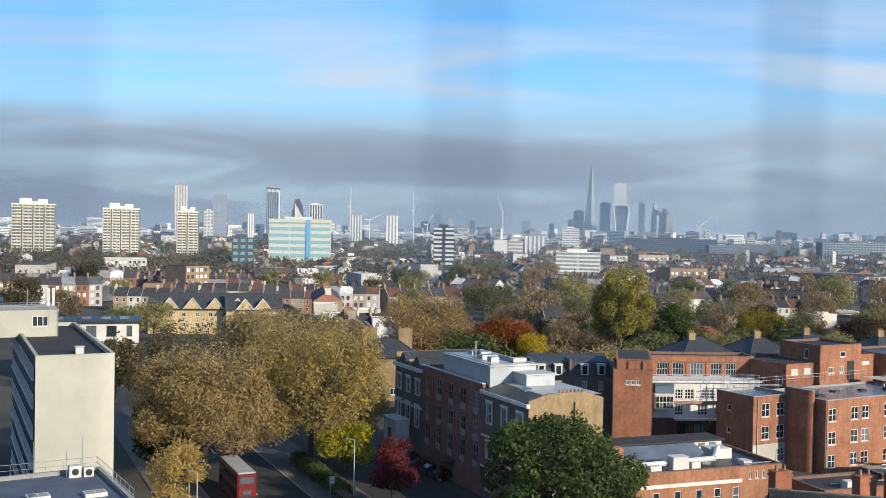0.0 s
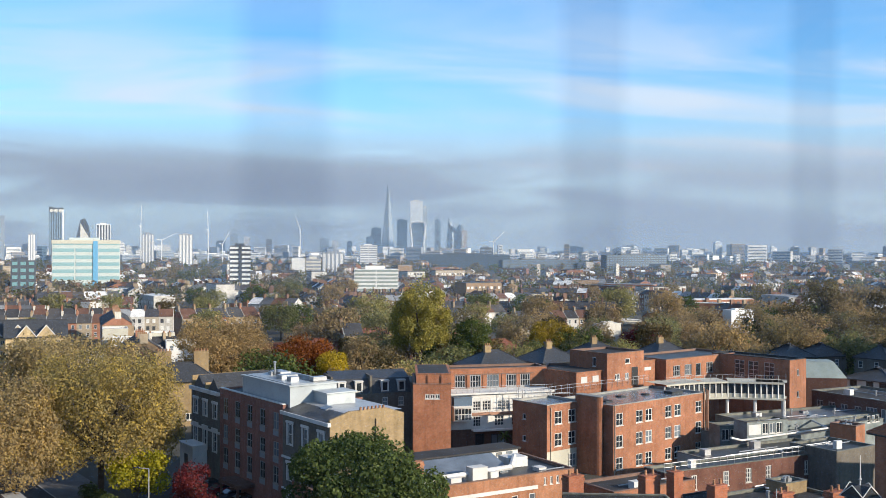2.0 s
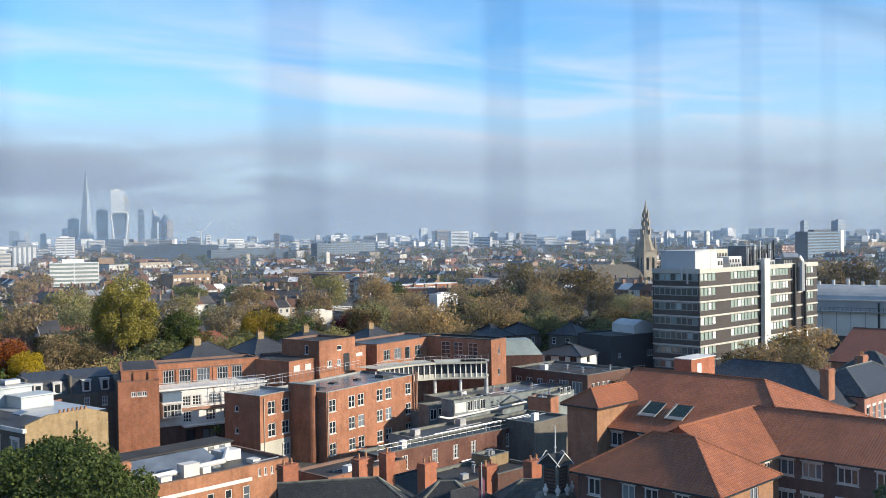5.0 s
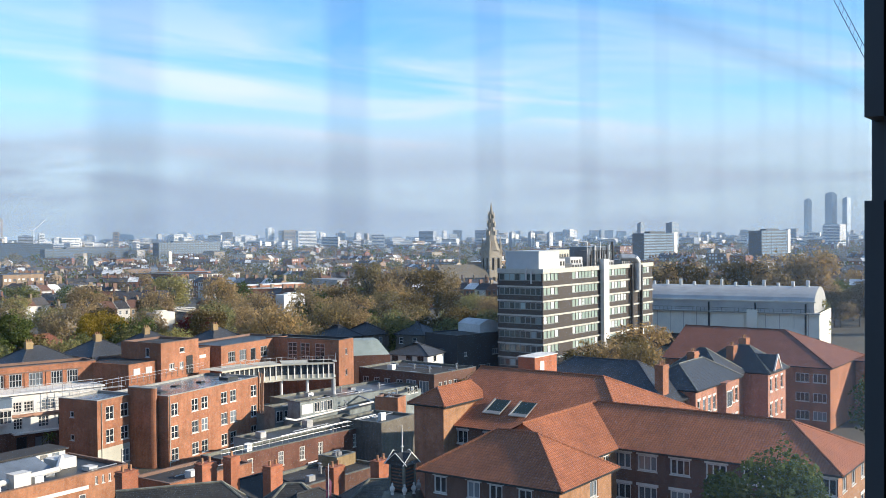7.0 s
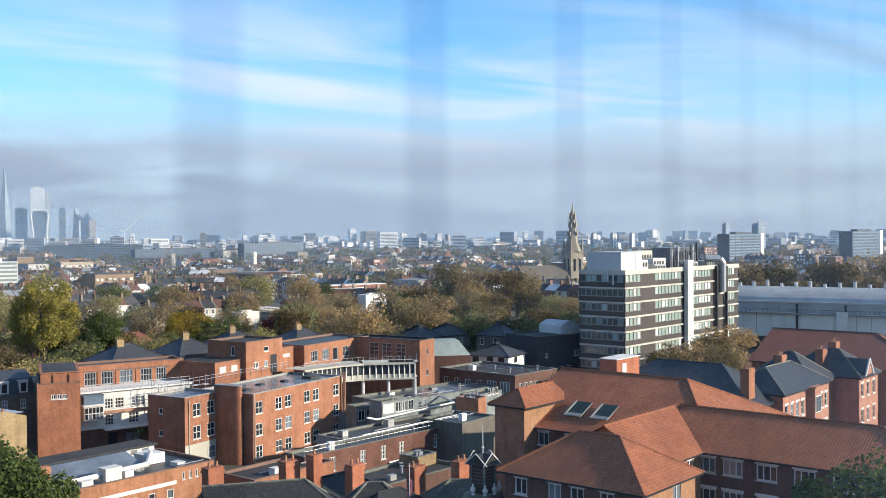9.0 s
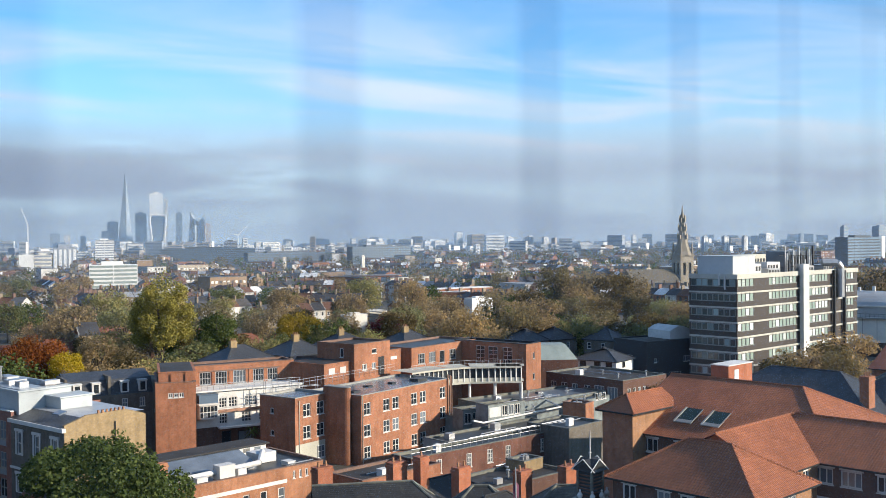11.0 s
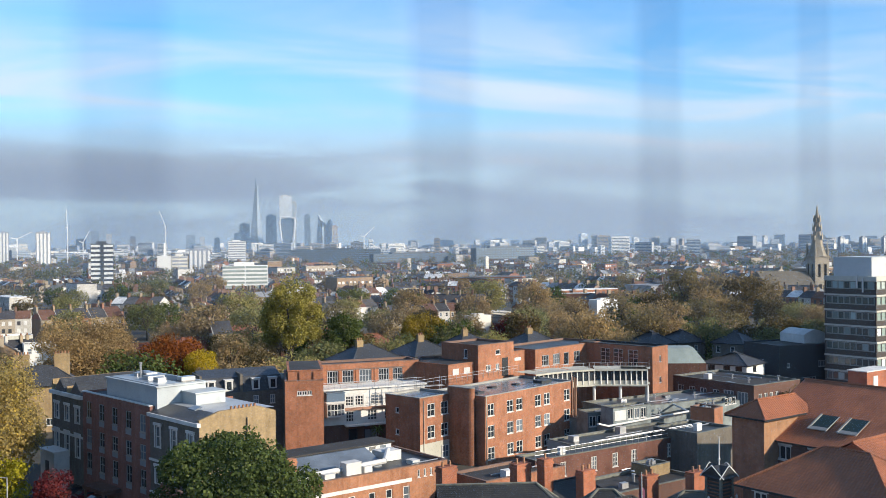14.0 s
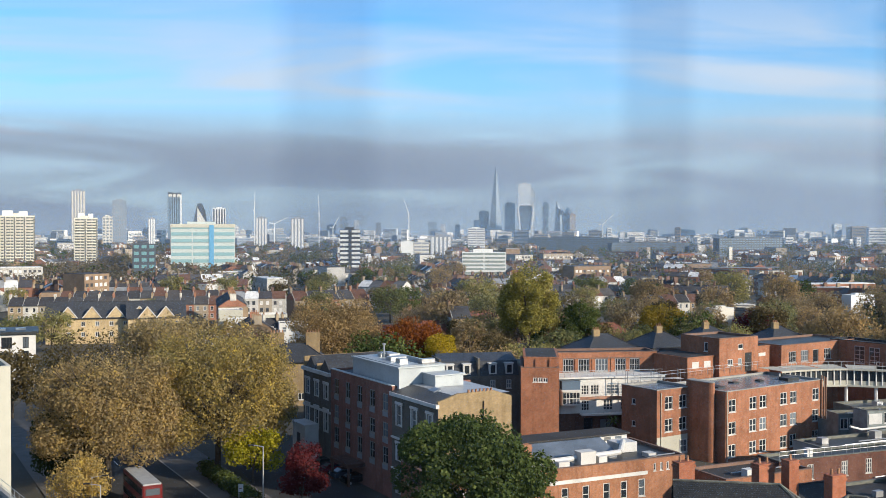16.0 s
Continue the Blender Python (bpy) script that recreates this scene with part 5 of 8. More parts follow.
cu = thing("cupola", pose(49.8, 75.8, 8.05, 0, 0, 19) @ Matrix.Diagonal((0.78, 0.78, 0.78, 1)), "weathered lead ventilator cupola with dark louvres and white urns", "cupola")
part("base", Shape().face([(-2.4, -2.4, 2.2), (2.4, -2.4, 2.2), (1.5, -1.5, 5.4), (-1.5, -1.5, 5.4)]).face([(2.4, -2.4, 2.2), (2.4, 2.4, 2.2), (1.5, 1.5, 5.4), (1.5, -1.5, 5.4)]).face([(-2.4, 2.4, 2.2), (-2.4, -2.4, 2.2), (-1.5, -1.5, 5.4), (-1.5, 1.5, 5.4)]).face([(2.4, 2.4, 2.2), (-2.4, 2.4, 2.2), (-1.5, 1.5, 5.4), (1.5, 1.5, 5.4)]).face([(-1.5, -1.5, 5.4), (1.5, -1.5, 5.4), (1.5, 1.5, 5.4), (-1.5, 1.5, 5.4)]), LEAD, cu)
part("lantern", Shape().box(-0.95, -0.95, 5.4, 0.95, 0.95, 8.6), DARKMETAL, cu)
part("foot", Shape().box(-2.4, -2.4, -3.0, 2.4, 2.4, 2.2), LEAD, cu)
for i in range(7):
    part("louvre", Shape().box(-1.0, -1.02, 5.7 + i * 0.38, 1.0, -0.96, 5.85 + i * 0.38).box(-1.02, -1.0, 5.7 + i * 0.38, -0.96, 1.0, 5.85 + i * 0.38), BROWN, cu)
part("corner_post", Shape().box(-1.1, -1.1, 5.4, -0.85, -0.85, 8.7).box(0.85, -1.1, 5.4, 1.1, -0.85, 8.7).box(-1.1, 0.85, 5.4, -0.85, 1.1, 8.7).box(0.85, 0.85, 5.4, 1.1, 1.1, 8.7), LEAD, cu)
for k in range(4):
    part("verge", Shape().tube((-1.6, -1.3, 8.6), (0, -1.3, 9.9), 0.05, sides=4).tube((1.6, -1.3, 8.6), (0, -1.3, 9.9), 0.05, sides=4), STUCCO, cu, m=pose(0, 0, 0, 0, 0, 90 * k))
    part("pediment", Shape().face([(-1.5, -1.25, 8.6), (1.5, -1.25, 8.6), (0, -1.25, 9.8)]).face([(-1.5, -1.3, 8.6), (0, -1.3, 9.8), (0, 0, 9.8), (-1.5, 0, 8.6)]).face([(0, -1.3, 9.8), (1.5, -1.3, 8.6), (1.5, 0, 8.6), (0, 0, 9.8)]), DARKMETAL, cu, m=pose(0, 0, 0, 0, 0, 90 * k))
part("finial", Shape().tube((0, 0, 9.4), (0, 0, 12.9), 0.09, 0.05, 6).turned([(0.02, 10.2), (0.2, 10.4), (0.02, 10.6)], 8), WHITE, cu)
for x, y in ((-1.3, -1.3), (0.0, -1.6), (1.3, -1.3), (-1.6, 0.2), (1.5, 1.2)):
    part("urn", Shape().turned([(0.22, 5.3), (0.12, 5.5), (0.3, 5.8), (0.3, 6.0), (0.1, 6.3), (0.14, 6.45), (0.02, 6.6)], 8, (x, y)), WHITE, cu)
fp = thing("flagpole", pose(45.6, 81.6, 9.0), "white flagpole with a furled dark flag", "flagpole")
part("pole", Shape().tube((0, 0, 0), (0, 0, 5.2), 0.06, 0.04), WHITE, fp)
part("flag", Shape().face([(0.03, 0, 3.9), (0.35, 0.05, 3.5), (0.25, -0.05, 1.6), (0.03, 0, 1.4)]).face([(0.03, 0, 3.9), (-0.2, 0.1, 3.3), (-0.25, 0.05, 1.7), (0.03, 0, 1.4)]), surface("faded_flag", (0.18, 0.06, 0.10), 0.9, 0.4, 6.0), fp, "furled dark red flag")

# ---- the pantiled flats ----
FLATS = pose(0, 0, 0, 0, 0, 19)
def uv_pose(u, v):
    return FLATS @ pose(u, v, 0)


def flats_wing(u, v, w, d, eave, ridge, along, hips, spec, label, mat=BROWN, run=None, front_mat=None):
    b = thing("pantiled_flats", uv_pose(u, v), label, "apartment block", "pantiled flats")
    for side in SIDES:
        length = w if side in ("front", "back") else d
        ops = (spec or {}).get(side, [])
        o = part("wall", wall_shape(length, 0, eave, ops), (front_mat or TAN) if side == "front" else mat, b, m=side_pose(side, w, d))
        for x, z, ww, hh, st in ops:
            window(o, pose(x, 0, z), ww, hh, st)
            part("lintel", Shape().box(x - 0.15, -0.05, z + hh + 0.02, x + ww + 0.15, -0.005, z + hh + 0.28), STUCCO, o)
    hip_roof(b, w, d, eave, ridge, PANTILE, along, hips, 0.55, run=run)
    return b


def flat_windows(xs, w=1.5, style="three", h=1.45):
    return [(x, z, w, h, style) for z in (1.4, 4.2, 7.0, 9.9, 12.8) for x in xs]


flats_wing(71.2, 39.4, 9.2, 13.2, 15.0, 17.9, "y", (True, True), {"left": flat_windows((1.0, 4.4, 6.6, 9.4), 1.3, "pair"), "front": flat_windows((5.2,), 1.4, "pair")}, "buff and brown brick flats under a hipped orange pantile roof")
flats_wing(80.4, 42.8, 13.4, 10.4, 15.0, 17.7, "x", (False, False), {"front": flat_windows((1.4, 5.4), 1.1, "pair")}, "buff brick link of the flats under orange pantiles")
flats_wing(88.4, 22.6, 11.0, 30.4, 15.0, 17.8, "y", (True, True), {"left": flat_windows((9.8, 12.4, 15.6, 19.0, 22.4, 25.6, 28.4), 1.9, "three"), "front": flat_windows((1.4, 4.4, 7.6), 1.3, "pair")}, "long brown brick wing of flats under orange pantiles")
cw = flats_wing(89.2, 42.0, 20.0, 22.6, 15.0, 19.6, "y", (False, True), {"left": flat_windows((2.4, 6.4), 2.0, "three")}, "large brown brick block under a broad pantile roof with roof lights", run=7.5)
ROOF_GLASS = surface("dark_roof_glass", (0.03, 0.06, 0.06), 0.6, 0.2, spec=0.15)
for y in (15.5, 12.3):
    rl_ = part("roof_light", Shape().box(0.5, 0, 0.0, 2.7, 1.8, 0.05), ROOF_GLASS, cw, "sunken roof light with dark glass", m=pose(1.7, y, 15.93, 0, -24.7, 0))
    part("white_cheek", Shape().box(0.0, 1.8, 0.0, 2.7, 1.98, 0.16).box(0.0, -0.1, 0.0, 0.5, 1.8, 0.10).box(0.5, -0.1, 0.0, 2.7, 0.0, 0.06), CONCRETE, rl_)
tt = flats_wing(86.9, 61.7, 7.6, 3.8, 17.4, 18.6, "x", (True, False), {}, "small square stair tower with a pantiled cap", RED, run=1.6)
lh_ = part("lift_house", Shape().box(13.4, 17.9, 15.5, 18.6, 20.1, 20.5), CHIMNEY_RED, cw, "square orange brick lift house")
part("lift_house_roof", Shape().box(13.3, 17.8, 20.5, 18.7, 20.2, 20.6), STUCCO, lh_)
part("lift_house_window", Shape().box(14.6, 17.84, 18.9, 15.5, 17.895, 20.0), STUCCO, lh_)

# slate-roofed brick villas behind the flats
VILLA_BRICK = brickwork("pinkish_red_brick", (0.52, 0.245, 0.17), (0.44, 0.20, 0.14), (0.46, 0.32, 0.25), stain=0.25)
VILLA = FLATS @ pose(135.6, 53.6, 0)
def villa(x, y, w, d, eave, ridge, spec, along, hips, label):
    b = thing("brick_villa", VILLA @ pose(x, y, 0), label, "house", "brick villas")
    for side in SIDES:
        length = w if side in ("front", "back") else d
        ops = (spec or {}).get(side, [])
        o = part("wall", wall_shape(length, 0, eave, ops), VILLA_BRICK, b, m=side_pose(side, w, d))
        for xx, z, ww, hh, st in ops:
            window(o, pose(xx, 0, z), ww, hh, st)
            part("sill", Shape().box(xx - 0.15, -0.12, z - 0.2, xx + ww + 0.15, -0.01, z - 0.02).box(xx - 0.12, -0.06, z + hh + 0.02, xx + ww + 0.12, -0.005, z + hh + 0.3), STUCCO, o)
    hip_roof(b, w, d, eave, ridge, SLATE, along, hips, 0.5, ridge_mat=LEAD)
    return b


def villa_windows(xs, w=1.0):
    return [(x, z, w, 2.0, "sash") for z in (1.5, 5.4, 9.4) for x in xs]


villa(0, 0, 17.5, 8.4, 13.3, 16.0, {"front": villa_windows((0.7, 2.7, 4.7, 6.6, 12.2, 14.0, 15.8)), "left": villa_windows((2.0, 5.2))}, "x", (True, True), "red brick villa with white sash windows and slate roof")
v2 = villa(17.5, 2.5, 9.0, 10.0, 12.8, 16.4, {"front": villa_windows((1.6, 5.2))}, "y", (True, True), "red brick cross wing under a steep slate roof")
v3 = villa(26.5, -1.5, 9.0, 12.0, 12.8, 16.2, {"front": villa_windows((1.0, 3.6, 6.4)), "left": villa_windows((1.4, 3.8), 0.9)}, "y", (True, True), "red brick end wing with white window surrounds and a pediment")
part("pediment", Shape().face([(1.2, -0.62, 12.8), (4.6, -0.62, 12.8), (2.9, -0.62, 15.0)]), VILLA_BRICK, v3)
part("verge", Shape().tube((1.0, -0.66, 12.7), (2.9, -0.66, 15.2), 0.16, sides=4).tube((4.8, -0.66, 12.7), (2.9, -0.66, 15.2), 0.16, sides=4), WHITE, v3)
part("pediment_roof", Shape().face([(1.0, -0.6, 12.75), (2.9, -0.6, 15.15), (2.9, 5, 15.15), (1.0, 5, 12.75)]).face([(2.9, -0.6, 15.15), (4.8, -0.6, 12.75), (4.8, 5, 12.75), (2.9, 5, 15.15)]), SLATE, v3)
bay = part("bay", Shape().prism([(8.4, 0.0), (8.9, -1.1), (11.3, -1.1), (11.8, 0.0)], 0, 12.9).prism([(8.2, 0.0), (8.7, -1.3), (11.5, -1.3), (12.0, 0.0)], 12.9, 13.1), VILLA_BRICK, bpy.data.objects["brick_villa"])
for z in (1.5, 5.4, 9.4):
    part("bay_window", Shape().box(9.0, -1.16, z, 11.2, -1.11, z + 2.4), STUCCO, bay)
    part("bay_pane", Shape().box(9.2, -1.20, z + 0.15, 10.05, -1.165, z + 2.25).box(10.2, -1.20, z + 0.15, 11.0, -1.165, z + 2.25), PANE, bay)
sr = thing("slate_roof_ward", FLATS @ pose(128.0, 55.0, 0), "long dark slate roof over a brick ward", "building")
walls(sr, 14.0, 24.0, 0, 12.2, BROWN)
hip_roof(sr, 14.0, 24.0, 12.2, 16.6, SLATE, "y", (True, True), 0.5)
part("parapet", Shape().box(-0.9, 0, 11.0, -0.55, 24, 12.6), BROWN, sr)
for u, v, z, h in ((131.0, 56.6, 12, 4.8), (150.5, 59.9, 13, 3.5), (164.5, 58.8, 13, 3.2), (170.5, 58.8, 13, 3.9)):
    chimney_stack(FLATS @ pose(u, v, z), 1.9, 1.2, h, RED, 3)

# broad pantiled hall behind the villas
ph = thing("pantiled_hall", FLATS @ pose(184.7, 48.5, 0), "broad brick hall under a plain orange tile roof", "building")
walls(ph, 22.5, 30.5, 0, 11.2, RED, {"left": [(x, z, 2.4, 1.6, "three") for x in (20, 24.5, 27.5) for z in (1.6, 4.8, 8.2)]})
DULL_TILE = roof_tiles("dull_brown_tiles", (0.26, 0.10, 0.06), (0.20, 0.075, 0.045), w=0.25, h=0.25, relief=0.2)
hip_roof(ph, 22.5, 30.5, 11.2, 16.2, DULL_TILE, "y", (False, True), 0.5)
ph2 = thing("pantiled_hall", FLATS @ pose(200.0, 30.0, 0), "end wing under a plain orange tile roof", "building")
walls(ph2, 26.0, 18.0, 0, 11.0, RED)
hip_roof(ph2, 26.0, 18.0, 11.0, 15.0, DULL_TILE, "x", (True, True), 0.5)

# dark office, cream flats and brick houses beyond the wards
BLACKCLAD = surface("black_cladding", (0.035, 0.038, 0.045), 0.5, 0.25, 0.4)
bo = thing("dark_office", pose(140.5, 190.5, 0, 0, 0, 3) @ Matrix.Diagonal((0.72, 1, 0.97, 1)), "black clad office with a curved white roof box", "office block")
walls(bo, 21.0, 12.0, 0, 11.6, BLACKCLAD, {"left": [(2.0, 6.8, 1.6, 1.3, "pair"), (5.5, 6.8, 1.6, 1.3, "pair"), (3.0, 2.6, 4.0, 2.0, "four")], "front": [(3.0, 2.4, 3.6, 1.8, "four"), (9.0, 2.4, 5.0, 1.8, "four"), (15.0, 6.4, 3.0, 1.4, "three"), (3.0, 6.6, 1.2, 1.0, "plain")]}, STEEL)
flat_roof(bo, 21.0, 12.0, 11.6, FELT_DARK, BLACKCLAD, 0.2)
arc = [(12.0 + 8.6 * i / 8, 13.6 + 1.1 * math.sin(math.pi * i / 8)) for i in range(9)]
s = Shape()
s.face([(12.0, 2.0, 11.6), (20.6, 2.0, 11.6)] + [(x, 2.0, z) for x, z in arc[::-1]])
for (xa, za), (xb, zb) in zip(arc, arc[1:]):
    s.face([(xa, 2.0, za), (xb, 2.0, zb), (xb, 10, zb), (xa, 10, za)])
s.face([(12.0, 2.0, 11.6), (12.0, 2.0, 13.6), (12.0, 10, 13.6), (12.0, 10, 11.6)])
part("roof_box", s, WHITE, bo, "pale box with a curved roof")
cf = thing("cream_flats", pose(130.0, 187.3, 0, 0, 0, 29), "low cream flats under a slate roof", "house")
walls(cf, 8.5, 10.0, 5.2, 8.0, STUCCO, {"front": [(3.0, 6.2, 1.5, 1.2, "pair")], "left": [(x, 6.3, 1.6, 1.2, "pair") for x in (1.0, 4.6, 7.4)]}, DARKMETAL)
walls(cf, 8.5, 10.0, 0, 5.2, RED)
hip_roof(cf, 8.5, 10.0, 8.0, 10.2, SLATE, "x", (True, True), 0.5)
for k, (x, y, rot) in enumerate(((142.7, 219.8, -60), (156.0, 226.0, -4), (126.0, 221.0, 8), (134.5, 222.0, 4))):
    bh = thing("brick_town_house", pose(x, y, 0, 0, 0, rot), "dark brick town house with white windows and slate roof", "house", "town houses")
    walls(bh, 8.0, 9.0, 0, 9.6, GREYBRICK, {"front": [(1.0, z, 1.1, 1.6, "sash") for z in (1.0, 4.0, 7.0)] + [(4.8, z, 1.1, 1.6, "sash") for z in (1.0, 4.0, 7.0)], "right": [(3.6, 6.6, 1.1, 1.6, "sash")]})
    hip_roof(bh, 8.0, 9.0, 9.6, 12.2, SLATE, "x", (True, True), 0.4)

# ---- dark banded office tower and the long shed ----
dt = thing("office_tower", pose(154.7, 176.8, 0, 0, 0, 17.9), "seven-storey office block with dark and white bands", "office block")
W, D, H = 58.0, 12.2, 25.6
BAND = surface("dark_brown_cladding", (0.075, 0.062, 0.055), 0.5, 0.2, 0.4)
PARAPET = surface("pale_parapet", (0.62, 0.60, 0.52), 0.6, 0.12)
OFFICE_FRAME = surface("grey_green_window_frame", (0.30, 0.33, 0.31), 0.5, 0.15)
STOREYS = [23.9 - 3.3 * k for k in range(8)]
fx = [0.4 + i * 1.7 for i in range(4)] + [13.7 + i * 1.6 for i in range(8)] + [32.6 + i * 1.6 for i in range(6)] + [51.3 + i * 1.6 for i in range(3)]
ops = [(x, z, 1.55, 1.65, "sash" if (i * 5 + k * 3) % 4 else "plain") for k, z in enumerate(STOREYS) for i, x in enumerate(fx)]
lo = [(x, z, 1.4, 1.6, "plain") for z in STOREYS for x in [0.5 + i * 1.42 for i in range(8)]]
# one green glass in two tones: pale for the lit front, dark for the shaded left side
PALEPANE = glazing("pale_green_glass", (0.26, 0.34, 0.30), 0.12, 0.35)
SHADED_PANE = glazing("shaded_side_glass", (0.05, 0.07, 0.07), 0.12, 0.5)
walls(dt, W, D, 0, H, BAND, {"front": ops}, OFFICE_FRAME, PALEPANE)
for x, z, ww, hh, st_ in lo:
    window(dt, side_pose("left", W, D) @ pose(x, -0.16, z), ww, hh, st_, OFFICE_FRAME, SHADED_PANE)
for z in STOREYS[1:]:
    part("white_band", Shape().box(-0.25, -0.25, z + 1.72, W + 0.05, -0.01, z + 2.1).box(-0.25, -0.01, z + 1.72, -0.01, D, z + 2.1), PARAPET, dt)
part("parapet", Shape().box(-0.25, -0.25, H - 0.05, W + 0.1, 0.2, H + 1.0).box(-0.25, 0.2, H - 0.05, 0.2, D, H + 1.0), PARAPET, dt)
part("roof", Shape().box(0.2, 0.2, H - 0.3, W, D, H), FELT, dt)
part("riser", Shape().box(27.4, -1.3, 2.0, 30.2, -0.27, H + 2.6), WHITE, dt, "white service riser up the facade")
part("pipe_riser", Shape().box(44.0, -0.9, 0, 44.6, -0.27, H + 0.8).box(49.6, -0.9, 0, 50.2, -0.27, H + 0.6), DARKMETAL, dt)
pt = part("plant_room", Shape().box(1.0, 1.6, H, 10.4, 10.6, H + 4.9).box(0.9, 1.5, H + 4.9, 10.5, 10.7, H + 5.05), surface("white_cladding", (0.62, 0.65, 0.66), 0.45, 0.1), dt, "white clad rooftop plant room")
part("plant_door", Shape().box(7.4, 1.55, H + 0.2, 8.6, 1.59, H + 4.6), STUCCO, pt)
for x, y, a_, b_, c_, mt in ((11.5, 3, 4.0, 3, 3.0, STUCCO), (16.6, 5, 3, 3, 1.9, STEEL), (20.0, 4, 6.0, 3, 3.2, STUCCO), (14.5, 8, 12, 3.6, 5.0, CREAM), (17.0, 2, 5.5, 2, 1.8, STEEL), (32, 5, 10, 6, 5.6, FELT_PALE), (36, 2, 3, 2, 2.0, STEEL), (46, 3, 4, 4, 2.0, STEEL)):
    u_ = part("roof_unit", Shape().box(x, y, H, x + a_, y + b_, H + c_), mt, dt)
    for i in range(int(a_ / 1.3)):
        part("louvre", Shape().box(x + 0.3 + i * 1.3, y - 0.05, H + 0.45 * c_, x + 1.1 + i * 1.3, y - 0.01, H + 0.8 * c_), DARKMETAL, u_)
for i in range(15):
    x = 29.5 + i * 1.0
    part("flue", Shape().tube((x, 3.6 + (i % 3), H), (x, 3.6 + (i % 3), H + 3.6 + (i * 7 % 5) * 0.8), 0.16 if i % 4 else 0.3, sides=6), STEEL if i % 3 else DARKMETAL, dt)
sr_ = Shape()
for z in (H + 2.0, H + 4.6):
    sr_.tube((29.0, 3.2, z), (44.5, 3.2, z), 0.09, sides=5).tube((29.0, 6.0, z), (44.5, 6.0, z), 0.09, sides=5)
part("flue_rack", sr_, DARKMETAL, dt)
part("duct", Shape().tube((46.8, -1.0, H - 6), (46.8, -1.0, H + 1.4), 0.95, sides=12).tube((46.8, -1.0, H + 1.4), (45.6, -0.6, H + 2.6), 0.95, sides=12).tube((45.6, -0.6, H + 2.6), (43.0, 2.0, H + 2.7), 0.95, sides=12), STEEL, dt, "large bent steel duct")
part("aerial", Shape().box(-0.6, 4.0, H - 1.5, -0.3, 4.3, H + 1.3).box(-0.6, 2.6, H - 2.4, -0.3, 2.9, H + 0.6), WHITE, dt)

sh = thing("curved_roof_shed", pose(212.0, 206.0, 0, 0, 0, -62.0), "long building with a curved pale metal roof", "shed")
SHED = surface("pale_metal_sheet", (0.52, 0.52, 0.50), 0.45, 0.2, 0.2, metal=0.1)
SHED_WALL = surface("cream_sheet_cladding", (0.95, 0.90, 0.78), 0.7, 0.1, 0.3)
L = 56.0
sh.matrix_world = pose(232.0, 225.0, 0, 0, 0, -63.7)
walls(sh, L, 24.0, 0, 11.4, SHED_WALL, {"front": [(x, 2.0, 2.4, 1.6, "three") for x in (3, 8, 14, 20, 40, 45, 50)]})
part("plinth", Shape().box(-0.05, -0.05, 0, L + 0.05, -0.01, 4.2), BAND, sh)
arc = [(0.6 + 22.8 * i / 14, 14.2 + 4.2 * math.sin(math.pi * i / 14) ** 0.7) for i in range(15)]
s = Shape()
for (ya, za), (yb, zb) in zip(arc, arc[1:]):
    s.face([(1.5, ya, za), (L - 1.5, ya, za), (L - 1.5, yb, zb), (1.5, yb, zb)])
for x, flip in ((1.5, 1), (L - 1.5, 0)):
    pts = [(x, y, z) for y, z in arc] + [(x, 23.4, 11.0), (x, 0.6, 11.0)]
    s.face(pts if flip else pts[::-1])
s.face([(1.5, 0.6, 11.0), (L - 1.5, 0.6, 11.0), (L - 1.5, 0.6, 14.2), (1.5, 0.6, 14.2)])
part("curved_roof", s, SHED, sh)
part("balcony", Shape().box(-0.2, -1.2, 11.0, L + 0.4, 0.5, 11.3), CONCRETE, sh)
part("roof_edge", Shape().box(1.0, 0.2, 14.2, L - 1.0, 0.7, 14.6), PARAPET, sh)
s = Shape()
for i in range(45):
    s.tube((0.2 + i * 1.24, -1.1, 11.3), (0.2 + i * 1.24, -1.1, 12.4), 0.05, sides=4)
s.tube((0, -1.1, 12.4), (L, -1.1, 12.4), 0.05, sides=4)
part("balcony_rail", s, DARKMETAL, sh)
for i in range(12):
    part("roof_vent", Shape().tube((5 + i * 4.2, 11, 18.0), (5 + i * 4.2, 11, 19.4 + (i % 3) * 0.4), 0.5, sides=8), STUCCO, sh)
part("stair_core", Shape().box(36, -1.4, 0, 39, 0.2, 12).box(26, -0.4, 0, 35, -0.02, 11), SHED_WALL, sh)
for i in range(14):
    part("panel_joint", Shape().box(1.0 + i * 4.0, -0.06, 4.3, 1.12 + i * 4.0, -0.005, 10.9), CONCRETE, sh)
for x in (24.5, 38.0, 52.0):
    part("roof_frame", Shape().box(x, -0.3, 4.0, x + 0.5, 0.0, 14.0), DARKMETAL, sh)

# ---- church ----
cx, cy = polar(38.36, 560)
STONE = surface("weathered_stone", (0.44, 0.38, 0.29), 0.9, 0.3, 0.2)
ch = thing("church", pose(cx, cy, 0, 0, 0, -4), "stone church with a tall slender spire", "church")
top, cap = height_at(1.70, 560), height_at(-1.05, 560)
R = 4.1
for k in range(4):
    part("tower_wall", wall_shape(2 * R, 0, cap, [(1.5, cap - 10, 1.7, 6.6), (5.0, cap - 10, 1.7, 6.6)]), STONE, ch, m=pose(0, 0, 0, 0, 0, 90 * k) @ pose(-R, -R, 0))
part("belfry_floor", Shape().box(-R + 0.4, -R + 0.4, 0, R - 0.4, R - 0.4, cap - 12), STONE, ch)
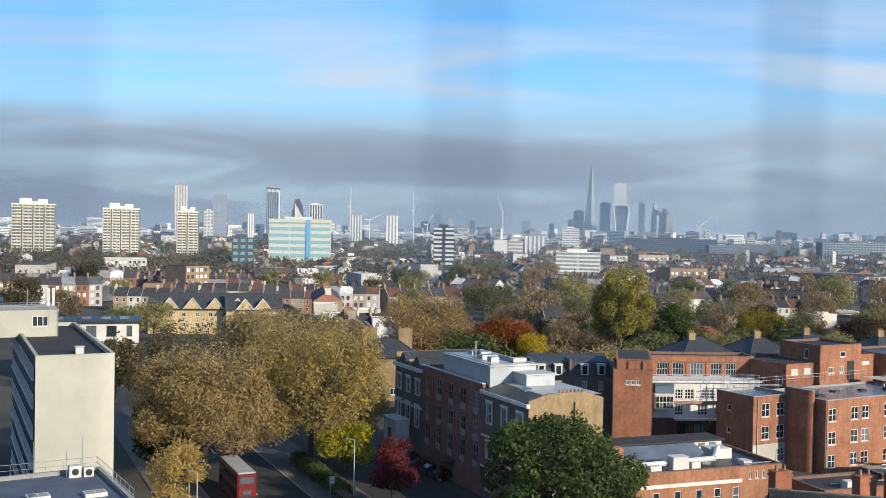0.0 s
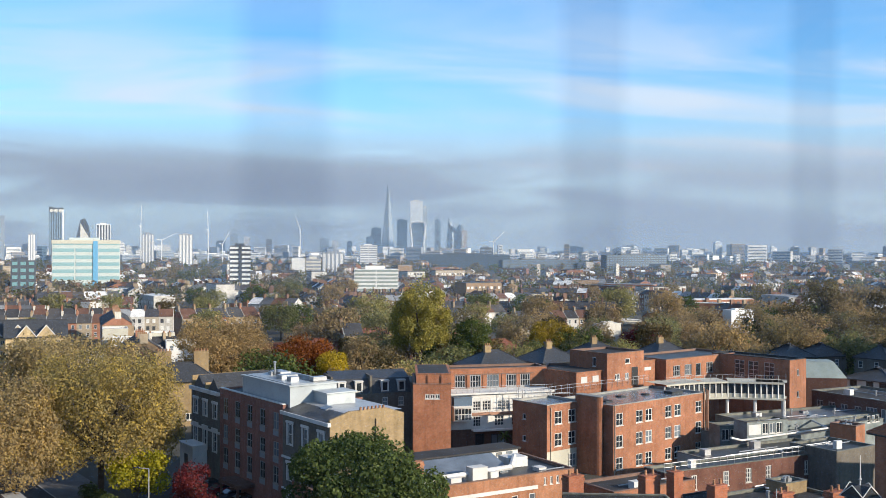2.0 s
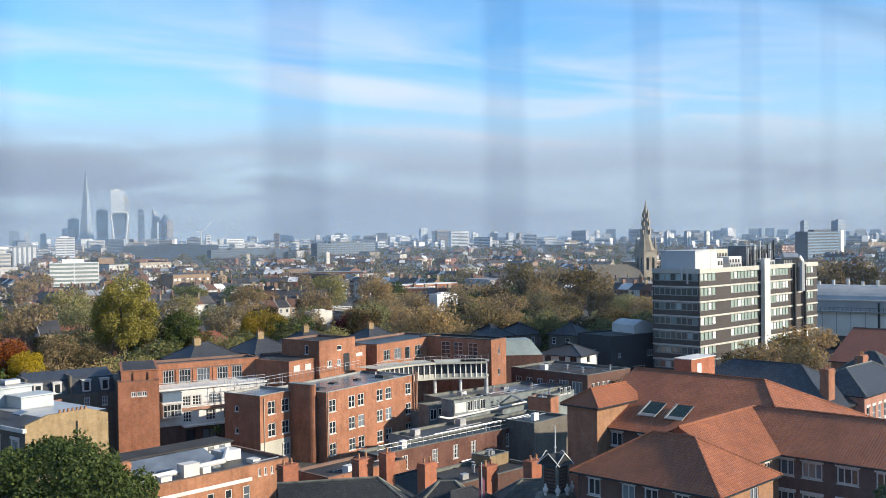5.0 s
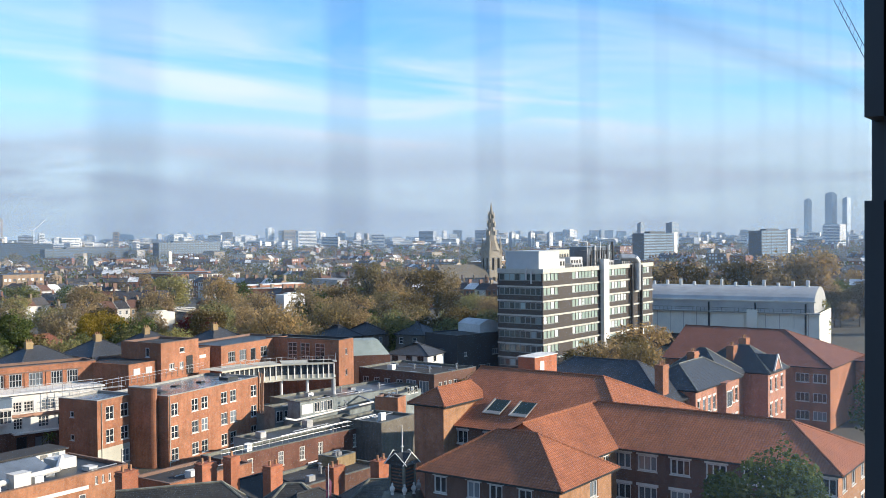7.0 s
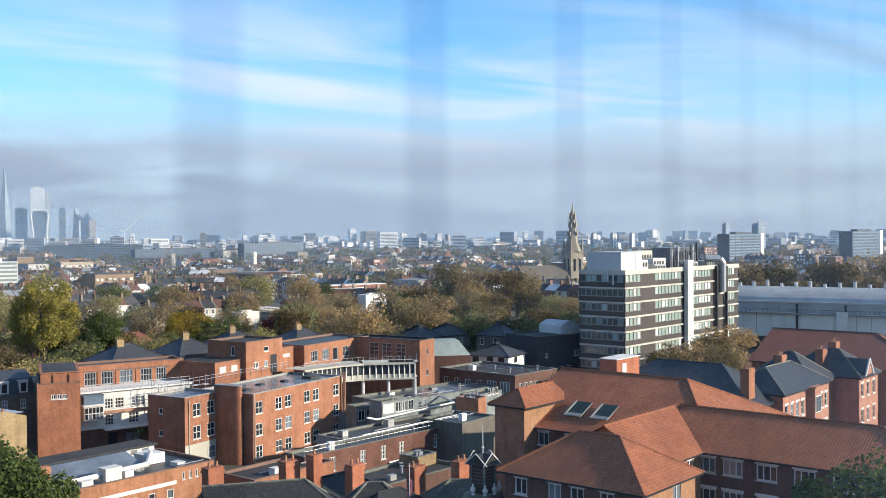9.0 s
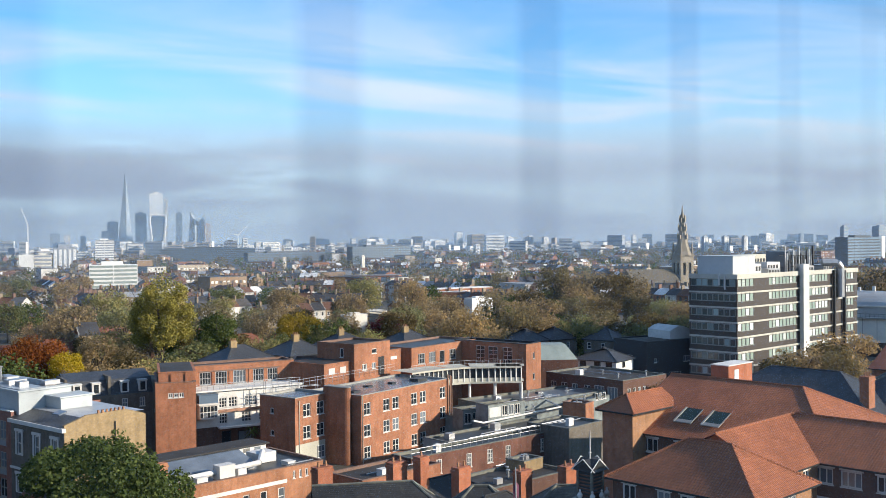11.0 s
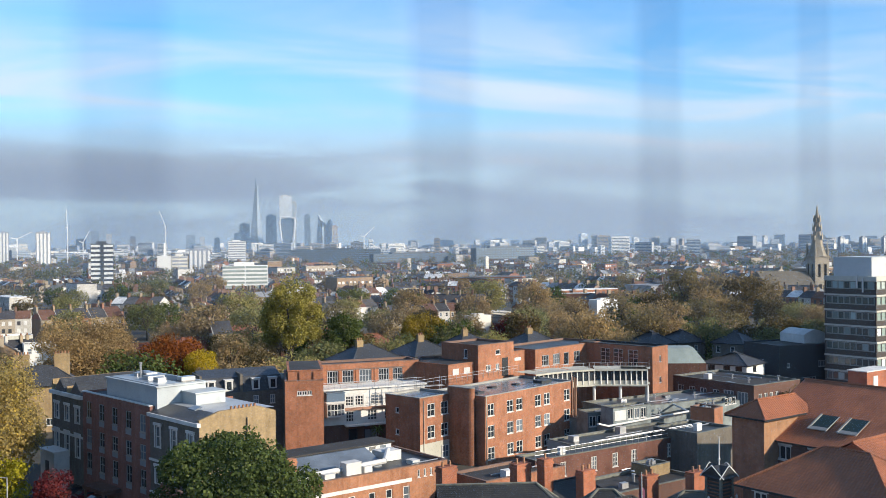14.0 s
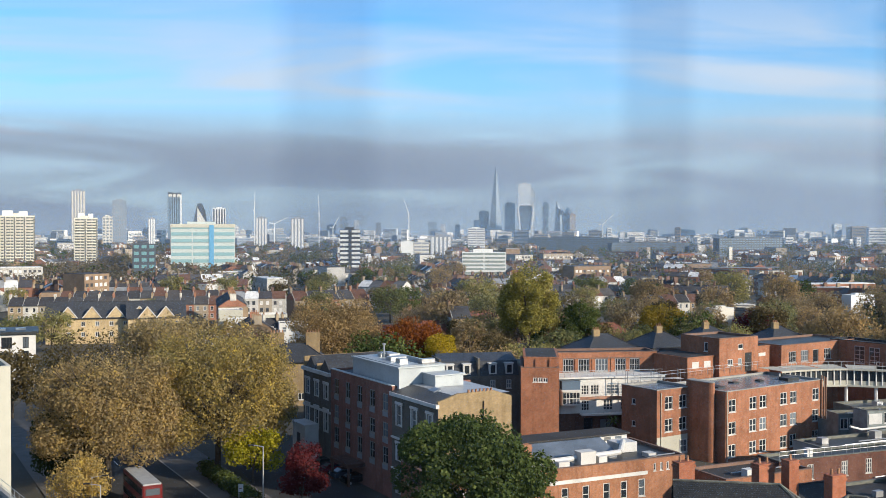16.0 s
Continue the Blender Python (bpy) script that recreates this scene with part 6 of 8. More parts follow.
part("louvres", Shape().box(-R + 0.6, -R + 0.6, cap - 12, R - 0.6, R - 0.6, cap - 0.1), BARK, ch, "dark belfry louvres")
part("cornice", Shape().box(-R - 0.35, -R - 0.35, cap, R + 0.35, R + 0.35, cap + 0.7).box(-R - 0.2, -R - 0.2, cap - 12.6, R + 0.2, R + 0.2, cap - 12.1), STONE, ch)
part("broach", Shape().turned([(5.3, cap + 0.7), (3.0, cap + 6.5)], 8), STONE, ch)
part("spire", Shape().turned([(3.0, cap + 6.5), (2.1, cap + 11), (0.12, top)], 8), STONE, ch)
for dx, dy in ((-3.5, -3.5), (3.5, -3.5), (-3.5, 3.5), (3.5, 3.5)):
    part("pinnacle", Shape().turned([(0.8, cap - 1), (0.8, cap + 3), (0.6, cap + 4.5), (0.05, cap + 9)], 6, (dx, dy)), STONE, ch)
for zf in (0.12, 0.34, 0.56):
    z = cap + 6.5 + (top - cap - 6.5) * zf
    r = 2.7 * (1 - zf)
    for a in range(4):
        part("lucarne", Shape().box(-0.55, -r - 0.7, z, 0.55, -r + 0.8, z + 2.2).face([(-0.65, -r - 0.7, z + 2.2), (0.65, -r - 0.7, z + 2.2), (0, -r - 0.7, z + 4.2)]), STONE, ch, m=pose(0, 0, 0, 0, 0, 90 * a + 22.5))
part("nave", Shape().box(-34, -7, 0, -6, 9, 11).face([(-34, -7.5, 11), (-6, -7.5, 11), (-6, 1, 18), (-34, 1, 18)]).face([(-34, 1, 18), (-6, 1, 18), (-6, 9.5, 11), (-34, 9.5, 11)]).face([(-34, -7.5, 11), (-34, 1, 18), (-34, 9.5, 11)]).box(-6.2, -2, 0, -3.9, 3, 11), surface("old_roof", (0.16, 0.14, 0.11), 0.9, 0.3), ch)

# ---- white flats and yellow gabled flats beyond the plane trees ----
wf = thing("white_flats", pose(-87.0, 221.0, 0, 0, 0, 17), "white rendered flats with dark recessed windows", "apartment block")
walls(wf, 21.0, 11.0, 0, 12.8, WHITE, {"front": [(x, z, 2.1, 2.3, "four") for x in (6.2, 10.0, 14.2) for z in (0.8, 3.8, 6.8, 9.8)] + [(18.4, z, 1.2, 2.3, "pair") for z in (0.8, 3.8, 6.8, 9.8)]}, DARKMETAL)
part("roof", Shape().box(-1.0, -0.8, 12.8, 21.6, 11.5, 13.3), FELT, wf)
for x in (3, 9, 13, 17):
    part("roof_light", Shape().box(x, 3, 13.3, x + 2.0, 5, 13.7), FELT_PALE, wf)
for k, (x, y, rot, w, n) in enumerate(((-92.0, 322.0, 8, 34.0, 4), (-52.5 - 15, 322.0, 12, 17.0, 2))):
    yf = thing("gabled_flats", pose(x, y, 0, 0, 0, rot), "yellow brick flats with a row of gables and slate roof", "apartment block", "gabled flats")
    PALEYELLOW = brickwork("pale_yellow_brick", (0.66, 0.50, 0.27), (0.58, 0.43, 0.23), (0.55, 0.45, 0.3))
    walls(yf, w, 11.0, 0, 8.2, PALEYELLOW, {"front": [(2.0 + (w - 5) * i / (n * 2 - 1), z, 1.2, 1.4, "pair") for i in range(n * 2) for z in (2.2, 5.4)]})
    hip_roof(yf, w, 11.0, 8.2, 12.6, SLATE, "x", (False, False), 0.5)
    for i in range(n):
        gx = 3.0 + (w - 6) * (i + 0.5) / n
        part("front_gable", Shape().face([(gx - 2.6, -0.25, 8.0), (gx + 2.6, -0.25, 8.0), (gx, -0.25, 11.2)]), PALEYELLOW, yf)
        part("verge", Shape().tube((gx - 2.8, -0.3, 7.9), (gx, -0.3, 11.4), 0.16, sides=4).tube((gx + 2.8, -0.3, 7.9), (gx, -0.3, 11.4), 0.16, sides=4), WHITE, yf)
        part("gable_slope", Shape().face([(gx - 2.7, -0.3, 7.9), (gx, -0.3, 11.3), (gx, 5, 11.3), (gx - 2.7, 1.2, 8.6)]).face([(gx, -0.3, 11.3), (gx + 2.7, -0.3, 7.9), (gx + 2.7, 1.2, 8.6), (gx, 5, 11.3)]), SLATE, yf)

# ---- trees ----
T1 = tree("plane_tree", 3, 18.6, 9.6, 2.6, 52000, 0.155, PLANE_DULL, "tall plane tree with thinning brown leaves", pose(-32.0, 140.0, 0), 0.5, 44, 0.4, "street planes", limbs=24, clump=0.72)
tree("plane_tree", 4, 20.8, 11.0, 3.0, 66000, 0.155, PLANE, "tall plane tree with thinning yellow-brown leaves", pose(-18.6, 148.0, 0), 0.5, 48, 0.4, "street planes", limbs=24, clump=0.72)
tree("plane_tree", 5, 20.0, 9.5, 5.0, 20000, 0.2, PLANE_DULL, "plane tree with yellow-brown leaves along the street", pose(-25.0, 178.0, 0), 0.5, 22, 0.5, "street planes", limbs=12)
tree("plane_tree", 6, 18.5, 8.5, 5.0, 9000, 0.2, BARE, "half bare plane tree along the street", pose(-43.0, 172.0, 0), 0.45, 18, 0.4, "street planes", limbs=30)
tree("plane_tree", 7, 18.0, 8.5, 5.0, 14000, 0.23, PLANE_DULL, "plane tree with yellow-brown leaves along the street", pose(-36.0, 205.0, 0), 0.45, 18, 0.5, "street planes")
# these leaf tones are darkened to carry the shade under the plane trees
tree("garden_tree", 8, 11.0, 6.0, 1.0, 12000, 0.22, foliage("painted_shade_green", [(0.012, 0.022, 0.01), (0.03, 0.045, 0.018), (0.05, 0.07, 0.025)], 0.1), "dark green tree in the shade of the plane trees", pose(-37.5, 146.0, 0), 0.3, 14)
tree("young_tree", 9, 8.6, 4.2, 2.2, 12000, 0.12, PLANE, "young street tree with yellow leaves", pose(-31.5, 120.0, 0), 0.14, 10, 0.4)
tree("young_tree", 10, 8.0, 4.2, 1.4, 6500, 0.18, foliage("lime_yellow_leaves", [(0.08, 0.09, 0.01), (0.22, 0.21, 0.02), (0.42, 0.36, 0.03)], 0.1), "young street tree with bright yellow-green leaves", pose(-13.2, 143.0, 0), 0.16, 10, 0.4)
tree("red_maple", 11, 9.0, 3.2, 1.5, 8000, 0.14, CRIMSON, "small crimson maple on the forecourt", pose(-5.8, 126.5, 0), 0.12, 14, 0.3)
tree("green_tree", 12, 15.6, 8.4, 2.0, 52000, 0.18, GREEN, "dense dark green tree in front of the end house", pose(12.6, 104.0, 0), 0.4, 56, 0.72, limbs=10, clump=0.6)
tree("leafy_tree", 13, 18.4, 5.8, 4.0, 24000, 0.19, GREEN, "olive green tree beside the pantiled flats", pose(63.8, 47.0, 0), 0.35, 40, 0.6, clump=0.62)
tree("tall_poplar", 14, 26.0, 8.0, 5.0, 26000, 0.23, foliage("mustard_leaves", [(0.09, 0.09, 0.035), (0.19, 0.175, 0.05), (0.28, 0.245, 0.06), (0.38, 0.32, 0.07)], 0.1), "tall mustard-green tree over the rooftops", pose(46.0, 262.0, 0), 0.5, 44, 0.5, tall=1.3, clump=0.65)
tree("dark_yew", 15, 17.0, 5.0, 1.5, 12000, 0.22, GREEN, "dark evergreen beside the tall tree", pose(59.0, 258.0, 0), 0.35, 14, 0.5)
tree("copper_beech", 16, 15.0, 7.0, 2.0, 14000, 0.21, RUSSET, "russet tree behind the terrace", pose(14.0, 233.0, 0), 0.4, 16)
tree("golden_tree", 17, 12.0, 5.0, 2.0, 16000, 0.17, foliage("golden_leaves", [(0.14, 0.11, 0.01), (0.34, 0.25, 0.02), (0.45, 0.3, 0.03)], 0.1), "yellow-green tree behind the terrace", pose(20.0, 226.0, 0), 0.3, 12)
tree("brown_tree", 18, 19.0, 11.0, 3.0, 26000, 0.21, AUTUMN, "broad golden-brown tree over the rooftops", pose(-4.0, 245.0, 0), 0.5, 40, clump=0.7)
tree("crimson_tree", 19, 13.0, 6.0, 1.5, 20000, 0.19, CRIMSON, "crimson tree among the rooftops", pose(*polar(22.1, 300), 0), 0.35, 22, 0.5, clump=0.8)
tree("golden_tree", 20, 15.0, 6.5, 2.0, 24000, 0.18, foliage("amber_leaves", [(0.12, 0.10, 0.02), (0.26, 0.19, 0.03), (0.40, 0.27, 0.04)], 0.1), "amber yellow tree among the rooftops", pose(*polar(17.3, 285), 0), 0.35, 24, 0.5, clump=0.8)
palm = thing("palm", pose(42.6, 163.0, 0.6), "small palm in the hospital court", "palm")
part("trunk", Shape().tube((0, 0, 0), (0, 0, 3.6), 0.18, 0.14), BARK, palm)
s = Shape()
for i in range(26):
    a, up = i * 2.4, 0.9 - 1.5 * (i / 26)
    w = Vector((math.cos(a), math.sin(a), 0))
    side = Vector((-w.y, w.x, 0)) * 0.14
    p0, p1, p2 = Vector((0, 0, 3.6)), Vector((0, 0, 3.6)) + w * 0.8 + Vector((0, 0, up * 0.9)), Vector((0, 0, 3.6)) + w * 1.5 + Vector((0, 0, up * 0.9 - 0.5))
    s.face([p0 - side * 0.3, p0 + side * 0.3, p1 + side, p1 - side]).face([p1 - side, p1 + side, p2 + side * 0.1, p2 - side * 0.1])
part("fronds", s, GREEN, palm)

# a few model trees, copied over the middle distance
MODELS = []
for k, (mat, nm, lb) in enumerate(((OLIVE, "town_tree", "olive green town tree among the roofs"), (AUTUMN, "town_tree", "brown autumn tree among the roofs"), (AUTUMN, "town_tree", "golden-brown autumn tree among the roofs"),
                                   (GREEN, "town_tree", "dark green town tree among the roofs"), (BARE, "town_tree", "thin brown tree losing its leaves"), (OLIVE, "town_tree", "spreading olive green tree among the roofs"))):
    MODELS.append(tree(nm, 40 + k, 13.0 + k % 3 * 1.5, 6.0 + k % 2 * 1.3, 2.0, 3400, 0.31, mat, lb, pose(*polar(20 + 4 * k, 330 + 14 * k), 0), 0.35, 26, 0.5, "town trees", limbs=9, clump=0.75))
rng = np.random.default_rng(21)


def blocked(x, y):
    """Keep trees out of the larger buildings and the street."""
    az, dist = math.degrees(math.atan2(x, y)), math.hypot(x, y)
    if dist < 205 or (dist < 300 and az < -3) or (az > 28 and dist < 262) or (az > 42 and dist < 330) or (36 < az < 41 and 540 < dist < 590):
        return True
    return az < -4 and dist < 430 and -70 < x < -25


for i in range(232):
    az, dist = rng.uniform(-24, 60), 205 * (640 / 205) ** rng.random()
    if az < -2 and rng.random() < 0.62:
        continue
    x, y = polar(az, dist)
    if blocked(x, y):
        continue
    k = rng.uniform(0.65, 1.15)
    copy_thing(MODELS[rng.integers(len(MODELS))], pose(x, y, 0, 0, 0, rng.uniform(0, 360)) @ Matrix.Diagonal((k, k, k * rng.uniform(0.8, 1.1), 1)))

# trees set where the frames of the town need them
for x, y, k, kind in ((146, 154, 0.8, 4), (155, 158, 0.85, 1), (166, 162, 0.9, 4), (122, 160, 0.5, 4), (176, 166, 0.95, 1), (160, 153, 0.75, 2), (299, 278, 1.6, 1), (312, 272, 1.65, 4), (306, 286, 1.6, 1), (318, 250, 1.75, 4), (330, 240, 1.8, 1), (338, 232, 1.75, 2), (230, 352, 1.5, 1), (240, 346, 1.45, 4), (222, 360, 1.5, 2), (252, 356, 1.4, 1), (196, 240, 0.95, 2), (270, 270, 1.1, 1), (290, 262, 1.15, 4), (306, 250, 1.2, 1), (320, 240, 1.25, 2), (332, 228, 1.2, 1), (346, 214, 1.2, 4), (250, 292, 1.0, 4), (150, 88, 0.95, 3), (158, 84, 0.9, 3),
                      (30, 258, 0.8, 2), (-20, 240, 0.8, 1), (68, 250, 0.7, 5), (100, 280, 0.9, 2), (88, 268, 0.8, 0), (124, 290, 0.9, 5), (140, 300, 0.85, 1), (60, 232, 0.6, 0), (-62, 196, 0.9, 4), (-70, 204, 0.8, 4)):
    copy_thing(MODELS[kind], pose(x, y, 0, 0, 0, x * 7) @ Matrix.Diagonal((k, k, k, 1)))

# belts of trees before the church and behind the shed
for az0, az1, d0, d1, n in ((28, 43, 265, 420, 34), (44, 60, 350, 500, 34), (2, 28, 235, 330, 20)):
    for _ in range(n):
        x, y = polar(rng.uniform(az0, az1), rng.uniform(d0, d1))
        k = rng.uniform(0.75, 1.1) * (0.8 if az0 < 10 else 1.0)
        copy_thing(MODELS[rng.choice([0, 1, 2, 4, 4, 5, 1, 3])], pose(x, y, 0, 0, 0, rng.uniform(0, 360)) @ Matrix.Diagonal((k, k, k, 1)))

# far woods and street trees, past counting
def far_trees(name, material, seed, count, near, far, leaves, size, label, tall=(6, 14), az0=-26, az1=62):
    r = np.random.default_rng(seed)
    out = []
    for _ in range(count):
        az, dist = r.uniform(az0, az1), near * (far / near) ** (r.random() ** 0.8)
        x, y = polar(az, dist)
        h = r.uniform(*tall)
        grow = 1 + dist / 3000
        out.append(leaf_cloud(r, [(x + r.normal() * 3, y + r.normal() * 3, h * 0.62 * r.uniform(0.8, 1.1), h * 0.42, h * 0.42, h * 0.38) for _ in range(3)], leaves, size * grow, 0.3))
    ob = new(name, leaf_mesh(name, np.concatenate(out), material))
    return tagged(ob, label, "trees", kind="stuff")


far_trees("distant_trees", FAR_OLIVE, 51, 1100, 480, 3600, 110, 0.7, "olive crowns of far street trees and parks")
far_trees("distant_autumn_trees", FAR_AUTUMN, 52, 1200, 480, 3600, 110, 0.7, "brown autumn crowns of far street trees and parks")
far_trees("distant_tree_belt", FAR_AUTUMN, 54, 240, 560, 930, 150, 0.6, "brown belt of trees before the far towers", (8, 14), -26, -7)
far_trees("distant_dark_trees", GREEN, 53, 350, 520, 3000, 110, 0.7, "dark green crowns of far street trees")

# ---- terraced houses ----
HOUSE_WALL = palette("house_walls", [(0.30, 0.21, 0.13), (0.40, 0.31, 0.20), (0.34, 0.25, 0.16), (0.36, 0.17, 0.11), (0.36, 0.30, 0.22), (0.38, 0.19, 0.12), (0.62, 0.59, 0.52)], by="object")
HOUSE_ROOF = palette("house_roofs", [(0.06, 0.06, 0.065), (0.08, 0.075, 0.075), (0.14, 0.075, 0.055), (0.055, 0.055, 0.06), (0.075, 0.075, 0.08)], by="object")
FAR_WALL = palette("far_house_walls", [(0.38, 0.27, 0.16), (0.30, 0.14, 0.09), (0.52, 0.50, 0.45), (0.30, 0.21, 0.14), (0.26, 0.13, 0.09), (0.42, 0.36, 0.28), (0.46, 0.44, 0.41), (0.60, 0.58, 0.54)])
FAR_ROOF = palette("far_house_roofs", [(0.07, 0.07, 0.08), (0.09, 0.085, 0.085), (0.16, 0.085, 0.06), (0.065, 0.065, 0.075), (0.12, 0.125, 0.135), (0.30, 0.31, 0.32), (0.08, 0.08, 0.085), (0.75, 0.75, 0.73)])
FAR_CHIM = palette("far_chimneys", [(0.21, 0.13, 0.10), (0.30, 0.24, 0.17), (0.18, 0.11, 0.08)])
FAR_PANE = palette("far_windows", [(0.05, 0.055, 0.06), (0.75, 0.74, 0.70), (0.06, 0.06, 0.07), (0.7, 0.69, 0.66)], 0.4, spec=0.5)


def house_model(w, d, eave, ridge, floors, label):
    b = thing("terraced_house", pose(0, 0, 0), label, "house", "terraced houses")
    ops = [(w * (i + 0.5) / 2 - 0.55, 0.9 + 2.9 * k, 1.1, 1.6, "sash") for i in range(2) for k in range(floors)]
    for side in SIDES:
        length = w if side in ("front", "back") else d
        part("wall", wall_shape(length, 0, eave, ops if side in ("front", "back") else []), HOUSE_WALL, b, m=side_pose(side, w, d))
        if side in ("front", "back"):
            for x, z, ww, hh, st in ops:
                window(b, side_pose(side, w, d) @ pose(x, 0, z), ww, hh, st)
    part("roof", Shape().face([(0, -0.4, eave - 0.1), (w, -0.4, eave - 0.1), (w, d / 2, ridge), (0, d / 2, ridge)]).face([(0, d / 2, ridge), (w, d / 2, ridge), (w, d + 0.4, eave - 0.1), (0, d + 0.4, eave - 0.1)]), HOUSE_ROOF, b)
    part("gable", Shape().face([(0, d, eave - 0.1), (0, 0, eave - 0.1), (0, d / 2, ridge - 0.02)]).face([(w, 0, eave - 0.1), (w, d, eave - 0.1), (w, d / 2, ridge - 0.02)]), HOUSE_WALL, b)
    part("party_wall", Shape().box(-0.15, -0.2, eave - 0.3, 0.15, 0.6, eave + 0.5).face([(-0.12, -0.3, eave), (0.12, -0.3, eave), (0.12, d / 2, ridge + 0.3), (-0.12, d / 2, ridge + 0.3)]).face([(-0.12, d / 2, ridge + 0.3), (0.12, d / 2, ridge + 0.3), (0.12, d + 0.3, eave), (-0.12, d + 0.3, eave)]), CONCRETE, b)
    part("chimney", Shape().box(-0.35, d / 2 - 1.0, ridge - 1.2, 0.35, d / 2 + 1.0, ridge + 1.1).box(-0.42, d / 2 - 1.06, ridge + 0.85, 0.42, d / 2 + 1.06, ridge + 1.02), HOUSE_WALL, b)
    for j in range(4):
        part("pot", Shape().tube((0, d / 2 - 0.7 + 0.45 * j, ridge + 1.1), (0, d / 2 - 0.7 + 0.45 * j, ridge + 1.6), 0.12, 0.1, 6), POT, b)
    return b


H2 = house_model(5.4, 9.0, 6.2, 9.2, 2, "two-storey terraced house with chimney and slate roof")
H3 = house_model(5.8, 10.0, 9.2, 12.4, 3, "three-storey terraced house with chimney and slate roof")
H2.matrix_world, H3.matrix_world = pose(-20, 300, 0, 0, 0, 15), pose(30, 300, 0, 0, 0, 5)


def row_of(model, x, y, rot, n, width):
    for i in range(n):
        m = pose(x, y, 0, 0, 0, rot) @ pose(i * width, 0, 0)
        copy_thing(model, m)


for x, y, rot, n, three in ((-128, 400, 4, 8, 0), (-76, 404, 4, 6, 0), (-120, 440, 4, 14, 0), (-34, 352, 98, 7, 1), (-24, 300, 12, 4, 0), (-18, 262, 100, 3, 1), (-160, 500, 2, 16, 0), (-150, 540, 2, 18, 0), (-20, 380, 20, 5, 1),
                            (110, 400, 8, 7, 0), (20, 430, 10, 6, 0), (170, 400, 25, 5, 0), (-6, 470, 10, 7, 0), (90, 480, -4, 8, 0), (250, 400, 20, 5, 0), (200, 440, 10, 6, 0)):
    row_of(H3 if three else H2, x, y, rot, n, 5.8 if three else 5.4)


def low_house(name, x, y, rot, w, d, eave, ridge, wall_mat, roof_mat, label, group):
    b = thing(name, pose(x, y, 0, 0, 0, rot), label, "house", group)
    walls(b, w, d, 0, eave, wall_mat, {"front": [(1.0 + i * 3.2, 1.2, 1.4, 1.4, "pair") for i in range(int((w - 1.5) / 3.2))]})
    hip_roof(b, w, d, eave, ridge, roof_mat, "x", (True, True), 0.4)


for x, y, rot, w in ((18, 300, 6, 24), (52, 316, -8, 20), (28, 334, 10, 30), (66, 286, 20, 18), (84, 300, -6, 22), (0, 285, 14, 18), (104, 316, 12, 20)):
    low_house("tiled_bungalow_row", x, y, rot, w, 9.0, 4.6, 8.0, BROWN, DULL_TILE, "low brick row under a brown tile roof", "brown tiled rows")
for x, y, rot, w in ((50, 212, 20, 13), (66, 219, 22, 11), (80, 228, 22, 12), (96, 226, 20, 12)):
    low_house("slate_roofed_house", x, y, rot, w, 10.0, 9.6, 12.6, GREYBRICK, SLATE, "dark brick house under a hipped slate roof", "slate roofed houses")
    chimney_stack(pose(x + 3, y + 6, 10.5, 0, 0, rot), 1.6, 0.8, 3.0, STOCK, 3, "yellow brick stack between slate roofs")
# old house with two broad stacks, and the flat-roofed shops behind it
low_house("stock_brick_house", -17.5, 205.0, 6, 13.5, 9.0, 9.0, 12.0, STOCK, SLATE, "yellow brick house under a slate roof", "stock brick houses")
for x in (-14.6, -7.4):
    chimney_stack(pose(x, 210.5, 9.5, 0, 0, 6), 2.8, 0.9, 4.6, STOCK, 5, "broad yellow brick stack with a row of pots")
rs = random.Random(8)
for i in range(22):
    az, dist = rs.uniform(-9.5, -2.5), rs.uniform(225, 345)
    x, y = polar(az, dist)
    if -70 < x < -43:
        continue
    w, d, h = rs.uniform(5, 11), rs.uniform(6, 9), rs.uniform(5.5, 9.5)
    b = thing("flat_roofed_shop", pose(x, y, 0, 0, 0, rs.choice((8, 14, 98))), "flat-roofed shop behind a parapet", "shop", "shops")
    walls(b, w, d, 0, h, rs.choice((STOCK, CREAM, BUFF, STUCCO)), {"front": [(0.8 + 2.4 * k, h - 2.6, 1.2, 1.5, "sash") for k in range(int((w - 1) / 2.4))]})
    flat_roof(b, w, d, h, rs.choice((FELT, FELT_DARK, FELT_PALE)), STUCCO, 0.4)
    clutter(b, w, d, h - 0.4, i)


class Mass:
    """Boxes and roofs by the thousand, gathered for one mesh."""

    def __init__(self):
        self.v, self.f, self.k = [], [], 0

    def add(self, v, f):
        self.v.append(np.asarray(v, dtype=np.float32))
        self.f += [tuple(i + self.k for i in q) for q in f]
        self.k += len(v)

    def link(self, name, material, label, category):
        me = bpy.data.meshes.new(name)
        me.from_pydata(np.concatenate(self.v).tolist(), [], self.f)
        me.materials.append(material)
        ob = new(name, me)
        return tagged(ob, label, category, kind="stuff")


BOX_F = [(0, 1, 5, 4), (1, 2, 6, 5), (2, 3, 7, 6), (3, 0, 4, 7), (4, 5, 6, 7)]


def placed(pts, x, y, rot):
    c, s_ = math.cos(rot), math.sin(rot)
    p = np.asarray(pts, dtype=float)
    return np.stack([x + p[:, 0] * c - p[:, 1] * s_, y + p[:, 0] * s_ + p[:, 1] * c, p[:, 2]], axis=1)


def box_pts(x0, y0, z0, x1, y1, z1):
    return [(x0, y0, z0), (x1, y0, z0), (x1, y1, z0), (x0, y1, z0), (x0, y0, z1), (x1, y0, z1), (x1, y1, z1), (x0, y1, z1)]


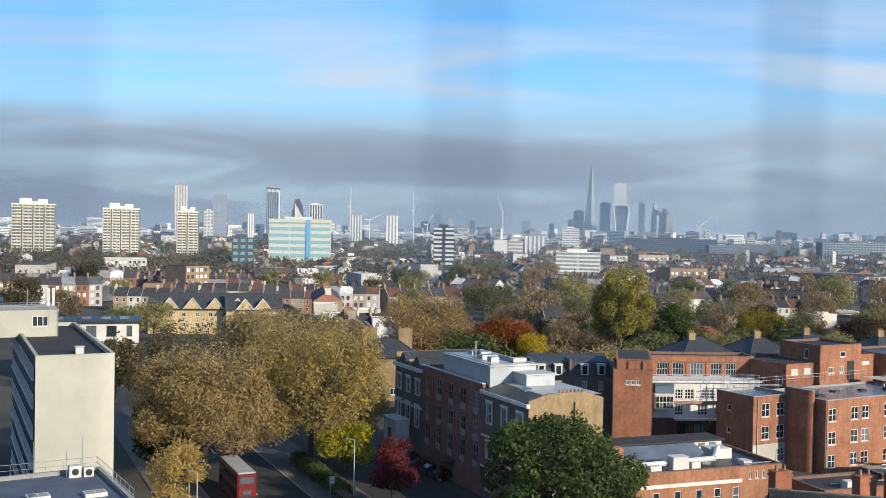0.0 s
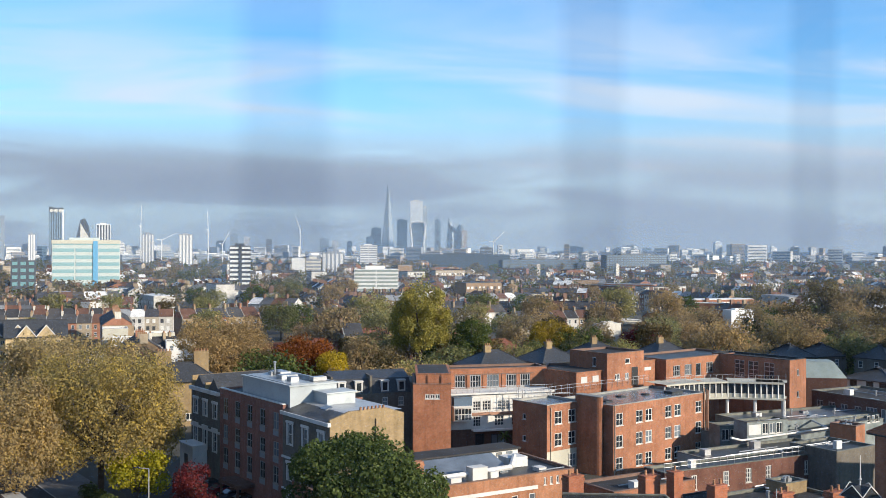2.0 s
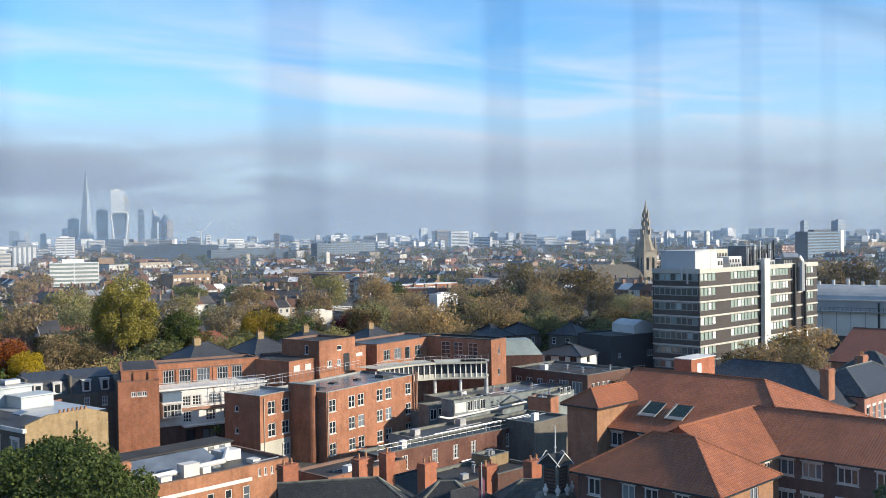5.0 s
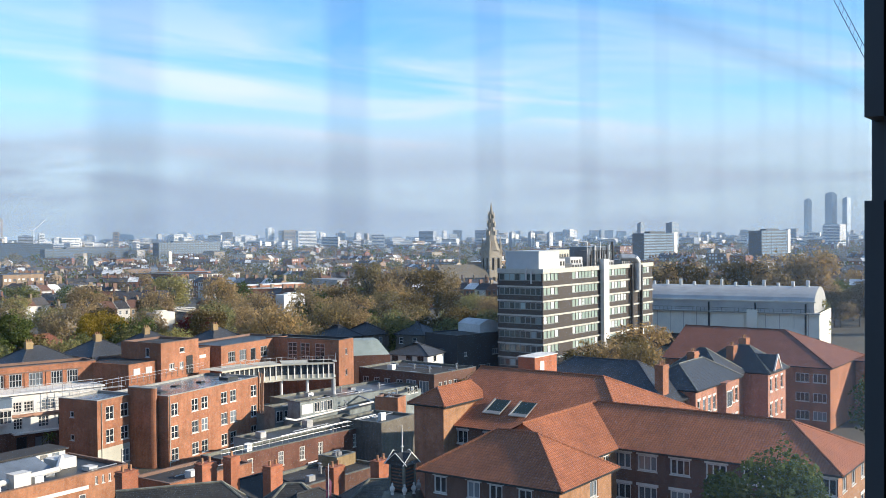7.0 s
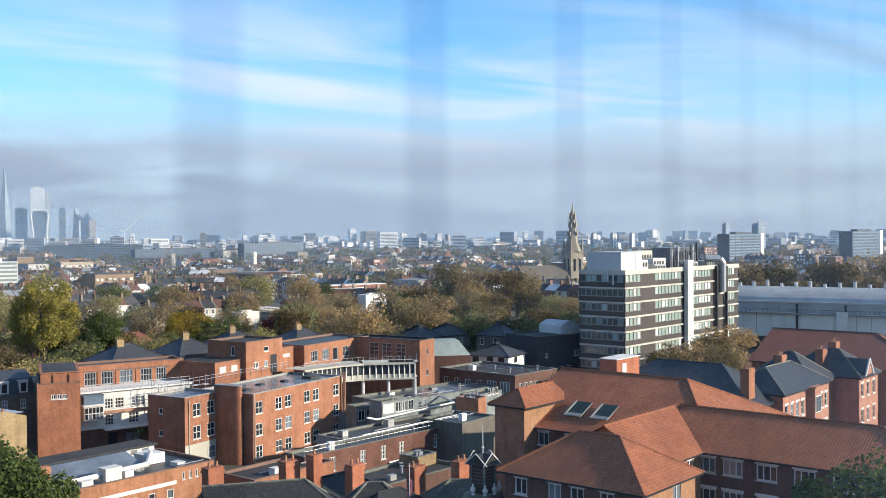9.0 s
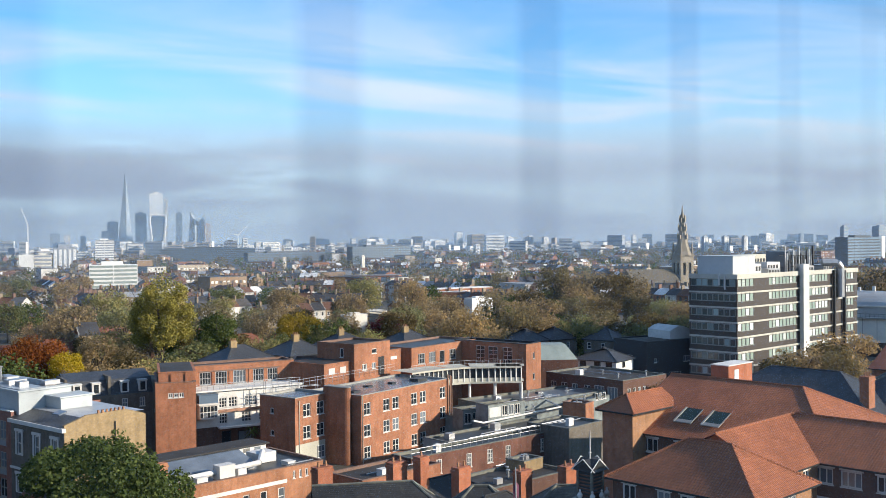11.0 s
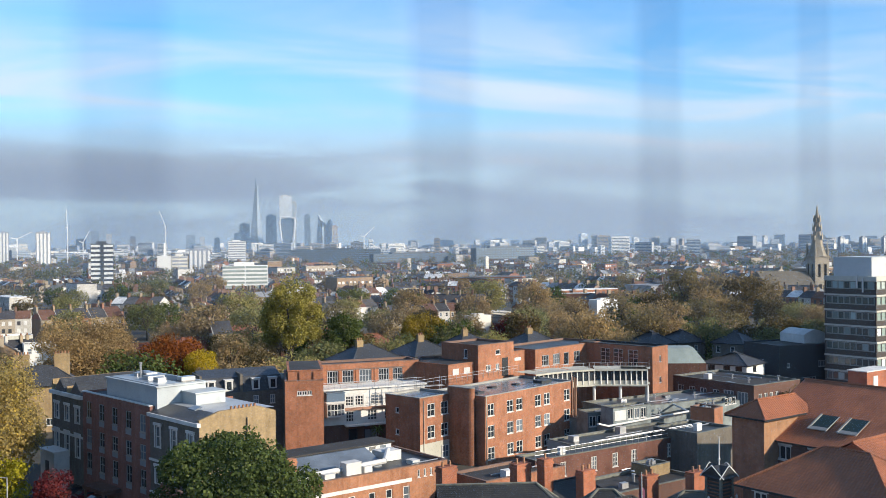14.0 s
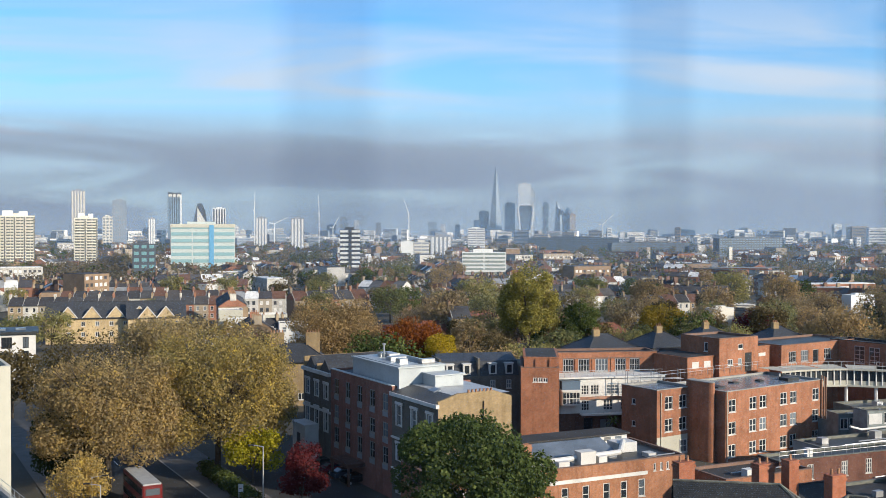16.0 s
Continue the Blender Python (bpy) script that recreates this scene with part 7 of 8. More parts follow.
fw, fr, fc, fp_, = Mass(), Mass(), Mass(), Mass()
rng = np.random.default_rng(77)
for _ in range(620):
    az, dist = rng.uniform(-25, 61), 430 * (3400 / 430) ** (rng.random() ** 0.9)
    x, y = polar(az, dist)
    if 36 < az < 41 and dist < 620 and dist > 520:
        continue
    if az > 44 and dist < 520:
        continue
    rot = radians(rng.choice([8, 20, 98, 110, -30, 60]) + rng.normal() * 6)
    n, w, d = int(rng.integers(3, 9)), rng.uniform(5, 6.5), rng.uniform(8, 10.5)
    eave = rng.choice([6.0, 6.4, 9.0, 9.4])
    ridge = eave + rng.uniform(2.2, 3.2)
    kind = rng.random()
    if kind < 0.24:
        L, d, hh = rng.uniform(14, 40), rng.uniform(9, 16), rng.uniform(7, 16)
        fw.add(placed(box_pts(0, 0, 0, L, d, hh), x, y, rot), BOX_F)
        fr.add(placed(box_pts(0.3, 0.3, hh, L - 0.3, d - 0.3, hh + 0.25), x, y, rot), BOX_F)
        for z in np.arange(1.2, hh - 2, 3.0):
            for i in range(int(L / 2.6)):
                for yy in (-0.06, d + 0.06):
                    x0 = 0.7 + i * 2.6
                    q = [(x0, yy, z), (x0 + 1.5, yy, z), (x0 + 1.5, yy, z + 1.5), (x0, yy, z + 1.5)]
                    fp_.add(placed(q if yy < 0 else q[::-1], x, y, rot), [(0, 1, 2, 3)])
        continue
    for i in range(n):
        a, b = i * w, (i + 1) * w
        fw.add(placed(box_pts(a, 0, 0, b, d, eave) + [(a, d / 2, ridge - 0.1), (b, d / 2, ridge - 0.1)], x, y, rot), BOX_F[:4] + [(7, 4, 8), (5, 6, 9)])
        fr.add(placed([(a, -0.3, eave), (b, -0.3, eave), (b, d / 2, ridge), (a, d / 2, ridge), (b, d + 0.3, eave), (a, d + 0.3, eave)], x, y, rot), [(0, 1, 2, 3), (3, 2, 4, 5)])
        fc.add(placed(box_pts(a - 0.35, d / 2 - 1.0, ridge - 1, a + 0.35, d / 2 + 1.0, ridge + 1.6), x, y, rot), BOX_F)
        if dist < 1500:
            for z in np.arange(0.9, eave - 1.6, 2.9):
                for x0 in (a + 0.7, a + w * 0.55):
                    for yy in (-0.06, d + 0.06):
                        q = [(x0, yy, z), (x0 + 1.2, yy, z), (x0 + 1.2, yy, z + 1.6), (x0, yy, z + 1.6)]
                        fp_.add(placed(q if yy < 0 else q[::-1], x, y, rot), [(0, 1, 2, 3)])
fw.link("distant_houses", FAR_WALL, "brick and stucco walls of far terraces", "houses")
fr.link("distant_house_roofs", FAR_ROOF, "slate and tile roofs of far terraces", "roofs")
fc.link("distant_chimneys", FAR_CHIM, "brick chimney stacks of far terraces", "chimneys")
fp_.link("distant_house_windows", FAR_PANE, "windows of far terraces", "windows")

# low blocks along the horizon
hz, hp = Mass(), Mass()
for _ in range(1300):
    az, dist = rng.uniform(-26, 62), rng.uniform(2300, 4750)
    x, y = polar(az, dist)
    w, d, h = rng.uniform(8, 44), rng.uniform(12, 25), rng.uniform(8, 22) + (rng.random() < 0.14) * rng.uniform(8, 26)
    rot = radians(-az + rng.normal() * 25)
    hz.add(placed(box_pts(-w / 2, 0, 0, w / 2, d, h), x, y, rot), BOX_F)
    if dist < 3600:
        for z in np.arange(2, h - 2.5, 3.4):
            hp.add(placed([(-w / 2 + 1, -0.2, z), (w / 2 - 1, -0.2, z), (w / 2 - 1, -0.2, z + 1.5), (-w / 2 + 1, -0.2, z + 1.5)], x, y, rot), [(0, 1, 2, 3)])
HORIZON = palette("horizon_blocks", [(0.62, 0.61, 0.58), (0.80, 0.79, 0.76), (0.40, 0.36, 0.33), (0.95, 0.94, 0.91), (0.34, 0.37, 0.42), (0.90, 0.87, 0.80)], scale=0.02)
hz.link("horizon_blocks", HORIZON, "pale blocks of the far city", "buildings")
hp.link("horizon_windows", PANE_SKY, "window bands of the far city", "windows")

# ---- the skyline ----
def skyline_tower(name, az0, az1, el, dist, label, wall_mat, pane_mat, depth=None, floors=None, style="grid", turn=0.0, crown=None):
    """A far tower between two bearings, up to an elevation: core, window bands or piers, roof plant."""
    mid = (az0 + az1) / 2
    face = -mid if mid < 14 else 14.0            # the far grid of streets faces south-east of the window
    over = radians(face + mid)
    w = dist * math.tan(radians(az1 - az0)) / (math.cos(over) + 0.45 * math.sin(over))
    h = height_at(el, dist)
    x, y = polar((az0 + az1) / 2, dist)
    b = thing(name, pose(x, y, 0, 0, 0, face + turn), label, "tower", "skyline towers")
    d = min(depth or w * 0.8, w * (0.8 if mid < 14 else 0.45))
    part("shaft", Shape().box(-w / 2, 0, 0, w / 2, d, h), wall_mat, b)
    floors = floors or max(4, int(h / 3.4))
    pitch = h / floors
    s = Shape()
    if style == "grid":
        cols = max(3, int(w / 4.5))
        for k in range(floors):
            for c in range(cols):
                x0 = -w / 2 + w * (c + 0.18) / cols
                s.box(x0, -0.25, k * pitch + pitch * 0.3, x0 + w / cols * 0.64, -0.02, k * pitch + pitch * 0.8)
    elif style == "bands":
        cols = max(2, int(w / 12))
        for k in range(floors):
            for c in range(cols):
                s.box(-w / 2 + w * (c + 0.03) / cols, -0.25, k * pitch + pitch * 0.35, -w / 2 + w * (c + 0.97) / cols, -0.02, k * pitch + pitch * 0.85)
    elif style == "piers":
        cols = max(3, int(w / 5))
        for c in range(cols):
            x0 = -w / 2 + w * (c + 0.25) / cols
            s.box(x0, -0.25, 3, x0 + w / cols * 0.55, -0.02, h - 2)
    part("windows", s, pane_mat, b)
    part("roof_plant", Shape().box(-w * 0.25, d * 0.2, h, w * 0.2, d * 0.7, h + (max(2, h * 0.03) if style != "none" or h > 40 else 0.5)), wall_mat, b)
    return b, w, d, h


TOWER_PALE = surface("pale_tower_concrete", (0.72, 0.69, 0.61), 0.8, 0.08, 0.05)
TOWER_WHITE = surface("white_tower", (0.88, 0.88, 0.85), 0.7, 0.08, 0.05)
TOWER_GREY = surface("grey_tower", (0.34, 0.37, 0.42), 0.6, 0.12, 0.03)
TOWER_DARK = surface("dark_tower", (0.085, 0.10, 0.125), 0.5, 0.15, 0.03)
TOWER_GLASS = surface("pale_glass_tower", (0.85, 0.92, 0.96), 0.25, 0.12, 0.02, spec=0.6)
TOWER_BLUE = surface("blue_glass_tower", (0.26, 0.36, 0.46), 0.25, 0.15, 0.02, spec=0.6)
TOWER_RUST = surface("rust_tower", (0.55, 0.36, 0.26), 0.7, 0.12, 0.03)

COUNCIL = surface("council_concrete", (0.84, 0.78, 0.63), 0.8, 0.08, 0.05)
COUNCIL_GLASS = glazing("council_window_glass", (0.13, 0.135, 0.13), 0.2)
# three council towers of balconies
for az0, az1, el in ((-22.78, -20.64, 0.86), (-18.32, -16.43, 0.72), (-14.53, -13.35, 0.62)):
    dist = 980
    b, w, d, h = skyline_tower("council_tower", az0, az1, el, dist, "pale concrete council tower with stacked balconies", COUNCIL, PANE, 22, 18, "none")
    cols = 4 if w > 25 else 2
    for k in range(17):
        z = 2 + k * (h - 3) / 17
        s, p = Shape(), Shape()
        for c in range(cols):
            x0 = -w / 2 + w * c / cols
            ww = w / cols
            s.box(x0 + 0.6, -1.4, z, x0 + ww - 1.2, -0.05, z + 1.1)
            p.box(x0 + 0.9, -0.2, z + 1.1, x0 + ww * 0.5, -0.04, z + 2.3).box(x0 + ww * 0.56, -0.2, z + 1.1, x0 + ww - 1.4, -0.04, z + 2.3)
            p.box(x0 + ww - 1.1, -0.3, z, x0 + ww - 0.1, -0.04, z + 2.6)
        part("balcony", s, COUNCIL, b), part("storey_windows", p, COUNCIL_GLASS, b)
    part("tank_room", Shape().box(-w * 0.32, 4, h, -w * 0.05, 14, h + 4.5).box(w * 0.1, 4, h, w * 0.32, 14, h + 3.8), TOWER_WHITE, b)

skyline_tower("high_rise", -14.66, -13.95, 2.05, 2300, "slim residential high-rise with white piers", TOWER_GREY, TOWER_PALE, None, 40, "piers")
skyline_tower("high_rise", -12.61, -11.89, 1.55, 2300, "grey concrete residential high-rise", TOWER_GREY, TOWER_BLUE, None, 34, "grid")
skyline_tower("high_rise", -13.1, -12.6, 0.71, 2000, "cream apartment tower with small windows", TOWER_PALE, PANE_SKY, None, 22, "grid")
skyline_tower("high_rise", -10.78, -10.42, 0.62, 1900, "slim grey apartment tower with piers", TOWER_GREY, TOWER_WHITE, None, 20, "piers")
b, w, d, h = skyline_tower("three_turbine_tower", -9.77, -9.07, 1.85, 2700, "dark tower with three round turbine openings at its top", TOWER_DARK, TOWER_BLUE, 26, 42, "piers")
part("crown", Shape().face([(-w / 2, 0, h), (w / 2, 0, h), (w / 2, 0, h + 8), (0, 0, h + 6), (-w / 2, 0, h + 10)]).face([(-w / 2, 0, h + 10), (0, 0, h + 6), (w / 2, 0, h + 8), (w / 2, d, h + 4), (-w / 2, d, h + 6)]), TOWER_DARK, b)
for i in (-1, 0, 1):
    part("turbine_ring", Shape().turned([(4.4, 0.0), (4.4, 0.6), (3.0, 0.6), (3.0, 0.0)], 16), TOWER_PALE, b, m=pose(i * w * 0.31, -0.1, h - 0.5, 90, 0, 0))
part("white_edge", Shape().box(w / 2 - 2, -1.0, 0, w / 2 + 1.5, 6, h + 2), TOWER_WHITE, b)
# slanted tower
x, y = polar(-8.08, 2400)
sl_t = thing("slant_top_tower", pose(x, y, 0, 0, 0, 8), "grey tower with a steep slanted pale face", "tower", "skyline towers")
h = height_at(1.45, 2400)
part("shaft", Shape().prism([(-15, 0), (15, 0), (15, 22), (-15, 22)], 0, h * 0.55).face([(-15, 0, h * 0.55), (15, 0, h * 0.55), (12, 0, h * 0.82), (4, 0, h), (-6, 0, h * 0.97)]).face([(15, 0, h * 0.55), (15, 22, h * 0.55), (12, 22, h * 0.82), (12, 0, h * 0.82)]).face([(12, 0, h * 0.82), (12, 22, h * 0.82), (4, 22, h), (4, 0, h)]), TOWER_DARK, sl_t)
part("pale_face", Shape().face([(-6, -0.4, 0), (15, -0.4, 0), (15, -0.4, h * 0.5), (-6, -0.4, h * 0.9)]), TOWER_PALE, sl_t)
skyline_tower("high_rise", -7.42, -6.71, 1.17, 2300, "white apartment tower with dark windows", TOWER_WHITE, TOWER_DARK, None, 26, "piers")
OFFICE_GLASS = glazing("pale_teal_glass", (0.22, 0.36, 0.38), 0.12)
# teal glazed office
b, w, d, h = skyline_tower("glazed_office", -9.62, -6.23, 0.29, 760, "wide office block with teal glass and pale bands", surface("pale_office_band", (0.58, 0.64, 0.62), 0.5, 0.08), OFFICE_GLASS, 20, 8, "bands")
part("blue_core", Shape().box(4.4, -0.6, 0, 7.6, -0.02, h - 0.3), surface("bright_blue_panel", (0.16, 0.42, 0.66), 0.4, 0.1), b, "bright blue vertical panel")
# warm pale band whose colour stands for the lit top floors
part("top_band", Shape().box(-w / 2 - 0.2, -0.4, h - 2.2, w / 2 + 0.2, 0, h + 0.3), surface("lit_top_floor_band", (0.62, 0.60, 0.5), 0.5, 0.05), b)
skyline_tower("dark_framed_flats", -11.6, -10.4, -0.75, 700, "small block of dark framed flats", TOWER_DARK, PANE_TEAL, 12, 6, "grid")
skyline_tower("high_rise", -5.12, -4.49, 0.68, 2000, "grey apartment tower with light piers", TOWER_GREY, TOWER_WHITE, None, 22, "piers")
skyline_tower("high_rise", -3.21, -2.49, 0.66, 1900, "grey tower with light piers", TOWER_GREY, TOWER_WHITE, None, 20, "piers")
b, w, d, h = skyline_tower("striped_tower", -0.53, 0.61, 0.02, 760, "brown tower with white balcony stripes", TOWER_DARK, TOWER_WHITE, 14, 11, "bands")
part("stair_slot", Shape().box(-1.2, -0.5, 4, 1.2, -0.26, h), TOWER_DARK, b)
skyline_tower("white_slab", 6.27, 8.71, -1.23, 640, "white slab block with fine window rows", TOWER_WHITE, surface("pale_grey_green_glass", (0.36, 0.42, 0.40), 0.3, 0.15), 12, 9, "bands")
skyline_tower("apartment_block", 2.85, 3.56, -0.64, 1100, "blank white end wall of a slab block", TOWER_WHITE, TOWER_PALE, 14, 6, "none")
skyline_tower("apartment_block", 3.58, 4.43, -0.66, 1120, "cream block with white floor bands", TOWER_PALE, TOWER_GREY, 14, 6, "bands")
skyline_tower("apartment_block", 4.5, 5.67, -0.3, 1300, "block with upright white fins", TOWER_GREY, TOWER_WHITE, 14, 8, "piers")
skyline_tower("apartment_block", 6.58, 7.53, 0.1, 1700, "white stepped block of flats", TOWER_WHITE, TOWER_GREY, 16, 10, "bands")
skyline_tower("civic_block", 9.95, 14.9, -0.4, 1750, "very long dark glazed slab block", TOWER_DARK, PANE_SKY, 14, 7, "bands")
skyline_tower("civic_block", 14.0, 19.3, -0.68, 1500, "long dark slab block over the trees", TOWER_DARK, PANE_SKY, 12, 5, "bands")
skyline_tower("civic_block", 19.74, 24.0, -0.4, 1450, "long dark slab block over the trees", TOWER_DARK, TOWER_BLUE, 14, 8, "grid")
# glass pyramid tower of the skyline
CITY_MID = surface("grey_city_glass", (0.27, 0.33, 0.39), 0.3, 0.15, 0.03, spec=0.6)
CITY_BLUE = surface("pale_blue_city_glass", (0.52, 0.61, 0.69), 0.25, 0.15, 0.02, spec=0.6)
CITY_DARK = surface("dark_city_glass", (0.09, 0.125, 0.17), 0.3, 0.15, 0.03, spec=0.5)
D_SP = 4100.0
x, y = polar(8.12, D_SP)
h = height_at(3.62, D_SP)
sp = thing("glass_spire_tower", pose(x, y, 0, 0, 0, -8), "tapering glass spire of a tower with a splintered tip", "tower", "skyline towers")
# facets of one glass: lit and dull sides are put into their colours
part("west_facet", Shape().face([(-30, 0, 0), (4, -6, 0), (0, 0, h), (-1.5, 2, h * 0.985)]).face([(-30, 0, 0), (-2, 2, h * 0.985), (-20, 40, 0)]), CITY_MID, sp)
part("east_facet", Shape().face([(4, -6, 0), (30, 2, 0), (4, 4, h * 0.94), (2.4, 2, h * 0.93)]).face([(30, 2, 0), (20, 40, 0), (5, 4, h * 0.94)]), CITY_BLUE, sp, "glass facet painted bright as if lit")
part("core", Shape().face([(-28, 2, 0), (28, 4, 0), (2, 5, h * 0.9)]), CITY_BLUE, sp)
skyline_tower("hospital_tower", 7.2, 7.75, 1.05, 3900, "dark concrete hospital tower beside the glass spire", CITY_DARK, CITY_MID, 30, 30, "bands")
skyline_tower("office_block", 6.9, 7.3, 0.55, 3900, "blue-grey office block below the glass spire", CITY_BLUE, CITY_BLUE, 30, 20, "bands")
skyline_tower("office_block", 8.2, 8.7, -0.05, 3800, "dark office block below the glass spire", CITY_MID, CITY_BLUE, 30, 14, "bands")
skyline_tower("high_rise", 8.62, 9.2, 1.5, 4000, "broad dark concrete high-rise tower", CITY_DARK, CITY_MID, 30, 36, "bands")
# tower that swells towards its top, with a white rim
x, y = polar(9.78, 4300)
h = height_at(1.42, 4300)
wk = thing("curved_top_tower", pose(x, y, 0, 0, 0, -9.8), "dark glass tower that widens upwards under a white curved rim", "tower", "skyline towers")
prof = [(-26, 0), (-24, h * 0.3), (-28, h * 0.6), (-32, h * 0.82), (-31, h * 0.93), (-24, h * 0.985), (0, h), (24, h * 0.985), (31, h * 0.93), (32, h * 0.82), (28, h * 0.6), (24, h * 0.3), (26, 0)]
s = Shape()
s.face([(a, 0, z) for a, z in prof[::-1]])
for (a, z), (b_, z2) in zip(prof, prof[1:]):
    s.face([(a, 0, z), (b_, 0, z2), (b_, 30, z2), (a, 30, z)])
part("glass_body", s, CITY_DARK, wk)
s = Shape()
for (a, z), (b_, z2) in zip(prof, prof[1:]):
    s.tube((a, -1, z), (b_, -1, z2), 5.0, sides=6)
part("white_rim", s, TOWER_WHITE, wk)
s = Shape()
for k in range(1, 20):
    z = h * 0.84 * k / 20
    s.box(-23, -1.2, z, 23, -0.5, z + 2.0)
part("floor_lines", s, CITY_MID, wk)
skyline_tower("high_rise", 9.36, 10.07, 2.55, 4600, "pale glass high-rise rising behind", TOWER_WHITE, TOWER_GLASS, 40, 50, "piers")
skyline_tower("high_rise", 10.05, 10.3, 2.2, 4600, "slim stone-coloured high-rise tower", TOWER_PALE, CITY_BLUE, 30, 40, "piers")
skyline_tower("high_rise", 10.72, 11.05, 1.5, 4500, "rounded dark glass high-rise tower", CITY_DARK, CITY_MID, 30, 40, "bands")
x, y = polar(11.75, 4400)
h = height_at(1.66, 4400)
ws = thing("wedge_tower", pose(x, y, 0, 0, 0, -11.7), "wedge-shaped glass tower with a sloping side", "tower", "skyline towers")
part("wedge", Shape().face([(-32, 0, 0), (34, 0, 0), (34, 0, h * 0.45), (-20, 0, h)]).face([(-32, 0, 0), (-20, 0, h), (-20, 30, h), (-32, 30, 0)]).face([(-20, 0, h), (34, 0, h * 0.45), (34, 30, h * 0.45), (-20, 30, h)]), CITY_DARK, ws)
part("bright_fin", Shape().box(-4, -1.0, 0, 4, -0.3, h * 0.62).face([(-22, -1, h), (-6, -1, h * 0.86), (4, -1, h * 0.74), (-14, -1, h * 0.8)]), TOWER_GLASS, ws)
part("dark_side", Shape().box(8, -1.4, 0, 34, -0.4, h * 0.7), CITY_DARK, ws)
bt = thing("bullet_tower", pose(*polar(12.12, 4350), 0), "bullet-shaped dark glass tower", "tower", "skyline towers")
hb = height_at(1.28, 4350)
part("shell", Shape().turned([(20, 0), (24, hb * 0.35), (22, hb * 0.62), (15, hb * 0.85), (6, hb * 0.97), (1, hb)], 14), CITY_DARK, bt)
skyline_tower("high_rise", 12.22, 12.54, 0.9, 4300, "sunlit rust-coloured office tower", TOWER_RUST, TOWER_PALE, 30, 24, "piers")
for az, wd, el, dist, mat in ((-12.0, 0.3, 0.1, 3000, TOWER_GREY), (-6.2, 0.4, 0.2, 2600, TOWER_WHITE), (-5.8, 0.3, 0.0, 2700, TOWER_PALE), (-1.0, 0.5, 0.3, 4200, TOWER_BLUE), (-0.3, 0.4, 0.7, 4300, TOWER_BLUE), (0.4, 0.3, 0.55, 4300, TOWER_GREY),
                              (1.6, 0.3, 0.4, 3600, TOWER_DARK), (4.6, 0.5, 0.45, 4200, TOWER_BLUE), (5.2, 0.3, 0.35, 4200, TOWER_GREY), (6.0, 0.3, 0.3, 4000, TOWER_BLUE), (13.6, 0.7, 0.0, 2600, TOWER_DARK), (15.2, 0.6, -0.1, 3300, TOWER_PALE),
                              (16.8, 0.4, 0.0, 3600, TOWER_WHITE), (18.5, 1.2, 0.05, 3900, TOWER_BLUE), (20.3, 0.3, 0.05, 3400, TOWER_GREY), (21.2, 0.3, 0.0, 3400, TOWER_PALE), (21.8, 0.3, 0.05, 3400, TOWER_WHITE), (24.4, 0.4, -0.1, 3000, TOWER_GREY),
                              (25.1, 0.8, -0.1, 3100, TOWER_WHITE), (26.2, 0.5, 0.33, 3000, TOWER_GLASS), (27.2, 1.0, 0.2, 3000, TOWER_PALE), (28.99, 0.3, 0.08, 3000, TOWER_WHITE), (31.0, 0.4, 0.05, 3300, TOWER_GREY), (35.8, 0.3, 0.1, 3200, TOWER_WHITE),
                              (43.0, 0.3, 0.1, 3600, TOWER_GREY), (44.5, 0.3, 0.1, 3600, TOWER_BLUE)):
    skyline_tower("high_rise", az - wd / 2, az + wd / 2, el, dist, "pale far high-rise on the skyline", mat, TOWER_GREY if mat is not TOWER_GREY else TOWER_WHITE, 20, None, "bands")
for az0, az1 in ((39.42, 39.77), (40.47, 40.85), (41.51, 41.82)):
    skyline_tower("estate_tower", az0, az1, 0.0, 1900, "one of three alike grey estate towers", TOWER_GREY, TOWER_WHITE, 14, 20, "piers")
for az0, az1, el in ((46.02, 49.23, -0.1), (52.11, 55.1, 0.0)):
    b, w, d, h = skyline_tower("slab_block", az0, az1, el, 1150, "long blue-grey slab block with a white end", TOWER_DARK, TOWER_BLUE, 14, 11, "bands")
    part("end_wall", Shape().box(w / 2 - 7, -0.6, 0, w / 2, -0.02, h + 1), TOWER_WHITE, b)
skyline_tower("estate_tower", 46.45, 46.85, 0.45, 1700, "grey tower behind the slab block", TOWER_GREY, TOWER_BLUE, 14, 22, "bands")
skyline_tower("estate_tower", 48.05, 48.75, 0.45, 1700, "grey tower behind the slab block", TOWER_GREY, TOWER_BLUE, 14, 22, "bands")
# pale glass tones add haze to these towers through their colour
for az0, az1, el in ((55.1, 55.5, 1.6), (56.2, 56.8, 1.9), (57.0, 57.4, 1.65)):
    skyline_tower("dockland_tower", az0, az1, el, 4700, "pale far tower of the docklands", CITY_BLUE, TOWER_GLASS, 30, 40, "bands")


def crane(az, el, dist, jib, lean, label):
    x, y = polar(az, dist)
    h = height_at(el, dist)
    c = thing("tower_crane", pose(x, y, 0, 0, 0, -az), label, "crane", "tower cranes")
    part("mast", Shape().tube((0, 0, 0), (0, 0, h * 0.72), 1.3, sides=4), TOWER_WHITE, c)
    part("jib", Shape().tube((0, 0, h * 0.7), (jib * math.sin(lean), 0, h * 0.7 + jib * math.cos(lean)), 1.0, 0.5, 4).tube((0, 0, h * 0.7), (-jib * 0.25 * math.sin(lean) - 4, 0, h * 0.7 + 2), 1.2, sides=4), TOWER_WHITE, c)


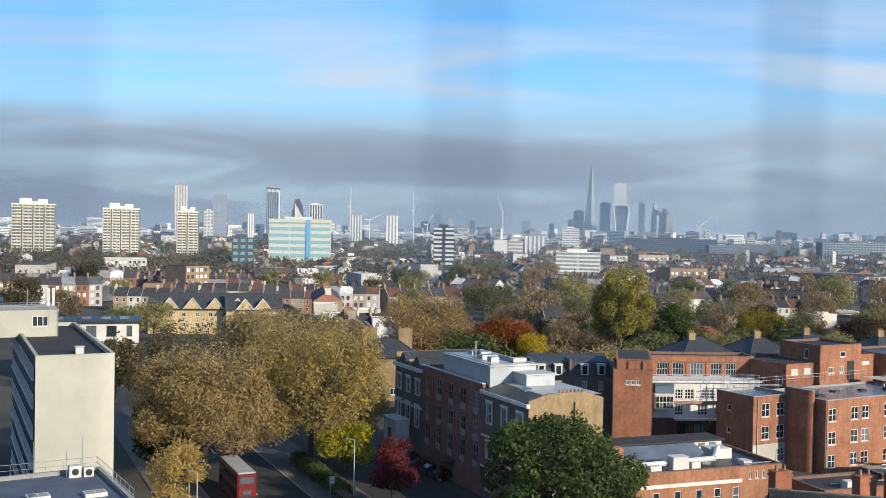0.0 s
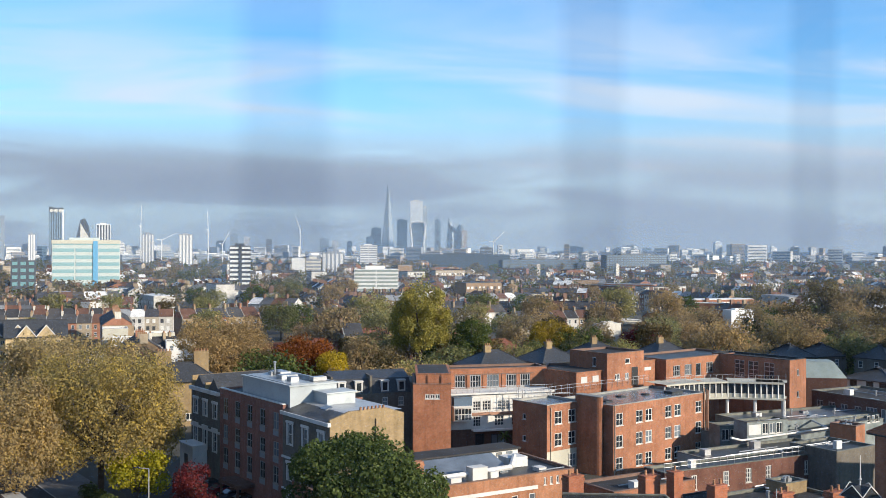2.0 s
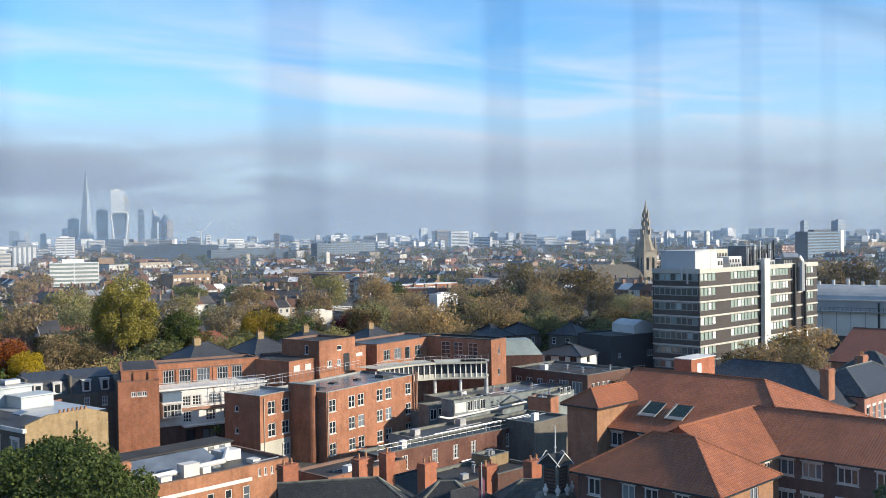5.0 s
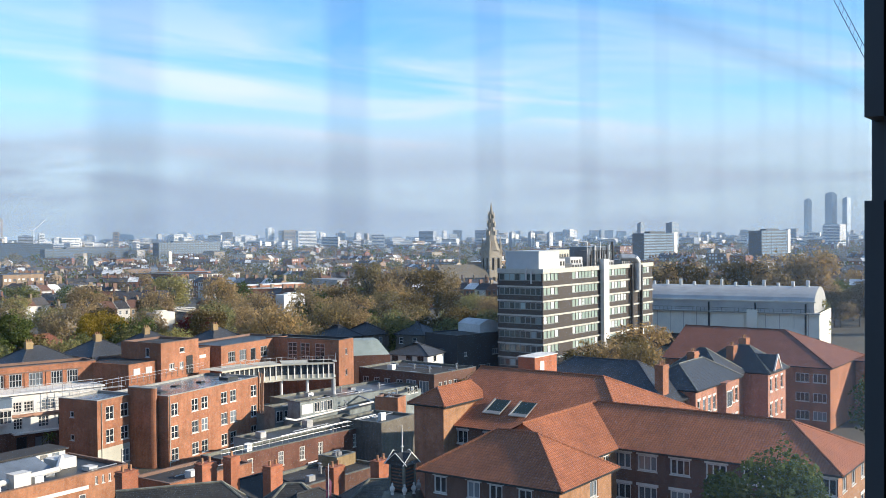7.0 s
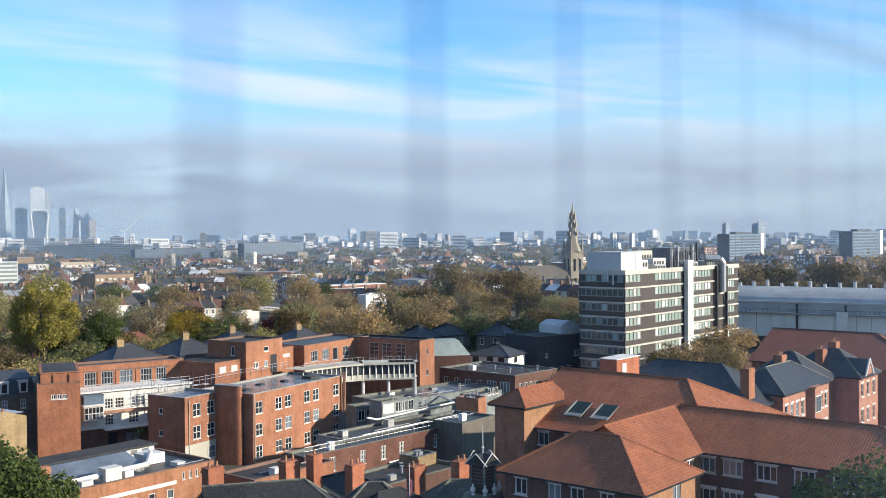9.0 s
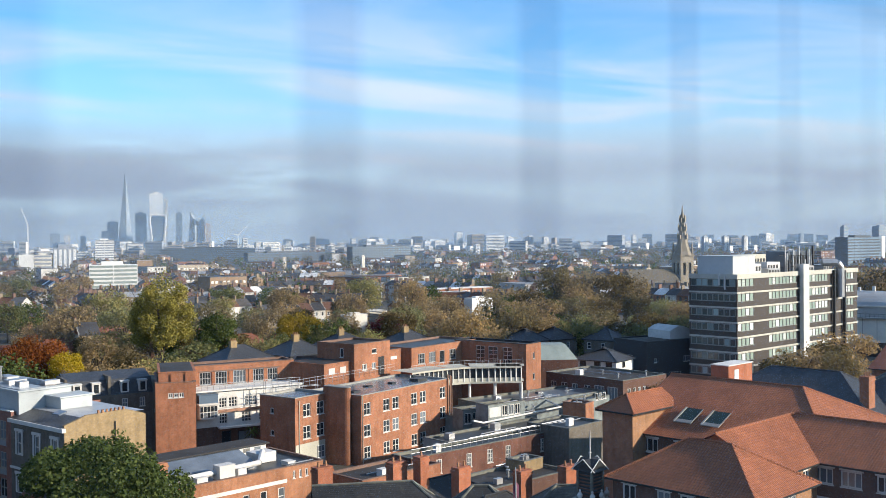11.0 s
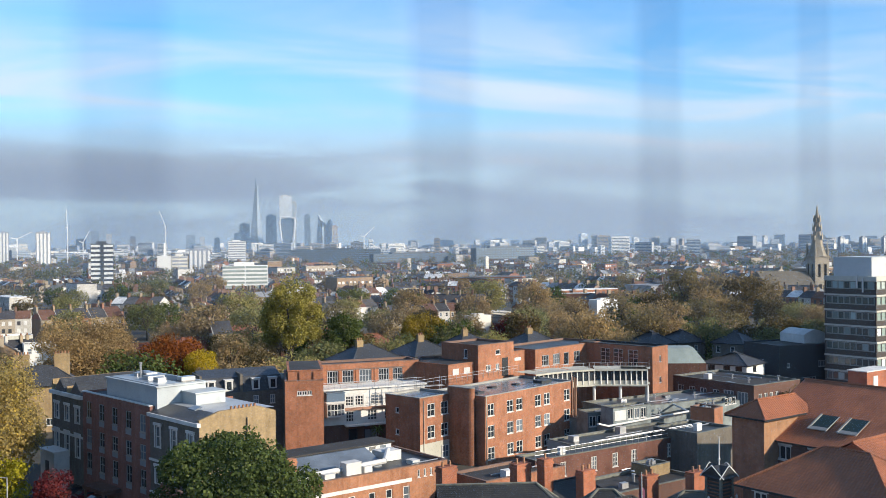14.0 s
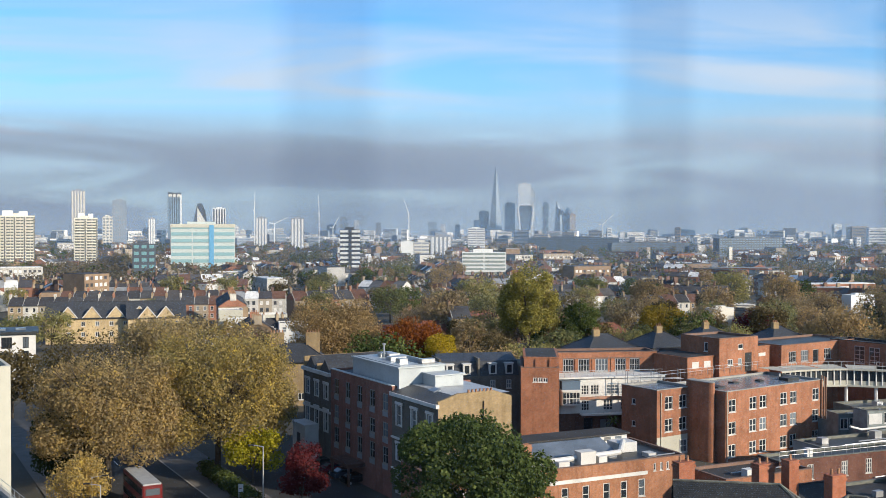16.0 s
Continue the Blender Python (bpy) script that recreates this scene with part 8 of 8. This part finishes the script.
for az, el, dist, jib, lean in ((-5.17, 1.9, 2100, 40, 0.02), (-1.66, 1.65, 2100, 38, -0.05), (3.3, 1.7, 2100, 34, -0.35), (-4.1, 0.9, 2000, 28, 1.1), (14.0, 0.75, 2600, 36, 0.8), (-0.9, 0.6, 2000, 24, 0.5)):
    crane(az, el, dist, jib, lean, "luffing tower crane over a far building site")

x, y = polar(58.4, 400)
nc = thing("tower_crane", pose(x, y, 0, 0, 0, -58), "lattice tower crane with a raised jib", "crane", "tower cranes")
s = Shape()
base, tip = Vector((0, 0, 92.0)), Vector((-17.0, 0, 128.0))
for i in range(14):
    p, q = base.lerp(tip, i / 14), base.lerp(tip, (i + 1) / 14)
    s.tube(p + Vector((-1.0, 0, 0)), q + Vector((-1.0, 0, 0)), 0.16, sides=4).tube(p + Vector((1.0, 0, 0)), q + Vector((1.0, 0, 0)), 0.16, sides=4).tube(p + Vector((-1.0, 0, 0)), q + Vector((1.0, 0, 0)), 0.12, sides=4)
part("jib", s, DARKMETAL, nc)
part("mast", Shape().tube((0, 0, 0), (0, 0, 94), 0.9, sides=4), DARKMETAL, nc)

skyline_tower("low_office", 18.6, 22.6, -4.0, 470, "long low office with pale window rows", TOWER_PALE, TOWER_DARK, 12, 3, "bands")
# white roof box among the trees, and the small chapel tower
skyline_tower("white_house", 26.64, 28.24, -3.3, 380, "plain white flat-roofed house among trees", TOWER_WHITE, PANE, 8, 2, "none")
skyline_tower("cream_hall", 19.7, 21.2, -4.15, 300, "cream flat-roofed hall among trees", TOWER_PALE, PANE, 9, 2, "none")
skyline_tower("bell_tower", 20.72, 20.94, -0.9, 900, "slender pale bell tower over the trees", TOWER_PALE, PANE, 5, 4, "none")

# ---- street things ----
def vehicle_wheels(parent, xs, y, r):
    for x in xs:
        for side in (-1, 1):
            wheel = part("wheel", Shape().turned([(r, -0.1), (r, 0.1), (r * 0.6, 0.11)], 14), DARKMETAL, parent, m=pose(x, side * y, r, 90, 0, 0))
            part("rim", Shape().turned([(r * 0.55, 0.11), (r * 0.3, 0.13)], 10), STEEL, wheel)


# bus red lowered to put the shade at the kerb into the paint
BUS_RED = surface("shaded_bus_red", (0.16, 0.02, 0.02), 0.3, 0.08, 1.0, spec=0.5)
bus = thing("double_decker_bus", pose(-25.8, 131.0, 0.03, 0, 0, 114.4), "red double-decker bus with a grey roof at the kerb", "bus")
part("body", Shape().prism([(-5.2, -1.2), (5.0, -1.2), (5.3, -0.9), (5.3, 0.9), (5.0, 1.2), (-5.2, 1.2), (-5.3, 1.0), (-5.3, -1.0)], 0.35, 4.15), BUS_RED, bus)
part("roof", Shape().prism([(-5.1, -1.1), (4.9, -1.1), (5.1, 0.0), (4.9, 1.1), (-5.1, 1.1)], 4.15, 4.32), surface("bus_roof", (0.42, 0.43, 0.44), 0.5, 0.15, 1.0), bus, "pale grey roof")
for z0, z1 in ((1.3, 2.1), (2.9, 3.75)):
    part("side_glass", Shape().box(-4.9, -1.23, z0, 4.9, -1.205, z1).box(-4.9, 1.205, z0, 4.9, 1.23, z1), PANE, bus)
part("rear_window", Shape().box(-5.33, -0.85, 2.95, -5.305, 0.85, 3.75).box(-5.33, -0.55, 1.6, -5.305, 0.55, 2.1), PANE, bus)
part("engine_cover", Shape().box(-5.34, -0.9, 0.5, -5.305, 0.9, 1.4), DARKMETAL, bus)
for y in (-1.0, 0.85):
    part("rear_light", Shape().box(-5.35, y, 1.5, -5.31, y + 0.15, 2.0), surface("red_lens", (0.5, 0.02, 0.02), 0.2), bus)
vehicle_wheels(bus, (-3.2, 3.2), 1.1, 0.48)


def car(x, y, rot, colour, label, name="parked_car"):
    c = thing(name, pose(x, y, 0.06, 0, 0, rot), label, "car", "parked cars")
    side = [(-2.1, 0.35), (2.15, 0.35), (2.15, 0.75), (1.9, 0.9), (0.95, 1.0), (0.3, 1.42), (-1.0, 1.45), (-1.75, 1.05), (-2.1, 0.95)]
    s = Shape()
    s.face([(a, -0.85, z) for a, z in side]).face([(a, 0.85, z) for a, z in side[::-1]])
    for (a, z), (b, z2) in zip(side, side[1:] + side[:1]):
        s.face([(a, 0.85, z), (b, 0.85, z2), (b, -0.85, z2), (a, -0.85, z)][::-1])
    part("body", s, surface(name + "_paint", colour, 0.25, 0.06, 1.0, spec=0.6), c)
    part("windscreen", Shape().face([(0.9, -0.72, 1.04), (0.9, 0.72, 1.04), (0.36, 0.66, 1.405), (0.36, -0.66, 1.405)]), PANE, c, m=pose(0.02, 0, 0.02))
    part("side_glass", Shape().face([(-1.5, -0.86, 1.08), (0.75, -0.86, 1.05), (0.25, -0.86, 1.36), (-0.95, -0.86, 1.38)]).face([(-1.5, 0.86, 1.08), (-0.95, 0.86, 1.38), (0.25, 0.86, 1.36), (0.75, 0.86, 1.05)]), PANE, c)
    part("rear_window", Shape().face([(-1.72, -0.7, 1.12), (-1.08, -0.66, 1.43), (-1.08, 0.66, 1.43), (-1.72, 0.7, 1.12)]), PANE, c, m=pose(-0.03, 0, 0.02))
    for y0 in (-0.8, 0.5):
        part("headlight", Shape().box(2.12, y0, 0.62, 2.17, y0 + 0.3, 0.78), STUCCO, c)
    vehicle_wheels(c, (-1.3, 1.35), 0.8, 0.31)


car(-0.4, 145.2, 25, (0.06, 0.08, 0.11), "dark blue parked car in the shaded forecourt")
car(1.0, 142.0, 25, (0.02, 0.022, 0.025), "black parked car in the shaded forecourt")
car(-2.0, 148.6, 25, (0.22, 0.03, 0.04), "dark red parked car in the shaded forecourt")
car(-3.6, 152.0, 25, (0.05, 0.05, 0.055), "dark grey parked car in the shaded forecourt")
car(-15.0, 160.0, 114, (0.5, 0.5, 0.5), "white parked car behind the plane trees")
van = thing("red_van", pose(-5.7, 157.9, 0.06, 0, 0, 20), "bright red parked van by the white porch", "van", "parked cars")
VAN_RED = surface("van_red_paint", (0.5, 0.03, 0.035), 0.3, 0.08, 1.0, spec=0.5)
part("body", Shape().prism([(-2.6, -0.95), (1.5, -0.95), (1.5, 0.95), (-2.6, 0.95)], 0.4, 2.3).prism([(1.5, -0.9), (2.4, -0.85), (2.4, 0.85), (1.5, 0.9)], 0.4, 1.3), VAN_RED, van)
part("windscreen", Shape().face([(1.52, -0.85, 1.35), (1.95, -0.82, 1.32), (1.95, 0.82, 1.32), (1.52, 0.85, 2.1)]), PANE, van)
vehicle_wheels(van, (-1.6, 1.5), 0.9, 0.34)


def street_lamp(x, y, h, rot, label):
    t = thing("street_lamp", pose(x, y, 0.02, 0, 0, rot), label, "street lamp", "street lamps")
    part("pole", Shape().tube((0, 0, 0), (0, 0, 1.2), 0.11).tube((0, 0, 1.2), (0, 0, h), 0.085, 0.06), surface("pale_lamp_post", (0.45, 0.44, 0.40), 0.5, 0.15), t)
    part("arm", Shape().tube((0, 0, h - 0.05), (1.3, 0, h + 0.15), 0.04), STEEL, t)
    part("lamp_head", Shape().box(1.1, -0.14, h + 0.1, 1.8, 0.14, h + 0.22), DARKMETAL, t)


street_lamp(-26.6, 112.8, 7.6, 180, "grey street lamp beside the street")
street_lamp(-10.4, 125.6, 8.8, 180, "tall pale street lamp on the pavement")
street_lamp(-29.0, 119.0, 7.0, 0, "slender street lamp under the plane tree")
street_lamp(-36.0, 158.0, 8.0, 0, "street lamp between the plane trees")
bs = thing("bus_stop_sign", pose(-13.8, 130.3, 0.13, 0, 0, 20), "white bus stop flag on a grey post", "sign")
part("post", Shape().tube((0, 0, 0), (0, 0, 3.0), 0.05), STEEL, bs)
part("flag", Shape().box(-0.08, -0.03, 2.0, 0.55, 0.03, 2.95), WHITE, bs)
part("bar", Shape().box(0.05, -0.04, 2.4, 0.42, -0.032, 2.5), BUS_RED, bs)
sht = thing("bus_shelter", pose(-11.4, 124.0, 0.13, 0, 0, 114), "glass bus shelter with a poster end", "bus shelter")
part("roof", Shape().box(-2, -0.7, 2.3, 2, 0.7, 2.42), DARKMETAL, sht)
for x in (-1.9, 1.9):
    for y in (-0.6, 0.6):
        part("post", Shape().tube((x, y, 0), (x, y, 2.3), 0.04), DARKMETAL, sht)
part("poster", Shape().box(-2.0, -0.55, 0.4, -1.92, 0.55, 2.1), STUCCO, sht)
part("poster_bar", Shape().box(-2.03, -0.45, 0.6, -2.005, 0.45, 1.0), surface("pink_poster", (0.5, 0.15, 0.22), 0.6), sht)
hg = np.random.default_rng(5)
hedge = new("hedge", leaf_mesh("hedge", leaf_cloud(hg, [(-12.0 - 0.42 * i, 131 + 0.92 * i, 1.0, 1.3, 1.3, 1.1) for i in range(0, 22, 2)], 9000, 0.14, 0.3), GREEN))
tagged(hedge, "dark clipped hedge along the forecourt", "hedge", kind="stuff")

# ---- haze over the far city: painted on upright see-through blue sheets ----
def haze_sheet(name, dist, density, top, colour):
    m = bpy.data.materials.new(name)
    m.use_nodes = True
    n = Nodes(m.node_tree)
    co = n.add("ShaderNodeNewGeometry").outputs["Position"]
    z = n.add("ShaderNodeSeparateXYZ", Vector=co).outputs[2]
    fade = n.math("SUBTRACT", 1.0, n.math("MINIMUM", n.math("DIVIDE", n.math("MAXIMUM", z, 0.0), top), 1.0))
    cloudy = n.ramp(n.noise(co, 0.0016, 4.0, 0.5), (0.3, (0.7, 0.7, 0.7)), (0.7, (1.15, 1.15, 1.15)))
    # less opaque to the west, so that the painted haze is weaker there
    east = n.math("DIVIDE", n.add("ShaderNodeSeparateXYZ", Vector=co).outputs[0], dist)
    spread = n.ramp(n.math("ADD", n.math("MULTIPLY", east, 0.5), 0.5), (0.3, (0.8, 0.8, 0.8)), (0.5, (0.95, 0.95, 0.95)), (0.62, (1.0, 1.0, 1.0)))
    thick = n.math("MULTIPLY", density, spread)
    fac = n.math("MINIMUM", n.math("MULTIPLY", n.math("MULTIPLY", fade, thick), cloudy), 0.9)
    # the normal is fixed on the sun, so every sheet is lit alike
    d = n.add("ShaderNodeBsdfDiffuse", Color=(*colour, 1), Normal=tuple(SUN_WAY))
    t = n.add("ShaderNodeBsdfTransparent")
    mx = n.tree.nodes.new("ShaderNodeMixShader")
    n.link(fac, mx.inputs[0]), n.link(t.outputs[0], mx.inputs[1]), n.link(d.outputs[0], mx.inputs[2])
    out = n.add("ShaderNodeOutputMaterial")
    n.link(mx.outputs[0], out.inputs[0])
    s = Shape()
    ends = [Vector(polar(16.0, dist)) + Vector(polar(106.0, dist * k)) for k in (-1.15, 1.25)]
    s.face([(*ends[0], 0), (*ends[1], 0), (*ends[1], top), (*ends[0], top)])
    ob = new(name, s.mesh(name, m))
    tagged(ob, "see-through sheet painted as thin blue haze", "haze", kind="structure")


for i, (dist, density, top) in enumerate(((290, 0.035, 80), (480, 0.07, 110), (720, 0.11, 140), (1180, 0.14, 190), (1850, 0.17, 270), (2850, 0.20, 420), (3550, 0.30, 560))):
    haze_sheet("mist_bank_%d" % (i + 1), dist, density, top, (0.255, 0.36, 0.50))
